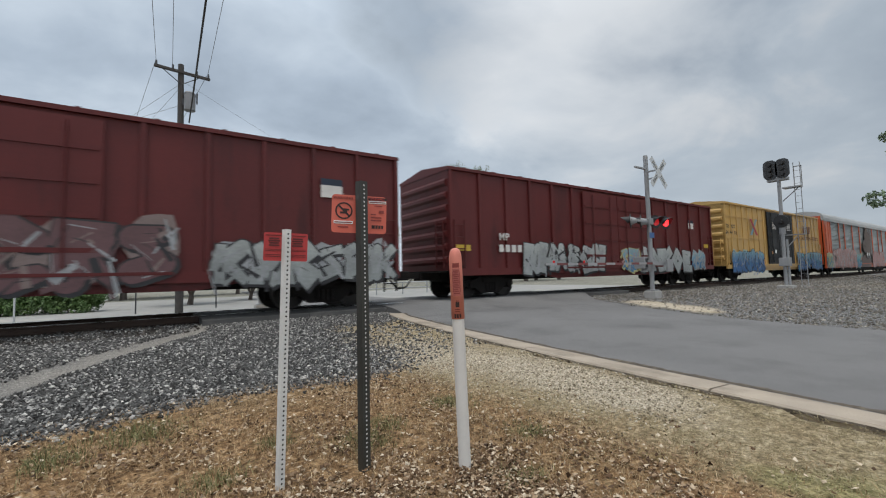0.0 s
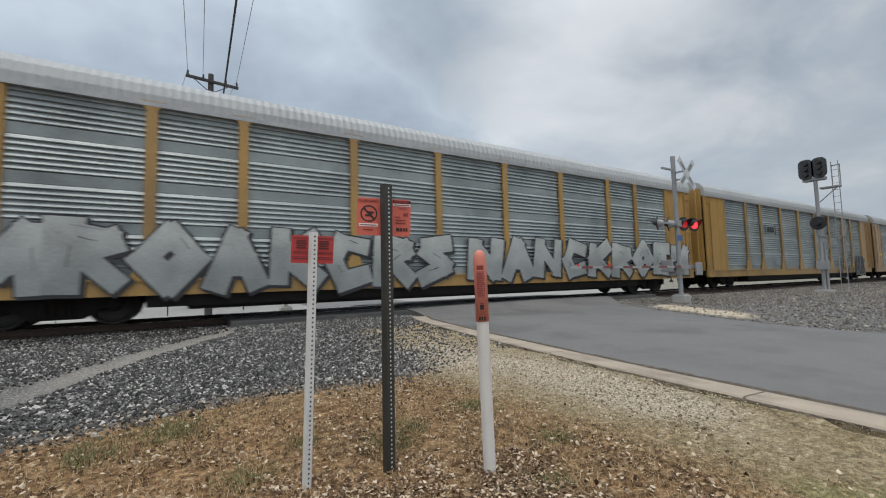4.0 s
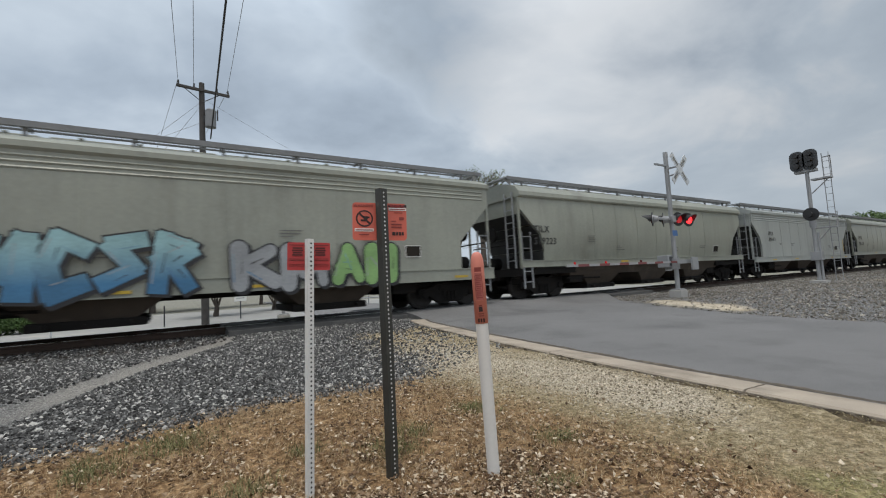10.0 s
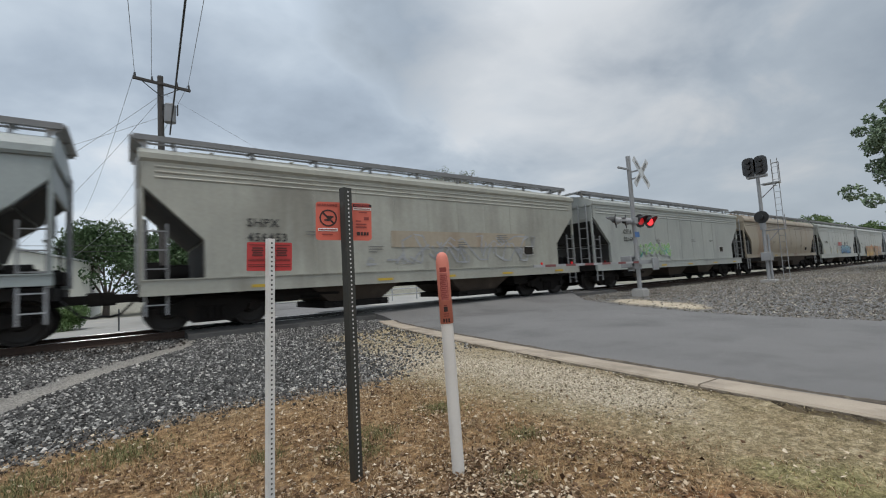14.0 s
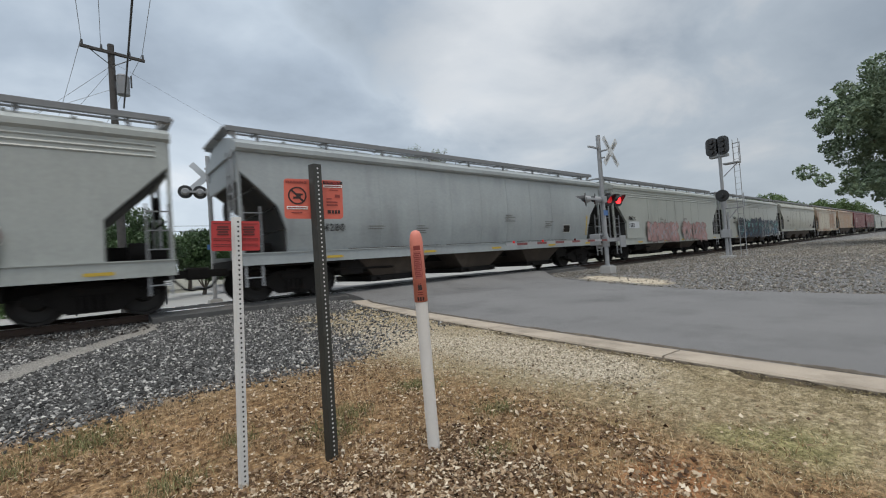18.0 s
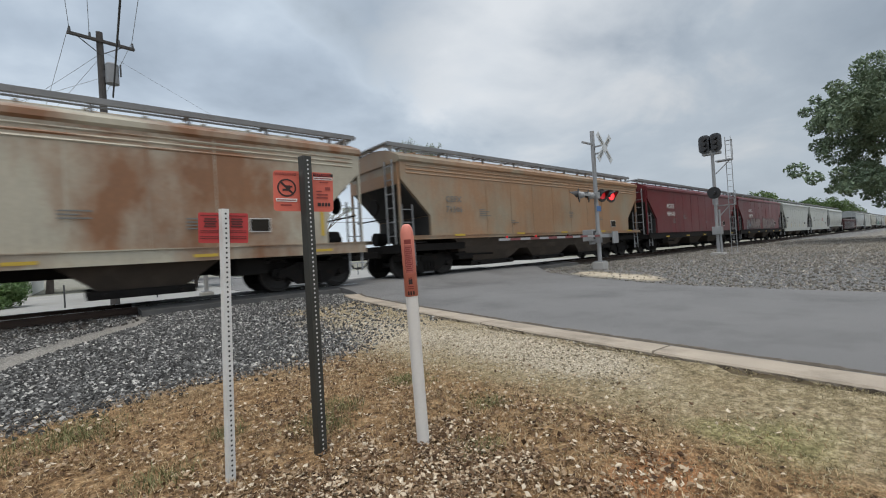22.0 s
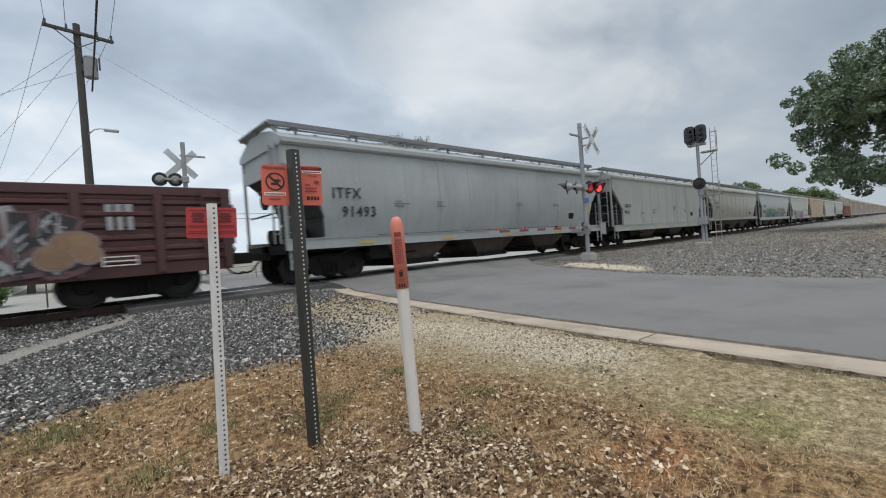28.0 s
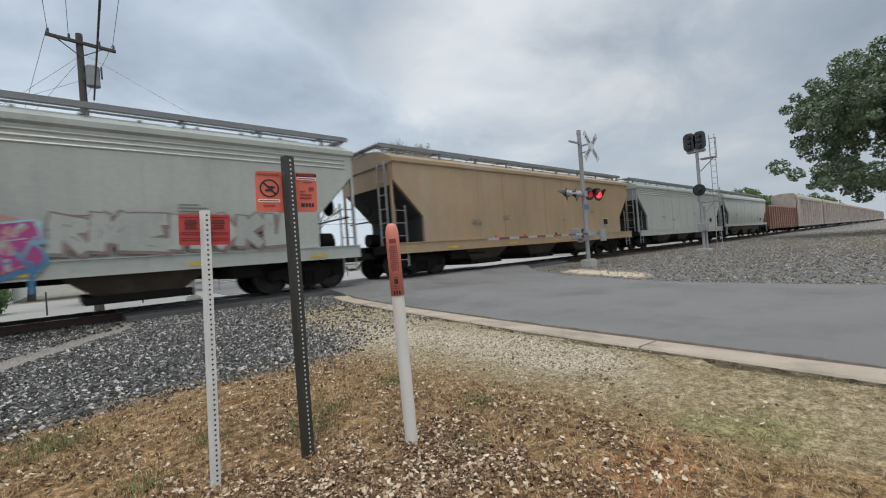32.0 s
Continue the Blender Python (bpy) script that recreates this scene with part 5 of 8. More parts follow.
def spray(name, c, top=None):
    """Spray paint, fading to a second tone towards the top of the piece."""
    m = material("spray_" + name, c, 0.6, 0, 0.35, 1.3, 18)
    if top:
        nt = m.node_tree
        grade = nt.nodes["Vector Math.001"]
        tc = nt.nodes.new("ShaderNodeTexCoord")
        sep = nt.nodes.new("ShaderNodeSeparateXYZ")
        mr = nt.nodes.new("ShaderNodeMapRange")
        mr.inputs["From Min"].default_value, mr.inputs["From Max"].default_value = 1.15, 1.95
        mix = nt.nodes.new("ShaderNodeMix")
        mix.data_type = "RGBA"
        mix.inputs["A"].default_value, mix.inputs["B"].default_value = (*c, 1), (*top, 1)
        nt.links.new(tc.outputs["Object"], sep.inputs[0])
        nt.links.new(sep.outputs["Z"], mr.inputs["Value"])
        nt.links.new(mr.outputs[0], mix.inputs["Factor"])
        nt.links.new(mix.outputs["Result"], grade.inputs[0])
    return m


S_WHITE, S_BLACK, S_BLUE = spray("white", (0.26, 0.28, 0.275), (0.40, 0.42, 0.405)), spray("black", (0.025, 0.025, 0.028)), spray("blue", (0.04, 0.12, 0.28), (0.20, 0.34, 0.40))
S_SKY, S_PINK, S_TEAL = spray("sky", (0.05, 0.16, 0.29), (0.27, 0.44, 0.46)), spray("pink", (0.36, 0.21, 0.20)), spray("teal", (0.03, 0.19, 0.21), (0.10, 0.34, 0.29))
S_GREEN, S_ORANGE, S_YELLOW = spray("green", (0.22, 0.38, 0.14)), spray("orange", (0.41, 0.26, 0.10), (0.44, 0.21, 0.09)), spray("yellow", (0.40, 0.36, 0.16))
S_MAGENTA, S_GREY, S_BROWN = spray("magenta", (0.30, 0.04, 0.17)), spray("grey", (0.30, 0.31, 0.32)), spray("brown", (0.20, 0.15, 0.14))
S_PURPLE = spray("purple", (0.15, 0.06, 0.13), (0.24, 0.13, 0.21))
S_RED, S_NAVY = spray("red", (0.38, 0.05, 0.06)), spray("navy", (0.013, 0.023, 0.045))
S_TAN = spray("tan", (0.23, 0.145, 0.085))
S_MAUVE = spray("mauve", (0.12, 0.062, 0.066))

DOOR_BLACK = material("black_door_paint", (0.011, 0.012, 0.014), 0.5, 0, 0.25, 1, 30, 0, spec=0.25)
FADED_RED = material("faded_red_lettering", (0.14, 0.055, 0.03), 0.7, 0, 0.3, 3, 30)
WAGONS = []      # the wagon and the place of its middle along the train at the clip's start


def place(pair, c0, c1):
    WAGONS.append((pair[0], (c0 + c1) / 2))
    return pair


def shield(w, x, z, size, mat1=None, mat2=None):
    """A plain two-tone badge."""
    spots([(x - size * 0.5, x + size * 0.5, z - size * 0.35, z + size * 0.2, -1.60)], "badge", mat1 or TEXT_WHITE, w)
    spots([(x - size * 0.5, x + size * 0.5, z + size * 0.2, z + size * 0.5, -1.60)], "badge", mat2 or S_NAVY, w)


FIGURE_GREY = material("spray_grey_brown", (0.185, 0.15, 0.138), 0.65, 0, 0.2, 0.8, 20)
FIGURE_DARK = material("spray_dark_brown", (0.055, 0.045, 0.042), 0.65, 0, 0.3, 1.2, 20)


def ribbed(m):
    """The pressed ridges of the panel below show through the paint."""
    nt = m.node_tree
    wave, tc, bump = nt.nodes.new("ShaderNodeTexWave"), nt.nodes.new("ShaderNodeTexCoord"), nt.nodes.new("ShaderNodeBump")
    wave.bands_direction, wave.wave_profile = "Z", "SAW"
    wave.inputs["Scale"].default_value = 2.6
    bump.inputs["Strength"].default_value, bump.inputs["Distance"].default_value = 0.8, 0.06
    nt.links.new(tc.outputs["Object"], wave.inputs["Vector"])
    nt.links.new(wave.outputs["Fac"], bump.inputs["Height"])
    nt.links.new(bump.outputs[0], nt.nodes["Principled BSDF"].inputs["Normal"])


ribbed(FIGURE_GREY)


def painted_patches(w):
    """Large rounded grey-brown patches with dark outlines and two white squares, sprayed over panels and sill."""
    def shape(points, y, mat, grow=0.0):
        cx, cz = sum(p[0] for p in points) / len(points), sum(p[1] for p in points) / len(points)
        pts = []
        for x, z in points:
            d = math.hypot(x - cx, z - cz)
            pts.append((x + (x - cx) / d * grow, z + (z - cz) / d * grow))
        part("painted_patch", prism(bmesh.new(), pts, "y", y, y + 0.004), mat, w)

    def oval(cx, cz, rx, rz, n=22):
        return [(cx + rx * math.cos(6.2832 * k / n), cz + rz * math.sin(6.2832 * k / n)) for k in range(n)]
    y = -1.592
    for k, pts in enumerate(([(-1.5, 0.62), (-1.35, 1.3), (-0.9, 1.62), (-0.2, 1.85), (0.6, 1.9), (2.3, 1.7), (2.5, 0.62)],
                             [(0.45, 3.1), (0.42, 4.2), (0.52, 4.5), (0.75, 4.3), (0.95, 4.05), (1.2, 3.3)],
                             [(2.1, 3.3), (2.3, 4.3), (2.55, 4.66), (2.85, 4.4), (3.02, 3.6), (2.9, 3.0)],
                             [(0.7, 3.3), (0.8, 4.3), (1.0, 4.66), (1.5, 4.72), (1.9, 4.4), (2.25, 3.7), (2.9, 3.1), (2.95, 2.4), (2.6, 1.8), (1.7, 1.55), (0.7, 1.7), (0.25, 2.2), (0.3, 2.8)],
                             oval(0.15, 2.78, 0.72, 0.62))):
        shape(pts, y - 0.009 * k, FIGURE_DARK, 0.05)
        shape(pts, y - 0.009 * k - 0.0045, FIGURE_GREY)
    y -= 0.06
    shape([(0.3, 1.65), (0.42, 2.15), (2.05, 2.1), (1.9, 1.6), (1.1, 1.45)], y, FIGURE_DARK)
    for cx, cz in ((-0.12, 2.82), (0.22, 2.8)):
        shape(oval(cx, cz, 0.07, 0.17, 12), y, FIGURE_DARK)
    for x in (0.68, 1.35):
        spots([(x, x + 0.33, 1.8, 2.12, y - 0.006)], "white_square", WHITE, w)


RED_BOX_LABEL = "dark red boxcar with white spray paint along its side"


def train():
    w, h = place(boxcar(20.6, 4.62, BOX_RED, None, RED_BOX_LABEL), -13.45, 7.15)
    graffiti(w, 4.4, 9.2, 0.72, 1.75, S_WHITE, S_BLACK, 3, -1.67, S_GREY)
    graffiti(w, 0.6, 3.7, 0.75, 2.1, S_MAUVE, S_BLACK, 4, -1.67, S_BROWN, 3)
    shield(w, 7.3, 3.22, 0.6)
    w, h = place(boxcar(20.5, 4.62, BOX_RED, None, RED_BOX_LABEL), 7.15, 27.65)
    graffiti(w, -6.0, -1.2, 0.85, 1.95, S_WHITE, S_BLACK, 6, -1.67, S_GREY)
    graffiti(w, 1.55, 6.6, 0.74, 1.92, S_WHITE, S_BLACK, 7, -1.67, S_GREY, 5, True)
    graffiti(w, 6.7, 8.1, 0.85, 1.8, S_SKY, S_WHITE, 71, -1.67, S_GREY, 2)
    graffiti(w, 0.1, 1.5, 0.85, 1.8, S_SKY, S_YELLOW, 72, -1.69, S_PINK, 3)
    letters("reporting_mark", "MP", 0.36, TEXT_WHITE, w, pose(-7.2, -1.635, 2.02) @ FACE)
    spots([(-7.2 + 0.3 * i, -7.0 + 0.3 * i, 1.6, 1.86, -1.635) for i in range(6)], "fleet_number", TEXT_WHITE, w)
    spots([(-9.1, -8.5, 1.62, 1.82, -1.635)], "yellow_plate", YELLOW_MARK, w)
    spots([(8.2, 8.8, 2.0, 2.2, -1.635)], "yellow_plate", YELLOW_MARK, w)
    shield(w, 6.9, 3.2, 0.55)
    # yellow boxcar with black plug doors
    w, h = place(boxcar(20.0, 5.10, TBOX_YELLOW, DOOR_BLACK, "yellow boxcar with two black plug doors and blue spray paint", door_w=5.0, ribs=22), 27.65, 47.64)
    for z in (2.72, 4.05):
        for s in (-1, 1):
            part("side_rib", boxes((s * 2.9 if s > 0 else -h, h if s > 0 else -2.9, -1.585, -1.552, z - 0.035, z + 0.035)), TBOX_YELLOW, w)
    letters("reporting_mark", "TB   OX", 0.33, TEXT_DARK, w, pose(-9.05, -1.64, 3.28) @ FACE)
    letters("fleet_number", "64  44  84", 0.33, TEXT_DARK, w, pose(-9.1, -1.64, 2.9) @ FACE)
    bm = bmesh.new()
    prism(bm, [(-5.5, 2.95), (-5.2, 2.95), (-4.3, 4.0), (-4.6, 4.0)], "y", -1.664, -1.658)
    part("badge", bm, S_BLUE, w)
    bm = bmesh.new()
    prism(bm, [(-4.3, 2.95), (-4.6, 2.95), (-5.5, 4.0), (-5.2, 4.0)], "y", -1.670, -1.665)
    part("badge", bm, S_RED, w)
    graffiti(w, -8.5, -3.6, 0.62, 1.85, S_BLUE, S_NAVY, 9, -1.68, S_SKY)
    graffiti(w, 3.0, 9.0, 0.62, 1.9, S_BLUE, S_NAVY, 10, -1.68, S_TEAL)
    for x in (4.8, 5.42, 6.04):
        part("badge", prism(bmesh.new(), [(x, 3.42), (x + 0.36, 3.42), (x + 0.5, 4.0), (x + 0.02, 4.0)], "y", -1.664, -1.658), FADED_RED, w)
    letters("slogan_lettering", "RAILCAR POOLING EXPERTS", 0.36, FADED_RED, w, pose(3.3, -1.66, 2.93) @ FACE)
    spots([(x, x + 0.7, z, z + 0.05, -1.70) for x in (-1.8, 1.1) for z in (3.5, 3.6, 3.7, 3.8, 3.9)], "stencilled_data", TEXT_WHITE, w)
    spots([(-1.5, -1.2, 1.8, 2.05, -1.70), (1.0, 1.3, 1.8, 2.05, -1.70)], "placard", WHITE, w)
    spots([(-2.1, -1.8, 1.75, 1.95, -1.70), (0.5, 0.8, 1.75, 1.95, -1.70)], "placard", S_ORANGE, w)
    # autoracks
    w, h = place(autorack(28.2, RACK_ORANGE, RACK_ROOF, "autorack wagon of ribbed galvanised panels between orange posts"), 47.64, 75.86)
    graffiti(w, -11.4, -3.2, 0.68, 2.3, S_PINK, S_BROWN, 12, -1.60, S_WHITE)
    painted_patches(w)
    graffiti(w, 3.3, 9.0, 0.65, 2.25, S_PINK, S_BROWN, 14, -1.60, S_GREY, 5, True)
    graffiti(w, -3.4, -1.5, 0.65, 1.95, S_SKY, S_TEAL, 73, -1.60, S_YELLOW, 3)
    graffiti(w, -13.3, -11.5, 0.7, 1.9, S_YELLOW, S_SKY, 15, -1.60, S_TEAL, 3)
    w, h = place(autorack(27.8, RACK_YELLOW, RACK_ROOF, "autorack wagon of ribbed galvanised panels between yellow posts"), 75.86, 103.68)
    graffiti(w, -13.2, -0.9, 0.65, 2.2, S_WHITE, S_BLACK, 16, -1.60, None, 9, True)
    graffiti(w, -0.4, 12.6, 0.75, 2.2, S_WHITE, S_BLACK, 17, -1.60, None, 9, True)
    w, h = place(autorack(27.8, RACK_YELLOW, RACK_ROOF, "autorack wagon of ribbed galvanised panels between yellow posts"), 103.68, 131.49)
    spots([(-6.35, -6.28, 3.05, 3.65, -1.54), (-4.98, -4.9, 3.05, 3.65, -1.54), (-6.05, -5.75, 3.25, 3.52, -1.54), (-5.7, -5.45, 3.25, 3.52, -1.54), (-5.4, -5.15, 3.25, 3.52, -1.54)], "badge", TEXT_DARK, w)
    scrawl(w, 5.0, 8.6, 0.6, 1.95, S_BLACK, 18, -1.60, 0.05)
    graffiti(w, 9.1, 11.3, 0.5, 1.98, S_BLACK, S_WHITE, 19, -1.60, None, 3, True)
    w, h = place(autorack(28.2, RACK_FADED, RACK_ROOF, "autorack wagon of ribbed galvanised panels with faded yellow ends", posts=RACK_STEEL), 131.49, 159.75)
    graffiti(w, -4.1, 0.0, 0.62, 1.9, S_PURPLE, S_BLACK, 20, -1.60, S_PINK, 5, True)
    graffiti(w, 1.05, 6.5, 0.85, 2.02, S_YELLOW, S_BLACK, 21, -1.60, S_BROWN, 7)
    spots([(-6.4, -6.3, 3.1, 3.65, -1.54), (-4.8, -4.7, 3.1, 3.65, -1.54), (-6.05, -5.75, 3.25, 3.55, -1.54), (-5.6, -5.3, 3.25, 3.55, -1.54), (-5.2, -4.95, 3.25, 3.55, -1.54)], "badge", TEXT_DARK, w)
    spots([(-12.6, -11.7, 2.0, 2.2, -1.60)], "yellow_plate", YELLOW_MARK, w)

    marks = {159: (-6.5, 2.56), 197: (-4.75, 2.3), 214: (-7.75, 2.42), 232: (-6.2, 2.58), 250: (-6.9, 2.45), 287: (-5.4, 2.41), 303: (-5.85, 2.55), 339: (-5.4, 2.29), 356: (-6.3, 2.2),
             373: (-6.25, 2.15), 391: (-6.3, 2.17), 408: (-6.2, 2.35), 426: (-6.4, 2.56), 462: (-6.4, 2.56), 480: (-5.7, 2.76), 498: (-4.9, 2.8), 515: (-5.85, 2.3), 532: (-5.3, 2.39),
             586: (-7.2, 2.38), 604: (-6.4, 2.2), 621: (-6.3, 2.57), 639: (-6.95, 2.34), 658: (-5.6, 2.2)}

    def hop(c0, c1, mat, style, mark, number, label, ink=TEXT_DARK, sill=None, size=0.29, off=2.5, lines=True, scale=1.0, indent=0.0):
        w, h = place(hopper(c1 - c0, mat, style, sill, label, lines), c0, c1)
        tx, tz = marks.get(int(c0), (-h + off, 2.4))
        lettering(w, mark, number, tx, tz, size * scale, ink, indent)
        small_print(w, int(c0), h, TEXT_GREY)
        spots([(h - 3.24, h - 2.72, 1.59, 1.94, -1.618)], "data_plate", TEXT_WHITE, w)
        spots([(h - 3.215, h - 2.745, 1.615, 1.915, -1.623)], "data_plate", PLATE_DARK, w)
        if style == 2:
            spots([(h - 1.36, h - 1.27, 1.46, 2.37, -1.618)], "upright_reflector", YELLOW_MARK, w)
        if mark == "SMNX":
            for k in range(6):
                shared("reflector", "tall_reflector", lambda: boxes((0, 0.09, -0.004, 0, 0, 0.42)), YELLOW_MARK, w, pose(-6.0 + 2.4 * k, -1.605, 1.28))
        for x in () if mark == "SMNX" else (-h + 5.6,) if style == 1 else (-h + 2.2, -h + 5.6, 0.4, h - 4.5, h - 1.6):
            shared("reflector", "reflector", lambda: boxes((0, 0.5, -0.004, 0, 0, 0.07)), YELLOW_MARK, w, pose(x, -1.602 if w in BARRELS else -1.702, SILLS[style][0] + 0.08))
        return w, h

    w, h = hop(159.75, 177.53, CREAM, 3, "CEFX", "71547", "cream covered hopper wagon with faint rust", off=2.7)
    scrawl(w, -3.9, 0.8, 1.28, 1.7, S_BROWN, 22, -1.625, 0.06)
    graffiti(w, 6.07, 6.85, 1.71, 2.13, S_BLUE, S_PURPLE, 87, -1.63, None, 3, True)
    w, h = place(boxcar(19.86, 4.30, BOX_RED2, None, "dark red boxcar with large white and blue spray paint"), 177.53, 197.39)
    graffiti(w, -8.1, -3.0, 0.8, 2.55, S_WHITE, S_MAUVE, 83, -1.67, S_SKY, 7)
    graffiti(w, -3.2, -2.2, 1.2, 2.5, S_SKY, S_BLACK, 84, -1.68, S_TEAL, 2)
    graffiti(w, 1.0, 8.3, 0.65, 2.35, S_WHITE, S_BLACK, 86, -1.67, S_GREY, 9)
    spots([(-8.9, -8.1, 1.4, 2.6, -1.64)], "old_paint_patch", S_SKY, w)
    shield(w, 7.3, 3.05, 0.55)
    spots([(6.6, 7.2, 1.6, 1.9, -1.69)], "yellow_plate", YELLOW_MARK, w)
    w, h = hop(197.39, 214.58, GREY_GREEN, 0, "FMLX", "1083", "light grey covered hopper wagon with blue spray paint", off=3.7)
    graffiti(w, -5.2, -0.6, 0.86, 2.25, S_SKY, S_BLACK, 25, -1.72, S_BLUE, 5, True)
    graffiti(w, 0.0, 2.3, 0.86, 1.98, S_GREY, S_BLACK, 26, -1.72, S_SKY, 2, True)
    graffiti(w, 2.4, 4.3, 0.86, 1.95, S_GREEN, S_BLACK, 74, -1.72, S_SKY, 2, True)
    hop(214.58, 232.72, GREY_GREEN, 1, "TILX", "519223", "grey-green covered hopper wagon", lines=False, scale=1.2)
    hop(232.72, 250.74, GREY_LIGHT, 2, "ITFX", "700411", "light grey covered hopper wagon with a pressed eave", off=4.0)
    hop(250.74, 268.62, GREY_GREEN, 1, "ITFX", "701166", "grey-green covered hopper wagon", lines=False, scale=1.35)
    w, h = hop(268.62, 287.36, GREY_RUSTY, 1, "", "", "blue-grey covered hopper wagon blotched with rust", lines=False)
    scrawl(w, -4.7, 0.4, 1.45, 2.4, S_BLACK, 27)
    scrawl(w, 0.8, 5.0, 1.45, 2.2, S_BLACK, 57)
    w, h = hop(287.36, 303.81, GREY_WARM, 0, "SHPX", "456453", "off-white covered hopper wagon with an old paint patch", off=3.6)
    spots([(-1.4, 4.4, 1.9, 2.4, -1.618)], "old_paint_patch", BEIGE_RUSTY, w)
    scrawl(w, -2.0, 5.0, 1.4, 2.3, S_GREY, 28)
    w, h = hop(303.81, 321.6, GREY_LIGHT, 0, "CITX", "221637", "light grey covered hopper wagon with green spray paint")
    graffiti(w, -4.6, -1.4, 1.5, 2.1, S_GREEN, S_WHITE, 29, -1.63, S_TEAL)
    hop(321.6, 339.9, BEIGE_RUSTY, 1, "", "", "beige covered hopper wagon streaked with rust")
    w, h = hop(339.9, 356.45, WHITE_HOP, 0, "SMNX", "", "off-white covered hopper wagon with blue spray paint", off=3.4)
    graffiti(w, 0.4, 4.6, 1.27, 2.08, S_BLUE, S_NAVY, 30, -1.63, S_SKY, 6, True)
    for x, mark in ((2.2, "M"), (3.2, "T")):
        letters("graffiti_tag", mark, 0.46, S_BLACK, w, pose(x, -1.63, 2.16) @ FACE)
    scrawl(w, -1.6, 0.4, 1.5, 2.5, S_GREY, 31)
    spots([(-0.6, 0.9, 2.05 + 0.1 * k, 2.11 + 0.1 * k, -1.63) for k in range(4)], "notice", S_RED, w)
    w, h = hop(356.45, 373.6, GREY_LIGHT, 0, "FMLX", "1165", "light grey covered hopper wagon with orange spray paint", off=2.3)
    graffiti(w, -4.4, 0.1, 0.86, 2.0, S_ORANGE, S_BROWN, 32, -1.71, S_YELLOW)
    graffiti(w, 0.8, 5.0, 0.86, 2.0, S_ORANGE, S_BROWN, 33, -1.71, S_BLUE)
    hop(373.6, 391.83, GREY_COOL, 2, "", "4280", "cool grey covered hopper wagon", lines=False, off=3.5)
    w, h = hop(391.83, 408.67, WHITE_HOP, 0, "FMLX", "1202", "off-white covered hopper wagon with pink spray paint", off=2.6)
    spots([(-6.28, -5.1, 1.74, 2.1, -1.612)], "old_paint_patch", WHITE_DULL, w)
    graffiti(w, -4.4, -0.1, 0.95, 2.05, S_PINK, S_BROWN, 34, -1.71, None)
    graffiti(w, 0.6, 4.8, 0.95, 2.05, S_PINK, S_BROWN, 35, -1.71, None)
    w, h = hop(408.67, 426.5, WHITE_HOP, 0, "TGSX", "443410", "off-white covered hopper wagon with teal and navy spray paint", off=3.0)
    graffiti(w, -5.3, 1.3, 0.86, 2.38, S_NAVY, S_BLACK, 36, -1.71, S_SKY, 8)
    graffiti(w, 1.5, 7.2, 0.86, 2.3, S_NAVY, S_GREY, 37, -1.71, S_SKY, 8)
    hop(426.5, 445.38, GREY_WARM, 1, "ITFX", "700415", "light grey covered hopper wagon with dirty streaks", TEXT_GREY, off=4.2)
    hop(445.38, 462.67, RUST_HEAVY, 2, "", "", "covered hopper wagon heavily streaked with orange rust")
    hop(462.67, 480.7, TAN, 3, "CEFX", "71506", "tan covered hopper wagon fading to grey", TEXT_GREY, off=3.0)
    hop(480.7, 498.9, MAROON, 0, "AOKX", "484643", "maroon covered hopper wagon with white lettering", TEXT_WHITE, STEEL_DARK, lines=False, scale=1.35, off=4.2)
    w, h = hop(498.9, 515.98, MAROON, 0, "AOKX", "484779", "maroon covered hopper wagon with grey spray paint", TEXT_WHITE, STEEL_DARK, lines=False, scale=1.35, off=3.4)
    graffiti(w, -5.8, -4.6, 1.3, 2.05, S_BROWN, S_NAVY, 38, -1.63, S_SKY, 2)
    graffiti(w, -4.35, -1.05, 1.28, 2.2, S_BROWN, S_BLACK, 75, -1.63, S_GREY, 4, True)
    graffiti(w, -0.2, 4.6, 1.28, 2.2, S_BROWN, S_BLACK, 39, -1.63, S_GREY, 5, True)
    hop(515.98, 532.18, WHITE_HOP, 0, "SMNX", "535", "off-white covered hopper wagon", off=3.3)
    w, h = hop(532.18, 548.7, WHITE_HOP, 0, "SMNX", "1010", "off-white covered hopper wagon with a red notice", off=4.2)
    spots([(1.6, 2.8, 2.1 + 0.1 * k, 2.16 + 0.1 * k, -1.63) for k in range(4)], "notice", S_RED, w)
    w, h = hop(548.7, 565.7, GREY_LIGHT, 1, "", "", "light grey covered hopper wagon")
    scrawl(w, 0.0, 4.0, 1.5, 2.2, S_GREY, 40)
    w, h = place(gondola(20.7, 2.55, GON_BROWN, "dark brown steel gondola wagon covered in black and white spray paint"), 565.7, 586.43)
    graffiti(w, -9.0, -0.3, 0.75, 2.05, S_BLACK, S_BROWN, 41, -1.645, S_WHITE, 13, True)
    graffiti(w, 0.6, 6.9, 0.78, 2.0, S_BLACK, S_MAUVE, 42, -1.645, S_GREY, 9)
    for cx, cz, rx, rz in ((6.5, 1.1, 0.3, 0.22), (6.8, 1.36, 0.36, 0.2), (7.0, 1.12, 0.2, 0.15)):
        for k, (mat, grow) in enumerate(((S_BROWN, 0.05), (S_TAN, 0.0))):
            part("painted_patch", prism(bmesh.new(), [(cx + (rx + grow) * math.cos(0.3927 * i), cz + (rz + grow) * math.sin(0.3927 * i)) for i in range(16)], "y", -1.672 - 0.004 * k - 0.01 * cx + 0.06, -1.670 - 0.004 * k - 0.01 * cx + 0.06), mat, w)
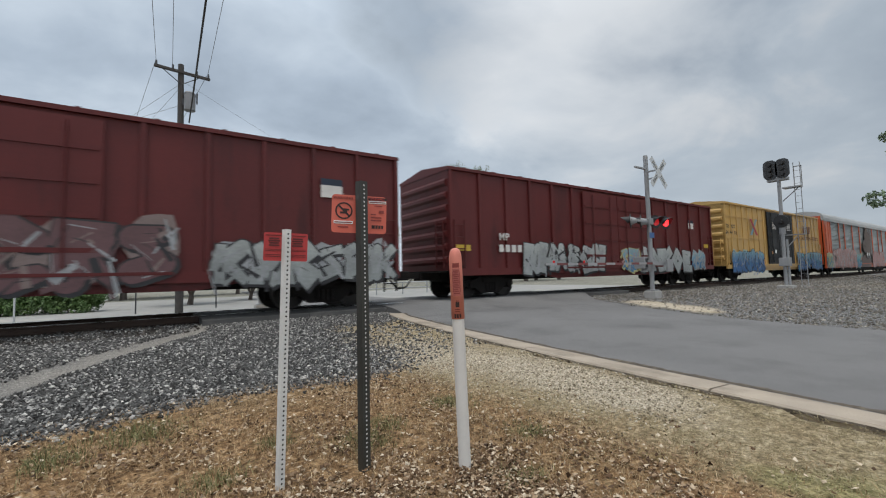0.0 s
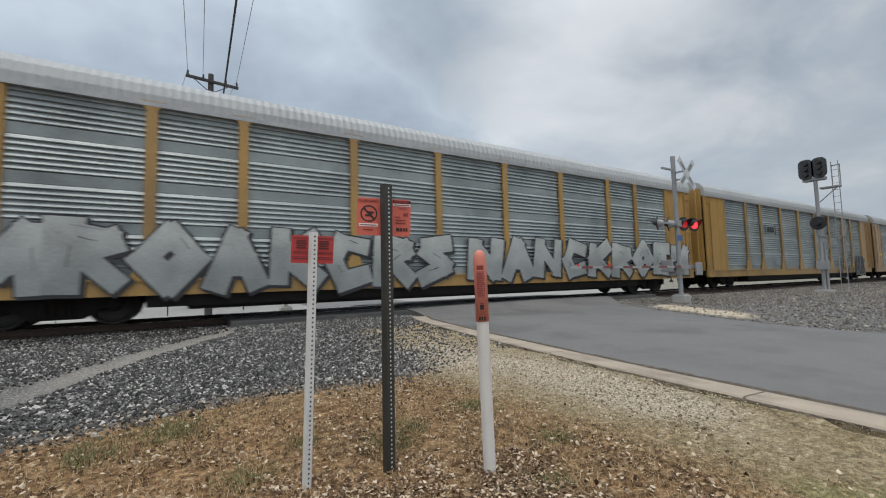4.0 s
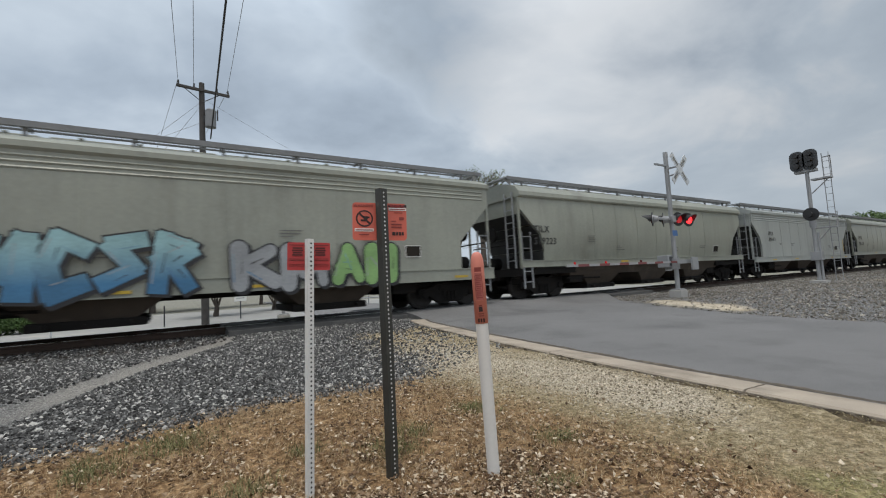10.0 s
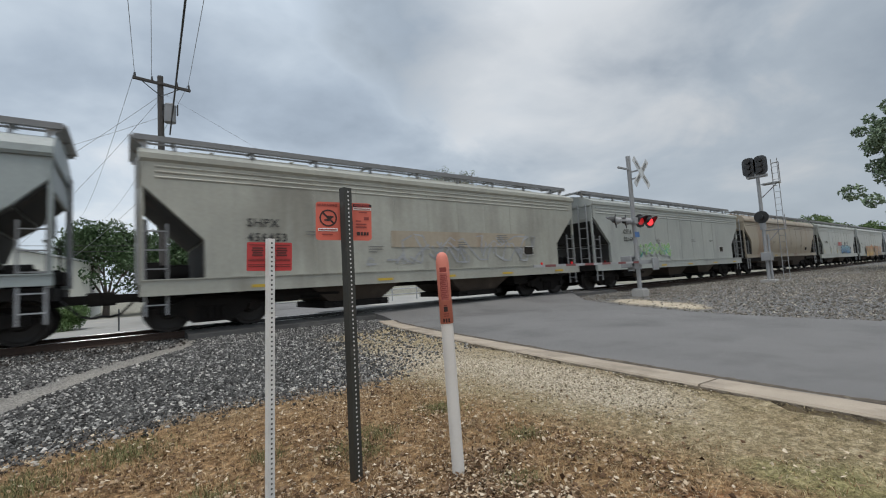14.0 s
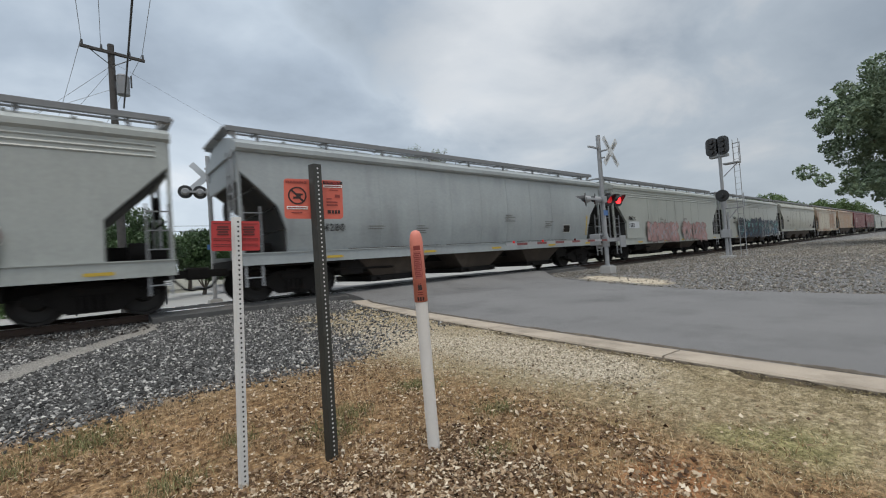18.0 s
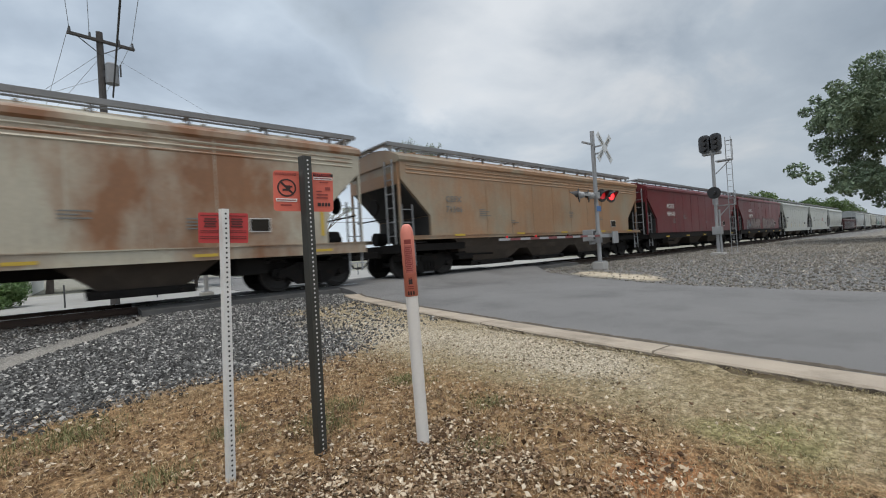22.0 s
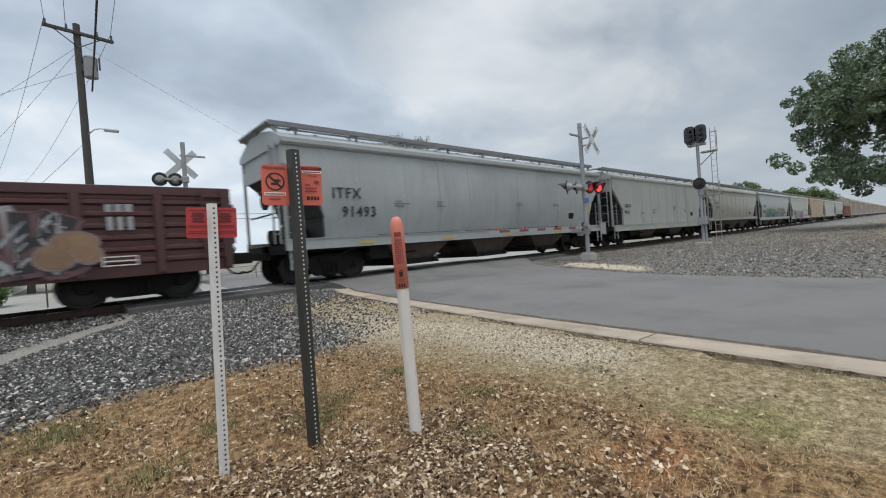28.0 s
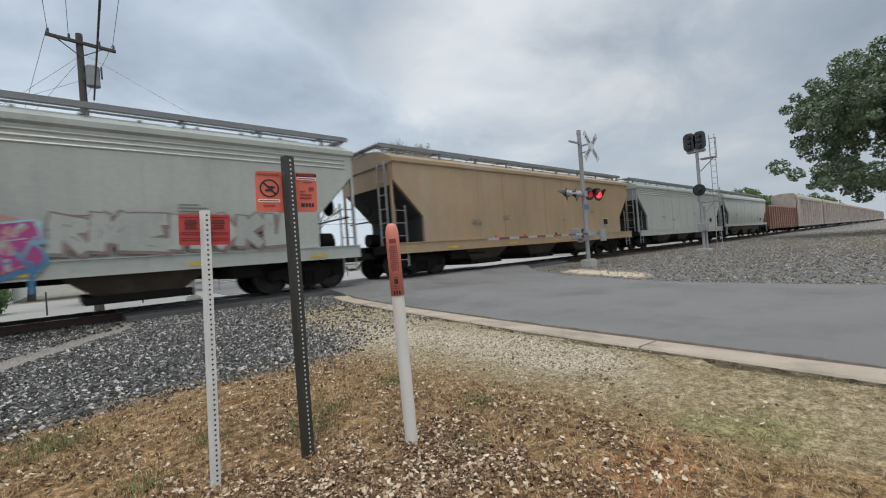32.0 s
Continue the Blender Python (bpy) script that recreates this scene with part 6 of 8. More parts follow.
    spots([(7.3, 7.42, 1.98, 2.14, -1.68), (7.46, 7.58, 1.98, 2.14, -1.68), (7.62, 7.76, 1.98, 2.14, -1.68)], "reporting_mark", S_GREY, w)
    spots([(7.32 + 0.17 * k, 7.42 + 0.17 * k, 1.6, 1.88, -1.68) for k in range(3)], "fleet_number", S_GREY, w)
    spots([(7.2, 7.8, z, z + 0.025, -1.68) for z in (0.86, 0.95, 1.04)] + [(7.2, 7.225, 0.86, 1.06, -1.68), (7.775, 7.8, 0.86, 1.06, -1.68)], "data_plate", TEXT_WHITE, w)
    hop(586.43, 604.98, GREY_COOL, 2, "ITFX", "91493", "cool grey covered hopper wagon with smooth sides", lines=False, scale=1.5, indent=0.3)
    hop(604.98, 621.9, GREY_LIGHT, 0, "CRDX", "4156", "light grey covered hopper wagon", lines=False, off=3.2)
    hop(621.9, 639.8, GREY_WARM, 1, "ITFX", "700026", "light grey covered hopper wagon with dirty streaks", TEXT_GREY, off=3.4)
    w, h = hop(639.8, 658.4, GREY_COOL, 2, "ITFX", "91333", "cool grey covered hopper wagon with green spray paint", lines=False, scale=1.65)
    graffiti(w, -5.3, -0.3, 0.95, 2.2, S_TEAL, S_BLACK, 43, -1.63, S_GREEN, 6)
    graffiti(w, 0.3, 5.1, 1.0, 2.25, S_GREY, S_BLACK, 44, -1.63, S_GREY, 4, True)
    w, h = hop(658.4, 675.45, WHITE_HOP, 0, "", "515", "off-white covered hopper wagon with bright mixed spray paint", off=3.2)
    graffiti(w, -5.5, -2.0, 0.85, 2.05, S_GREY, S_BROWN, 47, -1.71, S_GREY)
    graffiti(w, -1.9, 0.95, 0.85, 2.0, S_MAGENTA, S_SKY, 45, -1.71, S_PINK)
    graffiti(w, 1.0, 5.7, 1.3, 2.1, WHITE_HOP, S_BROWN, 113, -1.71, WHITE_HOP, 7, True)
    hop(675.45, 693.8, BROWN_TAN, 0, "", "", "tan covered hopper wagon with brown weathering", lines=False)
    hop(693.8, 711.9, WHITE_HOP, 0, "", "", "off-white covered hopper wagon")
    hop(711.9, 729.6, WHITE_HOP, 1, "", "", "off-white covered hopper wagon")
    place(gondola(19.8, 3.45, BROWN_CAR, "high-sided rusty brown gondola wagon"), 729.6, 749.4)
    for i in range(11):
        c = 749.4 + 28.6 * i
        place(autorack(28.6, RACK_TAN, RACK_ROOF_TAN, "tan weathered autorack wagon far down the train", RACK_TAN), c, c + 28.6)

    for w in BARRELS:
        hug_side(w)


train()


def gone(t):
    """How far the train has rolled after t seconds."""
    return 20.313 * t + 0.01755 * t * t


def motions():
    for wagon, middle in WAGONS:
        walk(wagon, [(t, pose(middle - gone(t), TRACK_Y, RAIL_Z)) for t in range(0, 33, 2)])
    for side, sets in WHEELSETS.items():
        walk(sets[0], [(i / 30, pose(side * 0.89, 0, 0.457, 0, -math.degrees(gone(i / 30) / 0.457), 0)) for i in range(961)])
        keys = sets[0].animation_data
        for ob in sets[1:]:
            ob.rotation_mode = "QUATERNION"
            ob.animation_data_create()
            ob.animation_data.action = keys.action
            ob.animation_data.action_slot = keys.action_slot


# ---- marker posts and signs beside the lane ----
SIGN_ORANGE = material("orange_sign_face", (0.60, 0.125, 0.082), 0.45, 0, 0.07, 3, 60)
SIGN_RED = material("red_sign_face", (0.42, 0.035, 0.035), 0.5, 0, 0.08, 3, 60)
POST_GREEN = material("dark_green_post_paint", (0.042, 0.043, 0.038), 0.5, 0.2, 0.25, 5, 60, 0.1, (0.09, 0.09, 0.08), 0.2, 8)
POST_GALV = material("galvanised_post", (0.70, 0.70, 0.68), 0.55, 0.15, 0.12, 6, 60, 0.05)
MARK_WHITE = material("white_plastic_tube", (0.66, 0.635, 0.595), 0.8, 0, 0.06, 4, 60, 0, (0.55, 0.52, 0.46), 0.12, 4)
MARK_ORANGE = material("orange_plastic", (0.62, 0.21, 0.155), 0.6, 0, 0.07, 4, 60)
HOLE = material("shadowed_hole", (0.01, 0.01, 0.01), 0.9)


def tube_post(name, x, y, h, w, mat, hole_mat, label, lean=(0, 0), turn=0):
    """Square perforated steel post: a hollow tube with a row of holes at an inch each."""
    top = empty(name, pose(x, y, -0.02, lean[0], lean[1], turn))
    tagged(top, label, "sign post")
    bm = bmesh.new()
    a = w / 2
    outer = [(-a, -a), (a, -a), (a, a), (-a, a)]
    inner = [(p * 0.86, q * 0.86) for p, q in outer]
    for ring, flip in ((outer, False), (inner, True)):
        v0 = [bm.verts.new((p, q, 0)) for p, q in ring]
        v1 = [bm.verts.new((p, q, h)) for p, q in ring]
        for i in range(4):
            j = (i + 1) % 4
            f = (v0[i], v0[j], v1[j], v1[i])
            bm.faces.new(f[::-1] if flip else f)
        if not flip:
            o1 = v1
        else:
            for i in range(4):
                j = (i + 1) % 4
                bm.faces.new((o1[i], o1[j], v1[j], v1[i]))
    part("tube", bm, mat, top)
    n = int(h / 0.0254) - 1
    for face in range(2):
        bm = bmesh.new()
        for i in range(n):
            z = 0.02 + 0.0254 * (i + 0.5)
            vs = []
            for k in range(8):
                an = 2 * math.pi * k / 8
                u, v = 0.0056 * math.cos(an), 0.0056 * math.sin(an)
                vs.append(bm.verts.new((u, -a - 0.0006, z + v) if face == 0 else (a + 0.0006, u, z + v)))
            bm.faces.new(vs)
        part("perforation", bm, hole_mat, top, "row of punched holes")
    return top


def plate(bm, w, h, t, r=0.02):
    pts = []
    for cx, cz, a0 in ((w / 2 - r, h / 2 - r, 0), (-w / 2 + r, h / 2 - r, 90), (-w / 2 + r, -h / 2 + r, 180), (w / 2 - r, -h / 2 + r, 270)):
        for k in range(5):
            a = radians(a0 + 22.5 * k)
            pts.append((cx + r * math.cos(a), cz + r * math.sin(a)))
    return prism(bm, pts, "y", -t / 2, t / 2)


def bar_rows(rows, y):
    bm = bmesh.new()
    for x0, x1, z0, z1 in rows:
        box(bm, x0, x1, y - 0.001, y, z0, z1)
    return bm


CAP_RED = material("dull_red_print", (0.37, 0.105, 0.085), 0.5, 0, 0.1)
INK_DEEP = material("dark_sign_ink", (0.10, 0.016, 0.015), 0.6, 0, 0.1)
INK = material("sign_ink", (0.22, 0.035, 0.028), 0.6, 0, 0.1)
INK_BLACK = material("sign_black_ink", (0.03, 0.012, 0.01), 0.6, 0, 0.1)


def posts():
    dark = tube_post("sign_post", 1.076, 2.389, 1.735, 0.052, POST_GREEN, POST_GALV, "dark green perforated square steel sign post in dry leaves", (0.1, 0.1), 12)
    sign = empty("warning_sign", pose(1.083, 2.428, 1.519, 0, 1.7, -15.4))
    tagged(sign, "orange buried cable warning sign on a dark post", "sign")
    part("sign_plate", plate(bmesh.new(), 0.335, 0.233, 0.003), SIGN_ORANGE, sign)
    y = -0.0035
    letters("warning_word", "WARNING", 0.0225, INK, sign, pose(-0.160, y, 0.090) @ FACE)
    bm = bmesh.new()
    n = 32
    ring = []
    for k in range(n):
        a = 2 * math.pi * k / n
        ring.append([bm.verts.new((-0.095 + r * math.cos(a), y, 0.018 + r * math.sin(a))) for r in (0.043, 0.052)])
    for k in range(n):
        p, q = ring[k], ring[(k + 1) % n]
        bm.faces.new((p[0], q[0], q[1], p[1]))
    for dx in (0.005,):
        bm.faces.new([bm.verts.new((-0.095 + u, y - 0.0005, 0.018 + v)) for u, v in ((-0.036, 0.028), (-0.028, 0.036), (0.036, -0.028), (0.028, -0.036))])
    part("no_digging_symbol", bm, INK_BLACK, sign)
    part("digger_shape", bar_rows([(-0.118, -0.082, 0.0, 0.012), (-0.10, -0.075, 0.012, 0.032), (-0.078, -0.064, 0.02, 0.03)], y + 0.0008), INK_BLACK, sign)
    for band in ((-0.155, -0.04, -0.062, -0.044), (0.055, 0.165, 0.072, 0.088)):
        part("white_band", bar_rows([band], y), WHITE, sign)
    part("small_writing", bar_rows([(-0.15, -0.045, -0.056, -0.050), (-0.13, -0.07, -0.085, -0.078), (0.06, 0.16, 0.077, 0.083), (0.09, 0.14, 0.055, 0.060),
                                   (0.07, 0.10, 0.0, 0.007), (0.07, 0.135, -0.02, -0.012), (0.07, 0.135, -0.038, -0.030), (0.12, 0.15, 0.012, 0.03)], y - 0.0012), INK, sign)
    part("black_header", bar_rows([(0.052, 0.168, 0.092, 0.109)], y), INK_BLACK, sign)
    letters("warning_word", "WARNING", 0.0175, SIGN_RED, sign, pose(0.060, y - 0.0012, 0.0945) @ FACE)
    part("maker_mark", bar_rows([(0.075, 0.095, -0.085, -0.064), (0.099, 0.113, -0.085, -0.064), (0.117, 0.131, -0.085, -0.064), (0.135, 0.148, -0.085, -0.064)], y), INK_BLACK, sign)
    for z in (0.07, -0.07):
        bm = rod(bmesh.new(), (0.0, -0.006, z), (0.0, 0.012, z), 0.007, 8)
        part("bolt", bm, GALV, sign)
    white = tube_post("sign_post", 0.614, 2.457, 1.43, 0.036, POST_GALV, HOLE, "galvanised perforated square steel sign post in dry leaves", (0.65, 1.42), 14)
    low = empty("warning_sign", pose(0.651, 2.464, 1.312, 0, 2.2, -14.7))
    tagged(low, "dark red warning sign seen from its back on a galvanised post", "sign")
    part("sign_plate", plate(bmesh.new(), 0.232, 0.158, 0.003, 0.008), SIGN_RED, low)
    for side in (-1, 1):
        rows = [(side * 0.062 - 0.045, side * 0.062 + 0.045, 0.062, 0.066)]
        rows += [(side * 0.062 - w, side * 0.062 + w, z, z + 0.009) for w, z in ((0.026, 0.042), (0.030, 0.029), (0.024, 0.016), (0.028, 0.003))]
        rows += [(side * 0.062 - 0.045, side * 0.062 + 0.045, z, z + 0.003) for z in (-0.016, -0.024, -0.046, -0.056)]
        part("small_writing", bar_rows(rows, y), INK_DEEP, low)
    # round marker post with a domed orange top
    m = empty("marker_post", pose(1.56, 2.05, -0.02, 0, -1.4, 0))
    tagged(m, "white plastic cable marker post with a domed orange top", "marker post")
    bm = bmesh.new()
    rod(bm, (0, 0, 0), (0, 0, 0.892), 0.036, 24)
    part("tube", bm, MARK_WHITE, m)
    bm = bmesh.new()
    rings = []
    for r, z in [(0.039, 0.892), (0.039, 1.235), (0.0378, 1.262), (0.033, 1.288), (0.024, 1.305), (0.011, 1.313)]:
        rings.append([bm.verts.new((r * math.cos(2 * math.pi * k / 24), r * math.sin(2 * math.pi * k / 24), z)) for k in range(24)])
    for p, q in zip(rings[:-1], rings[1:]):
        for k in range(24):
            f = bm.faces.new((p[k], p[(k + 1) % 24], q[(k + 1) % 24], q[k]))
            f.smooth = True
    bm.faces.new(rings[-1])
    bm.faces.new(rings[0][::-1])
    part("domed_cap", bm, MARK_ORANGE, m)

    def wrap(rows, mat, name, rad=0.0399):
        bm = bmesh.new()
        for a0, a1, z0, z1 in rows:
            k = 6
            lo = [bm.verts.new((rad * math.cos(radians(a0 + (a1 - a0) * i / k)), rad * math.sin(radians(a0 + (a1 - a0) * i / k)), z0)) for i in range(k + 1)]
            hi = [bm.verts.new((v.co.x, v.co.y, z1)) for v in lo]
            for i in range(k):
                bm.faces.new((lo[i], lo[i + 1], hi[i + 1], hi[i]))
        part(name, bm, mat, m)
    face = math.degrees(math.atan2(-2.05, -1.56))
    rows = [(face - 30, face + 30, 1.195, 1.222), (face - 34, face - 29, 1.05, 1.17), (face + 29, face + 34, 1.05, 1.17)]
    for i in range(13):
        rows.append((face - 26 + 6 * (i % 2), face + 25 - 5 * (i % 3), 1.04 + 0.011 * i, 1.0465 + 0.011 * i))
    rows += [(face - 14, face + 14, 0.995, 1.001), (face - 24, face + 24, 0.947, 0.951), (face - 22, face + 22, 0.935, 0.939)]
    wrap([(face - 33, face + 33, 1.03, 1.19)], CAP_RED, "printed_panel", 0.0394)
    wrap(rows[:3], INK, "panel_border")
    wrap(rows[3:-3], INK, "small_writing")
    wrap(rows[-3:], INK, "small_writing")
    wrap([(face - 16, face + 16, 0.962, 0.992)], INK_BLACK, "no_digging_symbol")
    wrap([(face - 30 + 22 * i, face - 16 + 22 * i, 0.900, 0.922) for i in range(3)], INK_BLACK, "maker_mark")


posts()

# ---- crossing signals ----
LIT = material("lit_red_lens", (0.95, 0.03, 0.035), 0.3, 0, 0.02, glow=2.2)
LIT_DIM = material("faintly_lit_red_lens", (0.45, 0.012, 0.015), 0.3, 0, 0.02, glow=0.5)
LENS = material("dark_red_lens", (0.10, 0.006, 0.008), 0.15)
ALU = material("aluminium_paint", (0.29, 0.295, 0.30), 0.6, 0.1, 0.14, 4, 50)


def disc_light(parent, x, y, z, turn, lit):
    """A crossing light: round black background, hooded lens and lamp house."""
    u = empty("crossing_light", pose(x, y, z, 0, 0, turn))
    u.parent = parent
    bm = rod(bmesh.new(), (0, 0.0, 0), (0, 0.02, 0), 0.255, 28)
    part("background", bm, BLACK, u)
    bm = rod(bmesh.new(), (0, -0.03, 0), (0, 0.0, 0), 0.15, 24)
    part("lens", bm, lit or LENS, u)
    bm = bmesh.new()
    n = 14
    for k in range(n):
        a0, a1 = radians(-20 + 220 * k / n), radians(-20 + 220 * (k + 1) / n)
        ln0, ln1 = 0.12 + 0.22 * max(0, math.sin(a0)), 0.12 + 0.22 * max(0, math.sin(a1))
        r = 0.165
        vs = [bm.verts.new(p) for p in ((r * math.cos(a0), 0, r * math.sin(a0)), (r * math.cos(a1), 0, r * math.sin(a1)),
                                        (r * math.cos(a1), -ln1, r * math.sin(a1)), (r * math.cos(a0), -ln0, r * math.sin(a0)))]
        bm.faces.new(vs)
    bmesh.ops.remove_doubles(bm, verts=bm.verts[:], dist=0.0005)
    bmesh.ops.solidify(bm, geom=bm.faces[:], thickness=0.006)
    part("hood", bm, BLACK, u)
    bm = rod(bmesh.new(), (0, 0.02, 0), (0, 0.20, 0), 0.15, 18, 0.09)
    part("lamp_house", bm, ALU, u)


def crossbuck(parent, z, turn, y):
    c = empty("crossbuck", pose(0, 0, z, 0, 0, turn))
    c.parent = parent
    for a in (45, -45):
        bm = boxes((-0.70, 0.70, y - 0.004, y + 0.004, -0.12, 0.12))
        bmesh.ops.rotate(bm, cent=(0, y, 0), matrix=Matrix.Rotation(radians(a), 3, "Y"), verts=bm.verts)
        if a > 0:
            bmesh.ops.translate(bm, vec=(0, -0.009, 0), verts=bm.verts)
        part("blade", bm, WHITE_DULL, c)
        bm = bmesh.new()
        for s in (-1, 1):
            for i in range(5):
                x = s * (0.20 + 0.075 * i)
                box(bm, x - 0.025, x + 0.025, y - 0.008, y - 0.006, -0.06, 0.06)
        bmesh.ops.rotate(bm, cent=(0, y, 0), matrix=Matrix.Rotation(radians(a), 3, "Y"), verts=bm.verts)
        if a > 0:
            bmesh.ops.translate(bm, vec=(0, -0.009, 0), verts=bm.verts)
        part("blade_lettering", bm, TEXT_GREY, c)


def crossing_mast(x, y, z0, name_label, turn, gate, lift=0.0, lamps=2.92):
    m = empty("crossing_signal", pose(x, y, z0, 0, 0, turn))
    tagged(m, name_label, "crossing signal", "crossing signals")
    part("foundation", boxes((-0.22, 0.22, -0.22, 0.22, -0.3, 0.36), bevel=0.03), CONCRETE_GREY, m)
    part("mast", rod(bmesh.new(), (0, 0, 0.3), (0, 0, 5.25 + lift), 0.078, 16), ALU, m)
    part("base_plate", boxes((-0.17, 0.17, -0.17, 0.17, 0.36, 0.40), bevel=0.01), ALU, m)
    part("mast_cap", rod(bmesh.new(), (0, 0, 5.22 + lift), (0, 0, 5.40 + lift), 0.085, 14, 0.08), ALU, m)
    part("cross_arm", boxes((-0.75, 0.12, -0.03, 0.03, 4.86 + lift, 4.92 + lift)), ALU, m)
    crossbuck(m, 4.66 + lift, 0, -0.46)
    part("crossbuck_bracket", boxes((-0.03, 0.03, -0.40, 0.0, 4.48 + lift, 4.53 + lift), (-0.03, 0.03, -0.40, 0.0, 4.75 + lift, 4.80 + lift)), ALU, m)
    part("light_arm", boxes((-1.15 if gate else -0.1, 1.1 if gate else 0.92, -0.04, 0.04, lamps - 0.04, lamps + 0.04), bevel=0.01), ALU, m)
    part("arm_clamp", boxes((-0.12, 0.12, -0.12, 0.12, lamps - 0.12, lamps + 0.12), bevel=0.02), ALU, m)
    for x in (0.28, 0.98) if gate else (0.3, 0.8):
        disc_light(m, x, -0.10, lamps, -14, gate and (LIT if x > 0.5 else LIT_DIM))
    for x in (-0.38, -1.05) if gate else ():
        disc_light(m, x, 0.10, lamps - 0.02, 205, False)
    part("number_plate", boxes((-0.16, 0.16, -0.09, -0.085, 2.3, 2.5)), material("blue_plate", (0.06, 0.14, 0.32), 0.5), m)
    if gate:
        part("gate_motor", boxes((-0.30, 0.40, 0.09, 0.50, 1.18, 1.62), bevel=0.03), ALU, m)
        part("motor_door", boxes((-0.22, 0.32, 0.075, 0.088, 1.24, 1.56), bevel=0.004), GREY_DARK, m)
        part("cable", path_rod(bmesh.new(), [(0.3, 0.12, 1.2), (0.34, 0.1, 0.9), (0.2, 0.1, 0.6), (0.12, 0.1, 0.38)], 0.02), BLACK, m)
        part("motor_bracket", boxes((-0.1, 0.1, -0.1, 0.3, 1.1, 1.5), bevel=0.01), ALU, m)
        for y0 in (-0.42, 0.56):
            part("counterweight", boxes((0.35, 0.75, y0, y0 + 0.06, 1.05, 1.5), bevel=0.01), ALU, m)
        arm = empty("gate_arm", pose(0, -0.2, 1.36))
        arm.parent = m
        n = 12
        ln = 5.75
        for i in range(n):
            a, b = -0.2 - ln * i / n, -0.2 - ln * (i + 1) / n
            part("stripe", boxes((b, a - 0.002, -0.018, 0.018, -0.035, 0.035)), material("gate_white", (0.33, 0.33, 0.335), 0.6) if i % 2 else material("gate_red", (0.19, 0.06, 0.06), 0.6), arm)
        for i, px in enumerate((-5.6, -4.2, -2.4)):
            part("gate_light", rod(bmesh.new(), (px, 0, 0.035), (px, 0, 0.10), 0.032, 10), LIT_DIM if i < 2 else LENS, arm)
        part("arm_root", boxes((-0.3, 0.6, -0.04, 0.04, -0.07, 0.07)), ALU, arm)
    return m


crossing_mast(15.32, 8.46, 0.02, "aluminium crossing signal with crossbuck, red lights and lowered striped gate", 0, True)
crossing_mast(3.9, 18.6, -0.22, "aluminium crossing signal with a crossbuck facing the far street", 180, False, 0.58, 4.55)


def rail_signal(x, y, z0):
    m = empty("railway_signal", pose(x, y, z0))
    tagged(m, "railway signal mast with black heads and a ladder", "railway signal")
    part("mast", rod(bmesh.new(), (0, 0, 0), (0, 0, 5.3), 0.075, 14), ALU, m)
    part("foundation", boxes((-0.3, 0.3, -0.3, 0.3, -0.3, 0.15), bevel=0.02), CONCRETE_GREY, m)
    for k, yy in enumerate((0.28, -0.20)):
        h = empty("signal_head", pose(-0.12, yy, 5.65, 0, 0, 0))
        h.parent = m
        bm = bmesh.new()
        plate(bm, 0.55, 0.92, 0.04, 0.22)
        bmesh.ops.rotate(bm, cent=(0, 0, 0), matrix=Matrix.Rotation(radians(90), 3, "Z"), verts=bm.verts)
        part("background", bm, GREY_DARK, h)
        part("housing", boxes((0.02, 0.3, -0.16, 0.16, -0.3, 0.3), bevel=0.03), GREY_DARK, h)
        for z in (0.25, 0.0, -0.25):
            part("hood", rod(bmesh.new(), (-0.22, 0, z), (0.0, 0, z), 0.11, 12), BLACK, h)
    part("head_bracket", boxes((-0.1, 0.25, -0.35, 0.45, 5.1, 5.25), bevel=0.02), ALU, m)
    low = empty("signal_head", pose(-0.1, 0, 3.15))
    low.parent = m
    part("background", rod(bmesh.new(), (-0.03, 0, 0), (0.02, 0, 0), 0.30, 20), BLACK, low)
    part("hood", rod(bmesh.new(), (-0.25, 0, 0), (-0.03, 0, 0), 0.11, 12), BLACK, low)
    bm = bmesh.new()
    for yy in (-0.5, -0.74):
        box(bm, 0.28, 0.31, yy - 0.012, yy + 0.012, 0.1, 5.9)
    for i in range(18):
        z = 0.4 + 0.3 * i
        box(bm, 0.29, 0.305, -0.74, -0.5, z - 0.008, z + 0.008)
    part("ladder", bm, ALU, m)
    part("platform", boxes((0.0, 0.42, -0.78, -0.1, 4.70, 4.76)), ALU, m)
    part("platform", boxes((0.05, 0.35, -0.8, -0.05, 2.48, 2.52)), ALU, m)
    part("hand_rail", boxes((0.38, 0.42, -0.775, -0.745, 4.75, 5.75), (0.38, 0.42, -0.495, -0.465, 4.75, 5.75), (0.38, 0.42, -0.775, -0.465, 5.70, 5.74)), ALU, m)
    part("hand_rail", boxes((0.32, 0.35, -0.80, -0.77, 2.5, 3.2)), ALU, m)
    part("platform_brace", rod(bmesh.new(), (0.1, -0.72, 4.7), (0.05, -0.08, 4.1), 0.025), ALU, m)
    part("platform_brace", rod(bmesh.new(), (0.1, -0.6, 2.5), (0.05, -0.1, 1.9), 0.02), ALU, m)
    part("relay_box", boxes((-0.18, 0.2, -0.22, 0.18, 1.05, 1.45), bevel=0.02), ALU, m)
    part("conduit", rod(bmesh.new(), (0.05, -0.13, 0.1), (0.05, -0.13, 2.3), 0.05, 10), ALU, m)
    part("mast_collar", rod(bmesh.new(), (0, 0, 2.55), (0, 0, 2.95), 0.13, 12), ALU, m)


rail_signal(24.6, 7.15, 0.12)

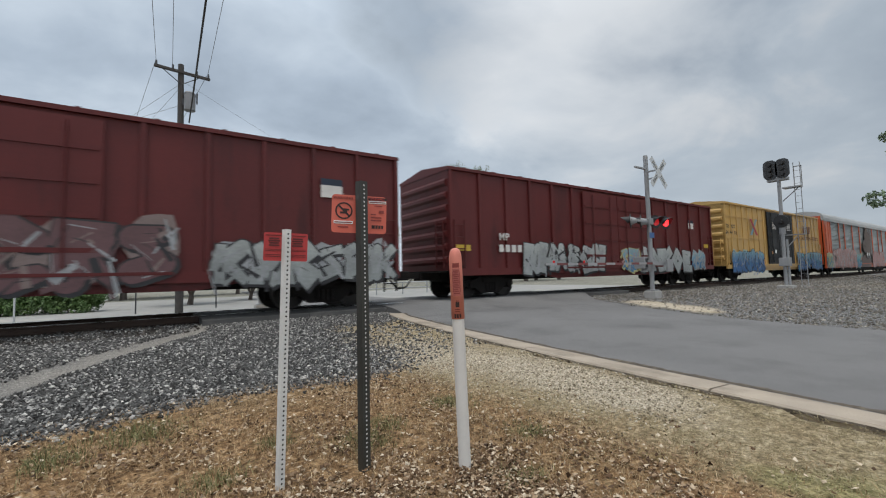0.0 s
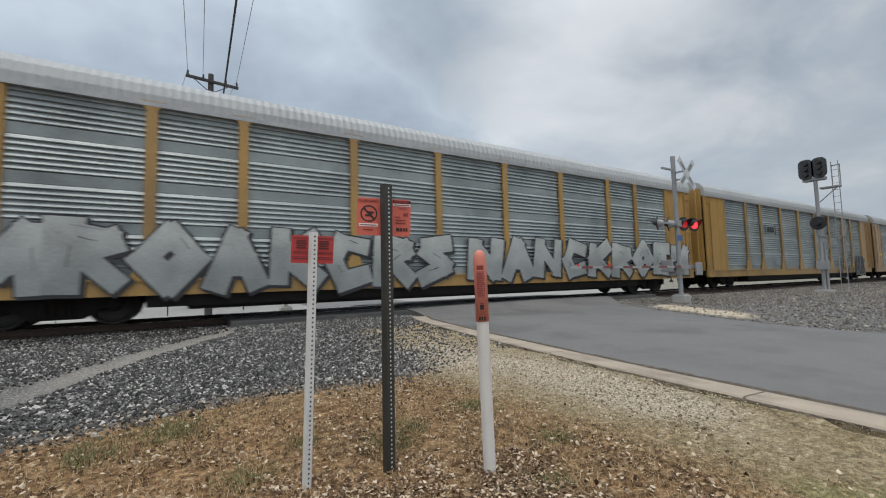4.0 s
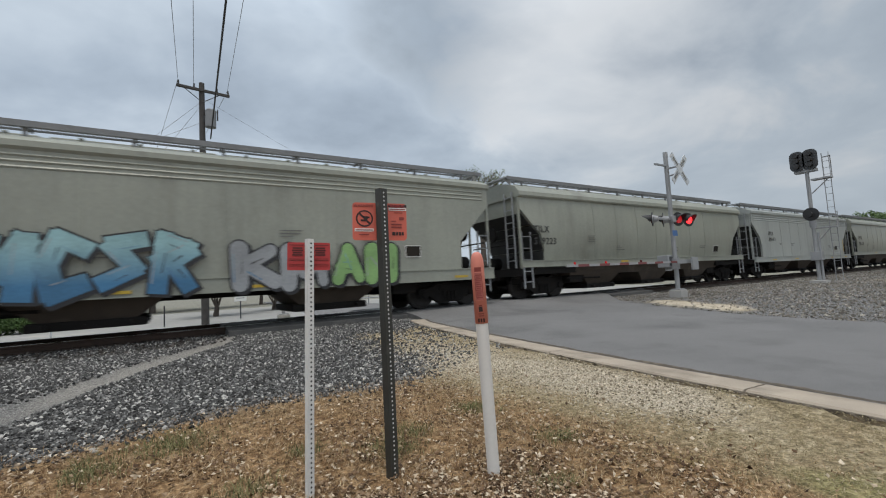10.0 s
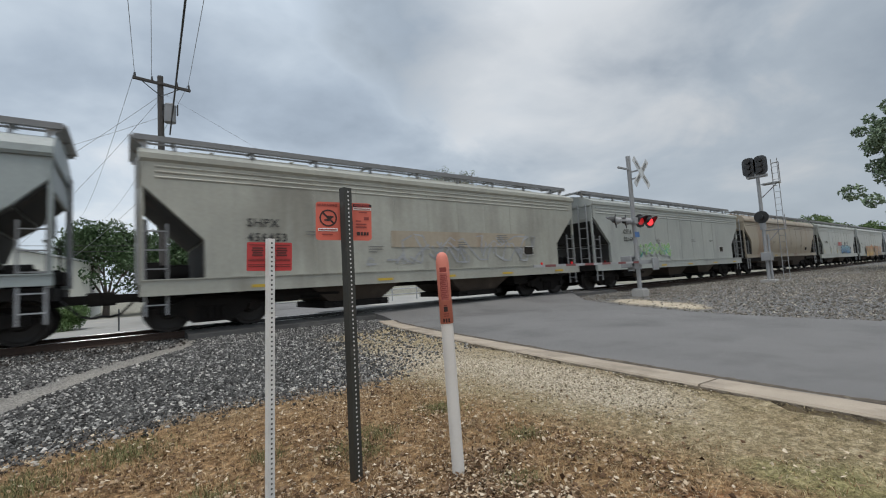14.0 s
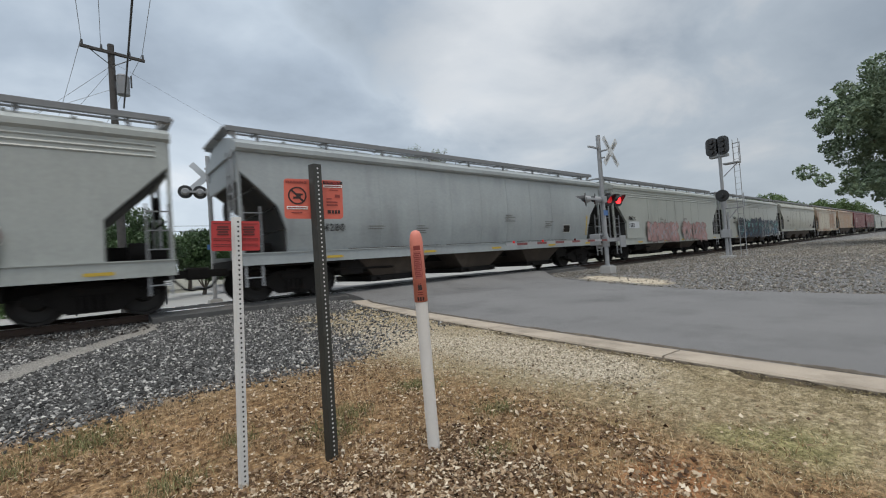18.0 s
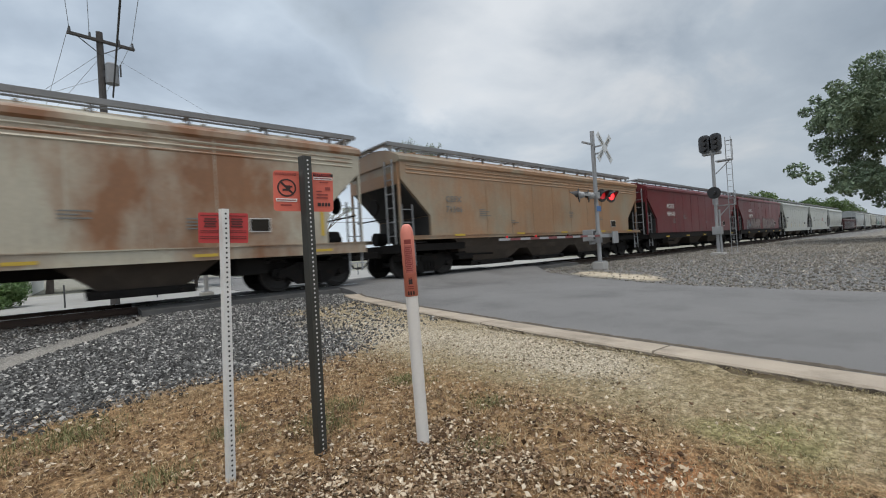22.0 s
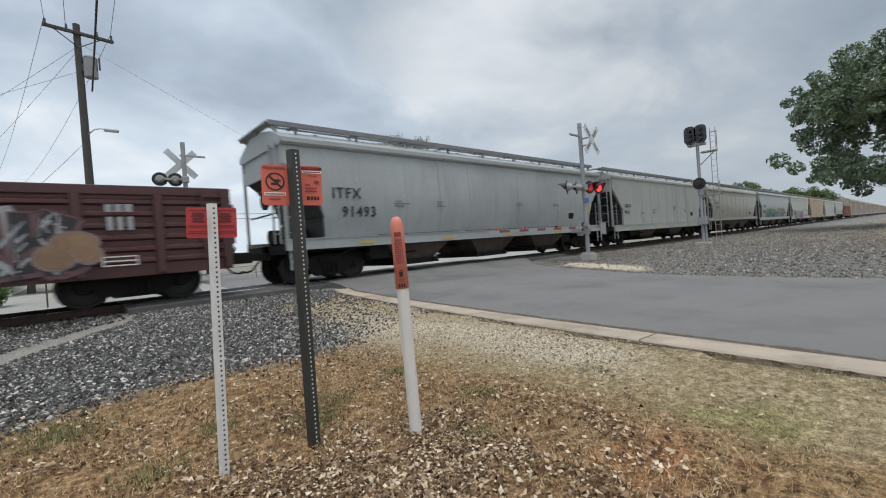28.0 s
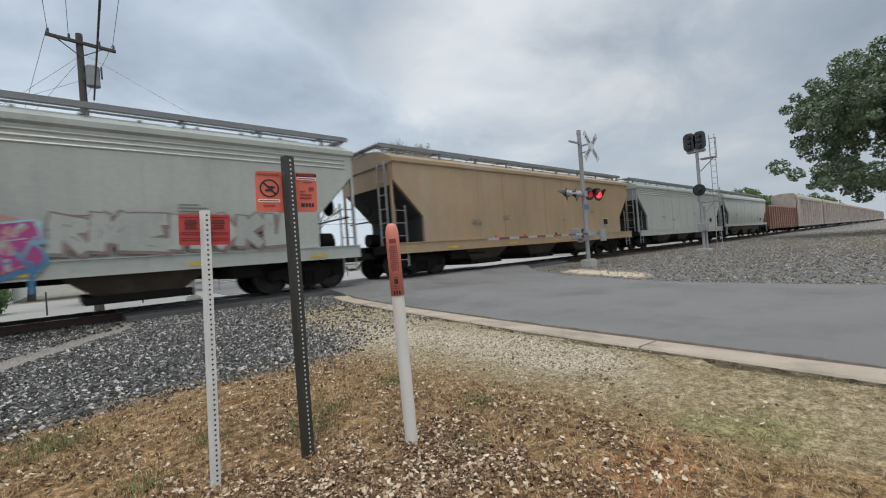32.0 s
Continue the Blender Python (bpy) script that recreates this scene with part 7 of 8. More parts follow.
# ---- utility pole and wires beyond the track ----
WIRE = material("black_wire", (0.03, 0.03, 0.03), 0.6)
TRANSFORMER = material("grey_transformer_paint", (0.22, 0.23, 0.24), 0.6, 0, 0.15, 3, 40)
WIRE_GREY = material("grey_wire", (0.23, 0.24, 0.25), 0.6)


def sag(p, q, drop, n=14):
    p, q = Vector(p), Vector(q)
    out = []
    for i in range(n + 1):
        t = i / n
        v = p.lerp(q, t)
        v.z -= drop * 4 * t * (1 - t)
        out.append(v)
    return out


def utility_pole():
    m = empty("utility_pole", pose(1.28, 23.0, -0.35))
    tagged(m, "weathered wooden utility pole with a crossarm and transformer", "utility pole")
    part("pole", rod(bmesh.new(), (0.05, 0, 0), (0.0, 0, 11.75), 0.17, 16, 0.12), WOOD_POLE, m)
    arm = empty("crossarm", pose(0, 0, 11.35, 0, 0, 9))
    arm.parent = m
    part("beam", boxes((-1.08, 1.22, -0.17, -0.05, -0.06, 0.06), bevel=0.01), WOOD_POLE, arm)
    for x in (-1.0, -0.35, 0.65, 1.15):
        part("insulator", rod(bmesh.new(), (x, -0.11, 0.06), (x, -0.11, 0.26), 0.05, 10, 0.035), GREY_DARK, arm)
    for s in (-1, 1):
        part("brace", rod(bmesh.new(), (s * 0.75, -0.11, -0.06), (0, -0.12, -0.6), 0.02, 6), GREY_DARK, arm)
    bm = rod(bmesh.new(), (0.36, -0.15, 9.55), (0.36, -0.15, 10.35), 0.24, 18)
    rod(bm, (0.36, -0.15, 10.35), (0.36, -0.15, 10.42), 0.25, 18, 0.2)
    part("transformer", bm, TRANSFORMER, m)
    part("transformer_bracket", boxes((0.05, 0.3, -0.12, -0.02, 9.8, 10.1)), GREY_DARK, m)
    part("cutout", boxes((0.62, 0.68, -0.3, -0.2, 9.9, 10.4)), GREY_DARK, m)
    bm = bmesh.new()
    path_rod(bm, [(0.1, -0.1, 7.15), (0.3, -0.18, 7.36), (0.5, -0.28, 7.4), (0.66, -0.36, 7.38)], 0.025)
    lamp = part("lamp_bracket", bm, GALV, m)
    part("street_light_head", boxes((0.6, 1.12, -0.48, -0.26, 7.28, 7.41), bevel=0.05), GALV, m)
    wires = empty("overhead_wires", pose(0, 0, 0))
    tagged(wires, "thin dark overhead wires strung from the pole", "wires")
    top = Vector((1.28, 23.0, 11.0))
    a = radians(9)
    tips = [top + Vector((x * math.cos(a), x * math.sin(a) - 0.1, 0.3)) for x in (-1.0, -0.35, 0.65, 1.15)]
    for p, dx in zip(tips, (0, 0, 0, 0)):
        q = Vector((p.x - 0.04 * 46, p.y - 46, p.z + 0.5))
        part("wire", path_rod(bmesh.new(), sag(p, q, 0.7), 0.011, 5), WIRE_GREY, wires)
    part("service_cable", path_rod(bmesh.new(), sag((1.62, 22.75, 8.6), (0.9, -4.0, 11.6), 0.15), 0.032, 6), WIRE, wires)
    for p in tips[::3]:
        part("wire", path_rod(bmesh.new(), sag(p, (p.x - 4.5, p.y + 40, p.z - 0.6), 0.8), 0.010, 5), WIRE_GREY, wires)
    for p, q, r in (((1.2, 23, 10.4), (-9, 34, 4.5), 0.008), ((1.2, 23, 9.4), (-12, 30, 5.0), 0.008), ((1.2, 23, 10.2), (-6, 40, 5), 0.008), ((1.2, 23, 6.4), (-4, 30, 2.0), 0.009),
                    ((1.4, 23, 10.6), (28, 44, 7.5), 0.006)):
        part("wire", path_rod(bmesh.new(), sag(p, q, 0.3), r, 5), WIRE_GREY, wires)
    for z in (4.55, 4.2):
        part("wire", path_rod(bmesh.new(), sag((-40, 33, z), (40, 33, z + 0.2), 0.2), 0.016, 5), WIRE, wires)


utility_pole()


# ---- beyond the track: yard, hedge, fence, building ----
LOT = material("pale_concrete_yard", (0.285, 0.28, 0.262), 0.9, 0, 0.14, 0.6, 50, 0.15, (0.40, 0.37, 0.32), 0.3, 0.5)


def beyond():
    me = bpy.data.meshes.new("yard_pavement")
    bm = boxes((-60, 40, 19.6, 42, -0.6, -0.282))
    bm.to_mesh(me)
    bm.free()
    tagged(put("pavement", me, LOT, None), "pale concrete yard beyond the railway track", "pavement", kind="structure")
    b = empty("shed_building", pose(-9.5, 46, -0.3))
    tagged(b, "plain white metal shed with a low gable roof", "building")
    WALL = material("white_metal_cladding", (0.62, 0.62, 0.56), 0.6, 0, 0.06, 1, 20)
    part("wall", prism(bmesh.new(), [(-7, 0), (7, 0), (7, 4.6), (0, 6.4), (-7, 4.6)], "y", 0, 18), WALL, b)
    bm = bmesh.new()
    prism(bm, [(-7.3, 4.55), (0, 6.45), (7.3, 4.55), (7.3, 4.68), (0, 6.6), (-7.3, 4.68)], "y", -0.3, 18.3)
    part("roof", bm, material("grey_roof", (0.42, 0.45, 0.45), 0.6, 0.2, 0.1), b)
    bm = bmesh.new()
    for i in range(56):
        x = -6.9 + 0.25 * i
        box(bm, x - 0.015, x + 0.015, -0.02, 0.0, 0.0, 4.55)
    part("cladding_ribs", bm, WALL, b)


beyond()

LEAF_DARK = material("dark_green_leaves", (0.045, 0.085, 0.028), 0.6, 0, 0.45, 2.5, 9, 0, (0.07, 0.12, 0.04), 0.4, 1.2)
LEAF_MID = material("mid_green_leaves", (0.075, 0.125, 0.035), 0.6, 0, 0.4, 2.0, 9, 0, (0.12, 0.17, 0.05), 0.4, 1.2)
LEAF_SPRING = material("spring_green_leaves", (0.13, 0.17, 0.05), 0.6, 0, 0.4, 2.0, 9)
LEAF_HEDGE = material("hedge_leaves", (0.085, 0.15, 0.045), 0.6, 0, 0.4, 2.5, 9, 0, (0.12, 0.19, 0.06), 0.4, 1.2)
LEAF_OAK = material("oak_leaves", (0.135, 0.185, 0.11), 0.7, 0, 0.3, 2.5, 9, 0, (0.17, 0.22, 0.13), 0.4, 1.2)
BARK = material("grey_brown_bark", (0.11, 0.09, 0.075), 0.95, 0, 0.3, 5, 50, 0.5)


def leaves_mesh(name, centres, radii, count, size, seed, squash=0.8):
    """Many small tilted leaf quads round the given clumps, denser at their skins."""
    rng = np.random.default_rng(seed)
    centres, radii = np.array(centres), np.array(radii)
    pick = rng.choice(len(centres), count, p=radii ** 2 / (radii ** 2).sum())
    d = rng.normal(size=(count, 3))
    d /= np.linalg.norm(d, axis=1)[:, None]
    rr = radii[pick] * rng.uniform(0.25, 1.0, count) ** 0.45
    c = centres[pick] + d * rr[:, None] * np.array([1, 1, squash])
    u = rng.normal(size=(count, 3))
    u /= np.linalg.norm(u, axis=1)[:, None]
    v = np.cross(u, rng.normal(size=(count, 3)))
    v /= np.linalg.norm(v, axis=1)[:, None]
    s = size * rng.uniform(0.6, 1.3, count)[:, None]
    quad = np.stack([c - u * s, c + v * s * 0.45, c + u * s, c - v * s * 0.45], 1).reshape(-1, 3)
    me = bpy.data.meshes.new(name)
    me.from_pydata(quad.tolist(), [], np.arange(count * 4).reshape(-1, 4).tolist())
    return me


def tree(name, x, y, z, height, spread, seed, leaf, count, size, label, trunk_h=0.35, bare=False, group="", lobed=False):
    rnd = random.Random(seed)
    t = empty(name, pose(x, y, z))
    tagged(t, label, "tree", group)
    bm = bmesh.new()
    th = height * trunk_h
    rod(bm, (0, 0, -0.2), (0.1, 0, th), 0.035 * height, 10, 0.024 * height)
    tips = []

    def grow(p, d, ln, r, depth):
        q = p + d * ln
        rod(bm, p, q, r, 6 if depth < 2 else 4, r * 0.6)
        tips.append((q, depth))
        if depth >= (4 if bare else 3):
            return
        for k in range(3 if depth < 2 else 2 + bare):
            e = (d + Vector((rnd.uniform(-1, 1), rnd.uniform(-1, 1), rnd.uniform(-0.25, 0.6))) * 0.75).normalized()
            grow(q, e, ln * rnd.uniform(0.6, 0.8), r * 0.58, depth + 1)

    for k in range(5):
        a = 2 * math.pi * k / 5 + rnd.random()
        d = Vector((math.cos(a) * spread / height * 1.1, math.sin(a) * spread / height * 1.1, 0.9)).normalized()
        grow(Vector((0.1, 0, th * rnd.uniform(0.8, 1))), d, height * 0.26, 0.013 * height, 0)
    part("trunk", bm, BARK, t)
    pts = [q for q, dpt in tips if dpt >= (2 if bare else 1)]
    rad = [height * (0.03 if bare else rnd.uniform(0.055, 0.11)) for _ in pts]
    if not bare:
        for _ in range(40):
            a, e = rnd.uniform(0, 6.28), rnd.uniform(-0.95, 1.2)
            pts.append(Vector((math.cos(a) * math.cos(e) * spread * 0.85, math.sin(a) * math.cos(e) * spread * 0.85, height * 0.57 + math.sin(e) * height * 0.38)))
            rad.append(height * rnd.uniform(0.06, 0.12))
    if lobed:
        # boughs that carry bunches of leaves, wide and low, with sky between them
        rad = [r * 0.85 for r in rad]
        for _ in range(40):
            a, e = rnd.uniform(0, 6.28), rnd.uniform(-0.4, 0.8)
            reach = spread * rnd.uniform(0.7, 0.98) * math.cos(e * 0.8)
            c = Vector((math.cos(a) * reach, math.sin(a) * reach, height * 0.46 + math.sin(e) * height * 0.42))
            for _ in range(7):
                pts.append(c + Vector((rnd.gauss(0, 1.05), rnd.gauss(0, 1.05), rnd.gauss(0, 0.6))))
                rad.append(height * rnd.uniform(0.025, 0.055))
    put("crown", leaves_mesh("crown", [tuple(p) for p in pts], rad, count, size, seed), leaf, t)
    return t


tree("oak_tree", 44.0, -3.4, 0.0, 14.4, 9.8, 3, LEAF_OAK, 130000, 0.15, "large dark green oak beside the road", 0.2, lobed=True)
tree("bare_tree", 41.5, 60, -0.4, 16.8, 3.6, 11, LEAF_SPRING, 1500, 0.16, "thin tree just coming into leaf", 0.4, True)
tree("bare_tree", 48.5, 62, -0.4, 19.5, 3.4, 12, LEAF_SPRING, 1500, 0.16, "tall thin tree just coming into leaf", 0.45, True)
tree("bare_tree", 31.0, 66, -0.4, 11, 4, 13, LEAF_SPRING, 1200, 0.16, "small thin tree almost without leaves", 0.4, True)
for i, (x, y, h, s) in enumerate(((54, 58, 11, 5), (59, 57, 13, 5.5), (65, 60, 12, 6), (72, 60, 12, 6))):
    tree("tree", x, y, -0.4, h, s, 30 + i, LEAF_SPRING if i < 2 else LEAF_MID, 14000, 0.2, "light green tree beyond the yard", 0.25)
for i, (x, y, h, s) in enumerate(((-1.5, 47, 8.6, 3.8), (3.0, 50, 8.0, 4.0), (8.5, 52, 6.5, 3.4), (13, 55, 5.5, 3), (-28, 50, 9, 5))):
    tree("tree", x, y, -0.4, h, s, 50 + i, LEAF_DARK, 12000, 0.16, "dense dark green tree beside the shed", 0.2)
for i in range(12):
    tree("tree", 150 + 16 * i, 34 + 5 * math.sin(i * 2.1), -0.3, 13 + 2.5 * math.sin(i * 1.7), 9, 70 + i, LEAF_MID, 5000, 0.42, "round green tree in the row far down the track", 0.25,
         group="trees down the track")


for x, y, h, s, k in ((2.35, 31, 5.7, 1.9, 61), (6.4, 34, 4.6, 2.0, 62)):
    tree("tree", x, y, -0.3, h, s, k, LEAF_DARK, 22000, 0.10, "dense dark green tree close behind the track", 0.1)


def hedge(x0, x1, y, z, h, seed):
    rnd = random.Random(seed)
    t = empty("hedge", pose((x0 + x1) / 2, y, z))
    tagged(t, "clipped dark green hedge beyond the track", "hedge")
    pts = [(rnd.uniform(x0, x1) - (x0 + x1) / 2, rnd.uniform(-0.7, 0.7), rnd.uniform(0.25, h - 0.25)) for _ in range(90)]
    put("leaves", leaves_mesh("leaves", pts, [0.45] * len(pts), 30000, 0.07, seed), LEAF_HEDGE, t)
    part("stems", boxes(*[(x - 0.02, x + 0.02, -0.02, 0.02, 0, h * 0.7) for x in (-1.5, -0.7, 0.1, 0.9, 1.6)]), BARK, t)


hedge(-7.6, -1.9, 28.9, -0.28, 1.35, 81)
hedge(-22, -14, 33.0, -0.28, 1.5, 82)


def post_sign(x, y, z):
    t = empty("small_sign", pose(x, y, z))
    tagged(t, "small white sign on a thin post beyond the track", "sign")
    part("post", boxes((-0.03, 0.03, -0.03, 0.03, 0, 1.4)), GREY_DARK, t)
    part("sign_plate", boxes((-0.3, 0.3, -0.05, -0.035, 0.95, 1.4)), WHITE, t)
    part("small_writing", bar_rows([(-0.22, 0.22, 1.22, 1.27), (-0.2, 0.2, 1.1, 1.14)], -0.052), TEXT_GREY, t)


post_sign(-5.6, 29.0, -0.28)
post_sign(3.2, 26.0, -0.28)


def rail_fence():
    t = empty("pipe_fence", pose(0, 0, -0.28))
    tagged(t, "low grey pipe fence along the yard", "fence")
    for i in range(9):
        part("post", rod(bmesh.new(), (8 + 2.4 * i, 31, 0), (8 + 2.4 * i, 31, 1.0), 0.05, 8), GALV_DULL, t)
    for z in (0.5, 0.95):
        part("rail", rod(bmesh.new(), (8, 31, z), (8 + 2.4 * 8, 31, z), 0.04, 8), GALV_DULL, t)


rail_fence()
for x, y in ((-3.9, 22.0), (-0.3, 24.5)):
    t = empty("marker_stake", pose(x, y, -0.3))
    tagged(t, "thin marker stake beyond the track", "stake")
    part("stake", rod(bmesh.new(), (0, 0, 0), (0, 0, 1.0), 0.03, 8), WHITE_DULL if x < -2 else GREY_DARK, t)

# ---- loose gravel, dry grass and leaves ----


def scatter_stones(name, points, sizes, mat, seed, label):
    """Angular stones: squashed, jittered octahedra, all in one mesh."""
    rng = np.random.default_rng(seed)
    n = len(points)
    base = np.array([(1, 0, 0), (-1, 0, 0), (0, 1, 0), (0, -1, 0), (0, 0, 1), (0, 0, -1)], float)
    tri = np.array([(0, 2, 4), (2, 1, 4), (1, 3, 4), (3, 0, 4), (2, 0, 5), (1, 2, 5), (3, 1, 5), (0, 3, 5)])
    v = base[None] + rng.uniform(-0.35, 0.35, (n, 6, 3))
    v *= (sizes[:, None] * rng.uniform(0.55, 1.25, (n, 3)))[:, None, :]
    a = rng.uniform(0, 6.28, n)
    b = rng.uniform(-0.6, 0.6, n)
    ca, sa, cb, sb = np.cos(a), np.sin(a), np.cos(b), np.sin(b)
    x, y, z = v[..., 0], v[..., 1], v[..., 2] * 0.75
    y, z = y * cb[:, None] - z * sb[:, None], y * sb[:, None] + z * cb[:, None]
    x, y = x * ca[:, None] - y * sa[:, None], x * sa[:, None] + y * ca[:, None]
    v = np.stack([x, y, z], -1) + points[:, None, :]
    f = (tri[None] + 6 * np.arange(n)[:, None, None]).reshape(-1, 3)
    me = bpy.data.meshes.new(name)
    me.from_pydata(v.reshape(-1, 3).tolist(), [], f.tolist())
    return tagged(put(name, me, mat, None), label, "gravel", kind="stuff")


def island_material(name, stops, rough=0.9):
    m = bpy.data.materials.new(name)
    m.use_nodes = True
    nt = m.node_tree
    g = nt.nodes.new("ShaderNodeNewGeometry")
    r = nt.nodes.new("ShaderNodeValToRGB")
    while len(r.color_ramp.elements) < len(stops):
        r.color_ramp.elements.new(0.5)
    for e, (p, c) in zip(r.color_ramp.elements, stops):
        e.position, e.color = p, (*c, 1)
    nt.links.new(g.outputs["Random Per Island"], r.inputs[0])
    n = nt.nodes.new("ShaderNodeTexNoise")
    n.inputs["Scale"].default_value = 45
    tc = nt.nodes.new("ShaderNodeTexCoord")
    nt.links.new(tc.outputs["Object"], n.inputs["Vector"])
    mr = nt.nodes.new("ShaderNodeMapRange")
    mr.inputs["To Min"].default_value, mr.inputs["To Max"].default_value = 0.6, 1.4
    nt.links.new(n.outputs["Fac"], mr.inputs["Value"])
    sc = nt.nodes.new("ShaderNodeVectorMath")
    sc.operation = "SCALE"
    nt.links.new(r.outputs[0], sc.inputs[0])
    nt.links.new(mr.outputs[0], sc.inputs["Scale"])
    b = nt.nodes["Principled BSDF"]
    nt.links.new(sc.outputs[0], b.inputs["Base Color"])
    b.inputs["Roughness"].default_value = rough
    b.inputs["Specular IOR Level"].default_value = 0.25
    return m


STONE = island_material("mixed_grey_stone", ((0.0, (0.026, 0.025, 0.024)), (0.5, (0.078, 0.076, 0.073)), (0.78, (0.158, 0.155, 0.148)), (0.9, (0.34, 0.33, 0.31)), (1.0, (0.58, 0.555, 0.51))))
STONE_DARK = island_material("sooty_brown_stone", ((0.0, (0.018, 0.015, 0.013)), (0.5, (0.050, 0.043, 0.037)), (0.85, (0.095, 0.083, 0.072)), (1.0, (0.20, 0.18, 0.16))))
STONE_TAN = island_material("mixed_tan_grey_stone", ((0.0, (0.085, 0.075, 0.063)), (0.5, (0.175, 0.156, 0.131)), (0.85, (0.28, 0.253, 0.21)), (1.0, (0.48, 0.445, 0.38))))
STONE_PALE = island_material("pale_limestone_chips", ((0.0, (0.12, 0.095, 0.062)), (0.5, (0.35, 0.297, 0.215)), (1.0, (0.68, 0.61, 0.495))))


def stones():
    rng = np.random.default_rng(7)
    pts = []
    while len(pts) < 66000:
        x, y = rng.uniform(-4, 7.5), rng.uniform(3.6, 11.6)
        if x > kerb_x(y) - 0.05 or abs(math.atan2(y, x)) > 2.1 or x < -0.14 * y - 1.2:
            continue
        if rng.random() < gravel_zone(x, y) - 0.12 and math.exp(-((y - strip_y(x)) / 0.8) ** 4) * smooth(1.6, 0.9, x) < rng.uniform(0.1, 0.85):
            pts.append((x, y))
    p = np.array([(x, y, ground_z(x, y) + 0.008) for x, y in pts])
    scatter_stones("loose_gravel", p, (0.009 + 0.020 * rng.random(len(p)) ** 1.6) * (0.8 + 0.035 * p[:, 1]), STONE, 8, "loose grey crushed stone with a few pale pieces")
    pts = []
    while len(pts) < 13000:
        x, y = rng.uniform(1.6, 6.0), rng.uniform(1.6, 9.8)
        if x < kerb_x(y) - 0.04 and rng.random() < ZONES["chalk"](x, y) * 0.9:
            pts.append((x, y, ground_z(x, y) + 0.004))
    p = np.array(pts)
    scatter_stones("pale_stone_chips", p, 0.004 + 0.011 * rng.random(len(p)) ** 2, STONE_PALE, 9, "pale limestone chips on bare ground beside the kerb")
    pts = []
    while len(pts) < 34000:
        x, y = rng.uniform(10, 60), rng.uniform(-1, 11)
        if x > far_edge(min(max(y, 0), 10)) + 0.05 and rng.random() < min(1, 18 / x) and rng.random() > 0.95 * ZONES["chalk"](x, y):
            pts.append((x, y, ground_z(x, y) + 0.01))
    p = np.array(pts)
    scatter_stones("loose_gravel", p, 0.012 + 0.03 * rng.random(len(p)) ** 1.5, STONE_TAN, 10, "loose grey crushed stone across the road")
    pts = [(rng.uniform(-20, 60), rng.uniform(10.75, 14.6)) for _ in range(26000)]
    pts = [(x, y) for x, y in pts if not (1.0 < x < 18.3)]
    p = np.array([(x, y, ground_z(x, y) + 0.015) for x, y in pts])
    scatter_stones("track_ballast", p, rng.uniform(0.025, 0.05, len(p)), STONE_DARK, 11, "dark crushed stone ballast round the ties")


stones()


def blades(name, count, region, density, height, mat, seed, label, lean=0.7):
    rng = np.random.default_rng(seed)
    pts = []
    while len(pts) < count:
        x, y = rng.uniform(*region[0]), rng.uniform(*region[1])
        if x < kerb_x(max(y, 0)) - 0.03 and rng.random() < density(x, y):
            pts.append((x, y, ground_z(x, y) - 0.004))
    p = np.array(pts)
    a = rng.uniform(0, 6.28, count)
    h = height * rng.uniform(0.4, 1.3, count)
    w = 0.0014 * rng.uniform(0.7, 1.6, count)
    dx, dy = np.cos(a), np.sin(a)
    ln = lean * h * rng.uniform(0.2, 1.6, count)
    side = np.stack([-dy, dx, 0 * dx], 1) * w[:, None]
    mid = p + np.stack([dx * ln * 0.35, dy * ln * 0.35, h * 0.62], 1)
    tip = p + np.stack([dx * ln, dy * ln, h], 1)
    v = np.stack([p - side, p + side, mid + side * 0.8, mid - side * 0.8, tip], 1).reshape(-1, 3)
    b = 5 * np.arange(count)
    quads = np.stack([b, b + 1, b + 2, b + 3], 1).tolist()
    tris = np.stack([b + 3, b + 2, b + 4], 1).tolist()
    me = bpy.data.meshes.new(name)
    me.from_pydata(v.tolist(), [], quads + tris)
    return tagged(put(name, me, mat, None), label, "grass", kind="stuff")


STRAW = island_material("dry_straw", ((0.0, (0.12, 0.062, 0.028)), (0.35, (0.25, 0.152, 0.077)), (0.75, (0.42, 0.295, 0.162)), (1.0, (0.62, 0.49, 0.31))))
STRAW_PALE = island_material("pale_straw_and_green", ((0.0, (0.13, 0.105, 0.05)), (0.35, (0.25, 0.208, 0.105)), (0.7, (0.36, 0.30, 0.178)), (1.0, (0.49, 0.42, 0.285))))
LEAF_DRY = island_material("dry_fallen_leaves", ((0.0, (0.05, 0.028, 0.016)), (0.4, (0.185, 0.112, 0.062)), (0.72, (0.37, 0.265, 0.165)), (1.0, (0.68, 0.58, 0.44))), 0.8)


def brown_zone(x, y):
    return (1 - gravel_zone(x, y)) * (1 - 0.8 * min(1, ZONES["chalk"](x, y))) * (1 - 0.85 * smooth(2.0, 2.9, x)) + 0.25 * blob(x, y, 2.0, 4.0, 0.9, 0.7)


def pale_zone(x, y):
    return (1 - gravel_zone(x, y)) * (1 - 0.85 * min(1, ZONES["chalk"](x, y))) * smooth(1.5, 2.6, x) * 0.9 + 0.5 * ZONES["green"](x, y)


def tufted(zone, seed):
    """Grass stands thick in patches and thin between them."""
    return lambda x, y: zone(x, y) * 0.7 * (0.45 + smooth(-0.25, 0.3, noise.noise(Vector((x * 3.1, y * 3.1, seed)))))


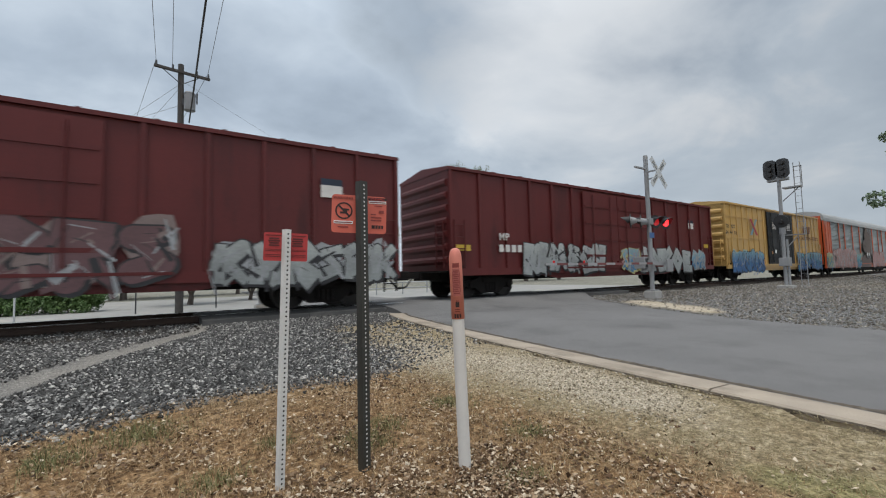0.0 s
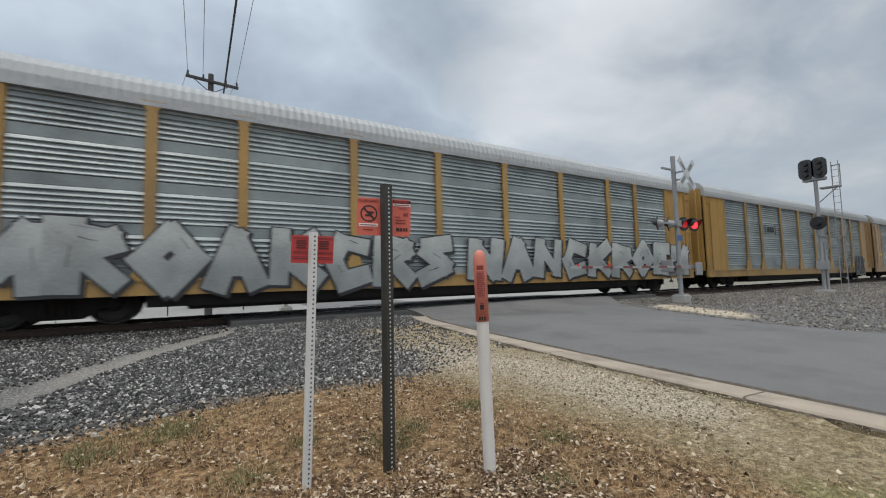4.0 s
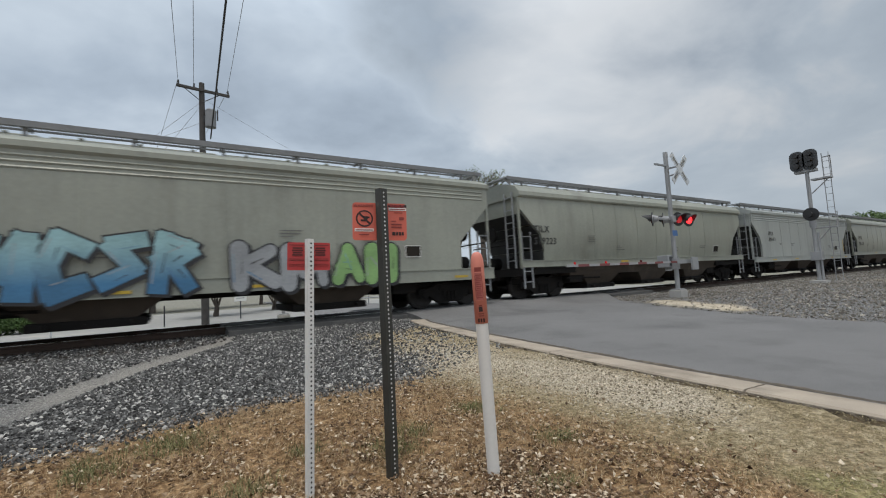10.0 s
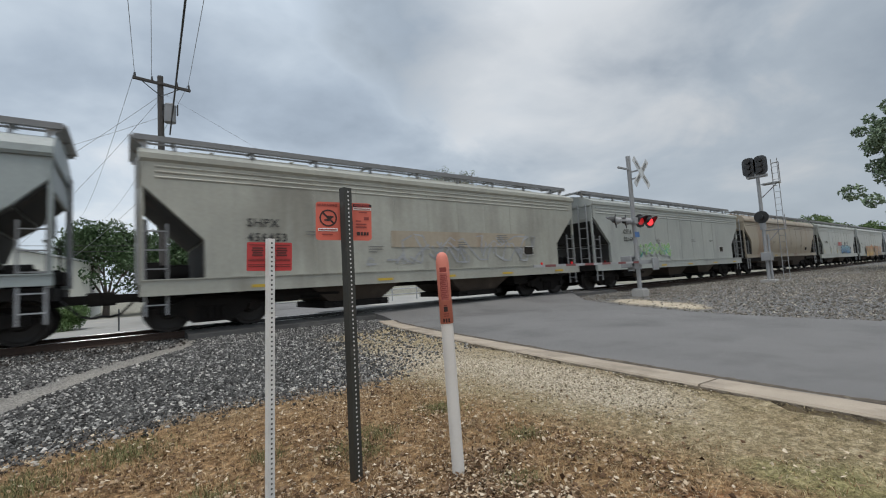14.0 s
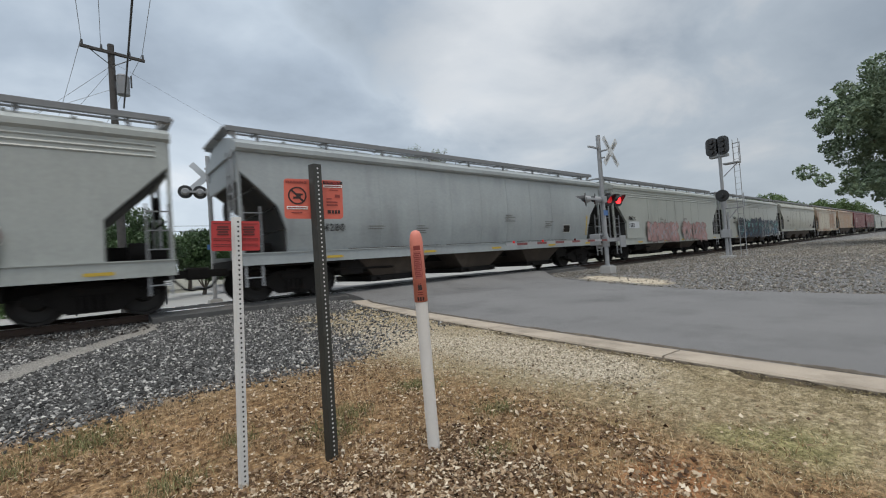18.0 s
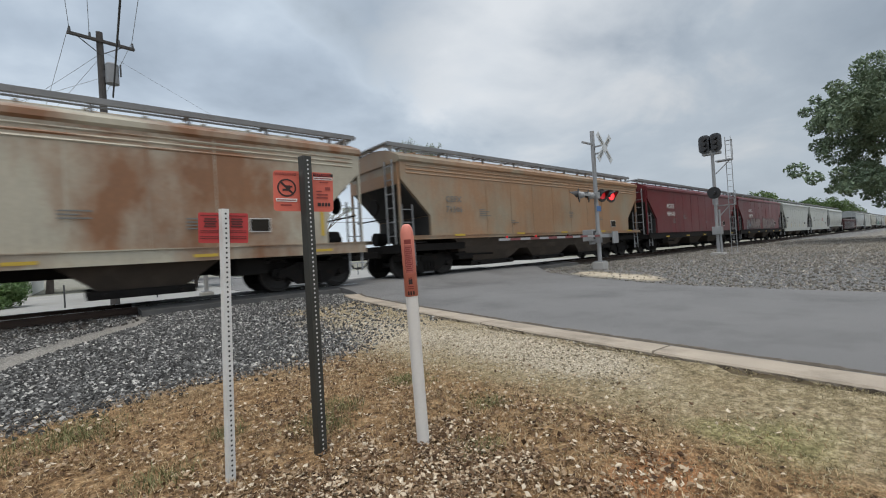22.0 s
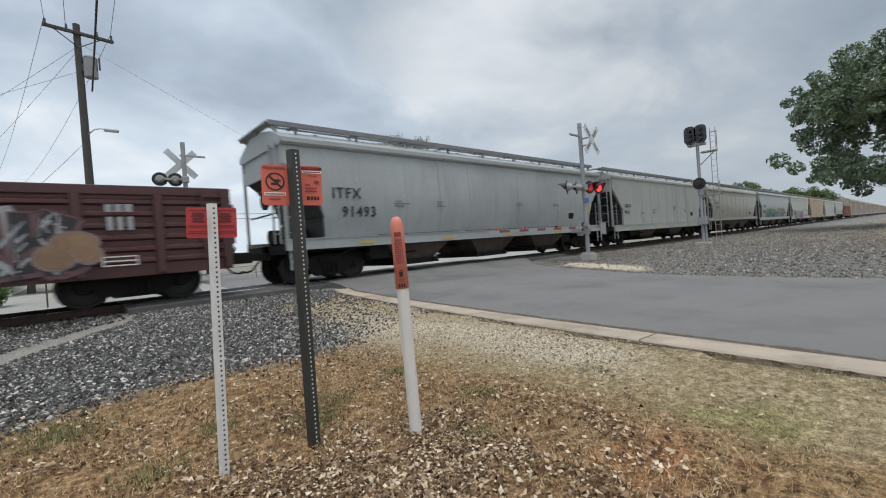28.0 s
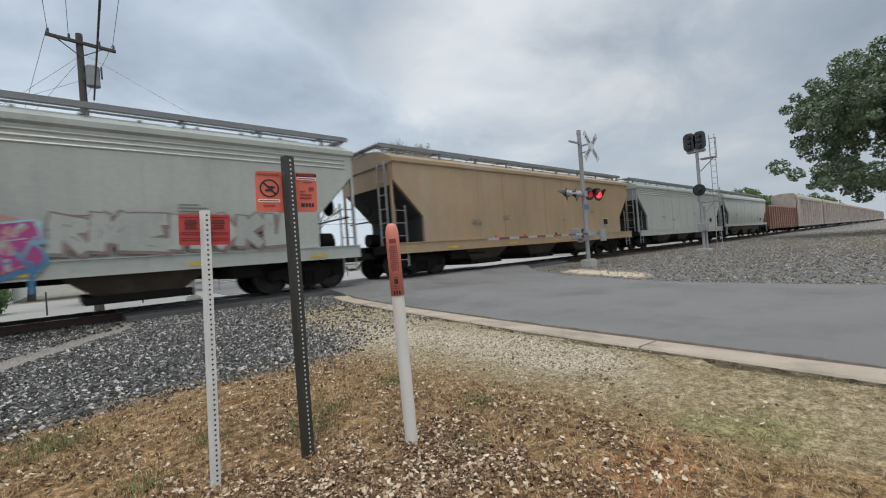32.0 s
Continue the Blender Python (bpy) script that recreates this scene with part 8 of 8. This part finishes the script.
def tuft_zone(x, y):
    return max(blob(x, y, cx, cy, r, r) for cx, cy, r in ((1.25, 2.75, 0.16), (1.5, 2.95, 0.12), (0.35, 2.75, 0.12), (0.0, 3.9, 0.22), (1.75, 1.75, 0.10), (-0.5, 3.7, 0.2), (2.25, 2.2, 0.12),
                                                      (2.2, 3.1, 0.15), (0.75, 3.1, 0.1)))


TUFT_GREEN = island_material("olive_grass", ((0.0, (0.06, 0.065, 0.025)), (0.5, (0.14, 0.145, 0.06)), (1.0, (0.30, 0.28, 0.14))))
blades("dry_grass", 85000, ((-2.6, 3.2), (0.3, 4.9)), tufted(brown_zone, 3), 0.029, STRAW, 21, "short dry brown grass", 1.6)
blades("pale_grass", 34000, ((1.4, 4.6), (-0.6, 4.6)), tufted(pale_zone, 9), 0.015, STRAW_PALE, 22, "thin pale grass with green patches", 1.5)
blades("green_tufts", 5200, ((-0.6, 3.6), (0.6, 4.6)), tuft_zone, 0.048, TUFT_GREEN, 23, "small olive green grass tufts", 0.9)


def fallen_leaves():
    rng = np.random.default_rng(31)
    pts = []
    while len(pts) < 30000:
        x, y = rng.uniform(-2.2, 3.4), rng.uniform(0.5, 4.6)
        d = (1.0 * blob(x, y, 1.15, 1.55, 0.85, 0.7) + 0.12 * brown_zone(x, y)) * (0.22 + 0.75 * smooth(-0.2, 0.25, noise.noise(Vector((x * 2.2, y * 2.2, 31.0)))))
        if rng.random() < d:
            pts.append((x, y, ground_z(x, y) + rng.uniform(0.006, 0.035)))
    p = np.array(pts)
    n = len(p)
    u = rng.normal(size=(n, 3)) * np.array([1, 1, 0.45])
    u /= np.linalg.norm(u, axis=1)[:, None]
    v = np.cross(u, rng.normal(size=(n, 3)) * 0.35 + np.array([0, 0, 1]))
    v /= np.linalg.norm(v, axis=1)[:, None]
    w = np.cross(u, v)
    s = (0.005 + 0.017 * rng.random(n) ** 2.2)[:, None]
    quad = np.stack([p - u * s, p - u * s * 0.2 + v * s * 0.72 + w * s * 0.25, p + u * s + w * s * 0.1, p - u * s * 0.1 - v * s * 0.72 + w * s * 0.3, p + w * s * -0.05], 1).reshape(-1, 3)
    b = 5 * np.arange(n)
    f = np.concatenate([np.stack([b + i, b + (i + 1) % 4, b + 4], 1) for i in range(4)])
    me = bpy.data.meshes.new("fallen_leaves")
    me.from_pydata(quad.tolist(), [], f.tolist())
    tagged(put("fallen_leaves", me, LEAF_DRY, None), "curled dry brown leaves lying in the grass", "leaves", kind="stuff")


fallen_leaves()

motions()
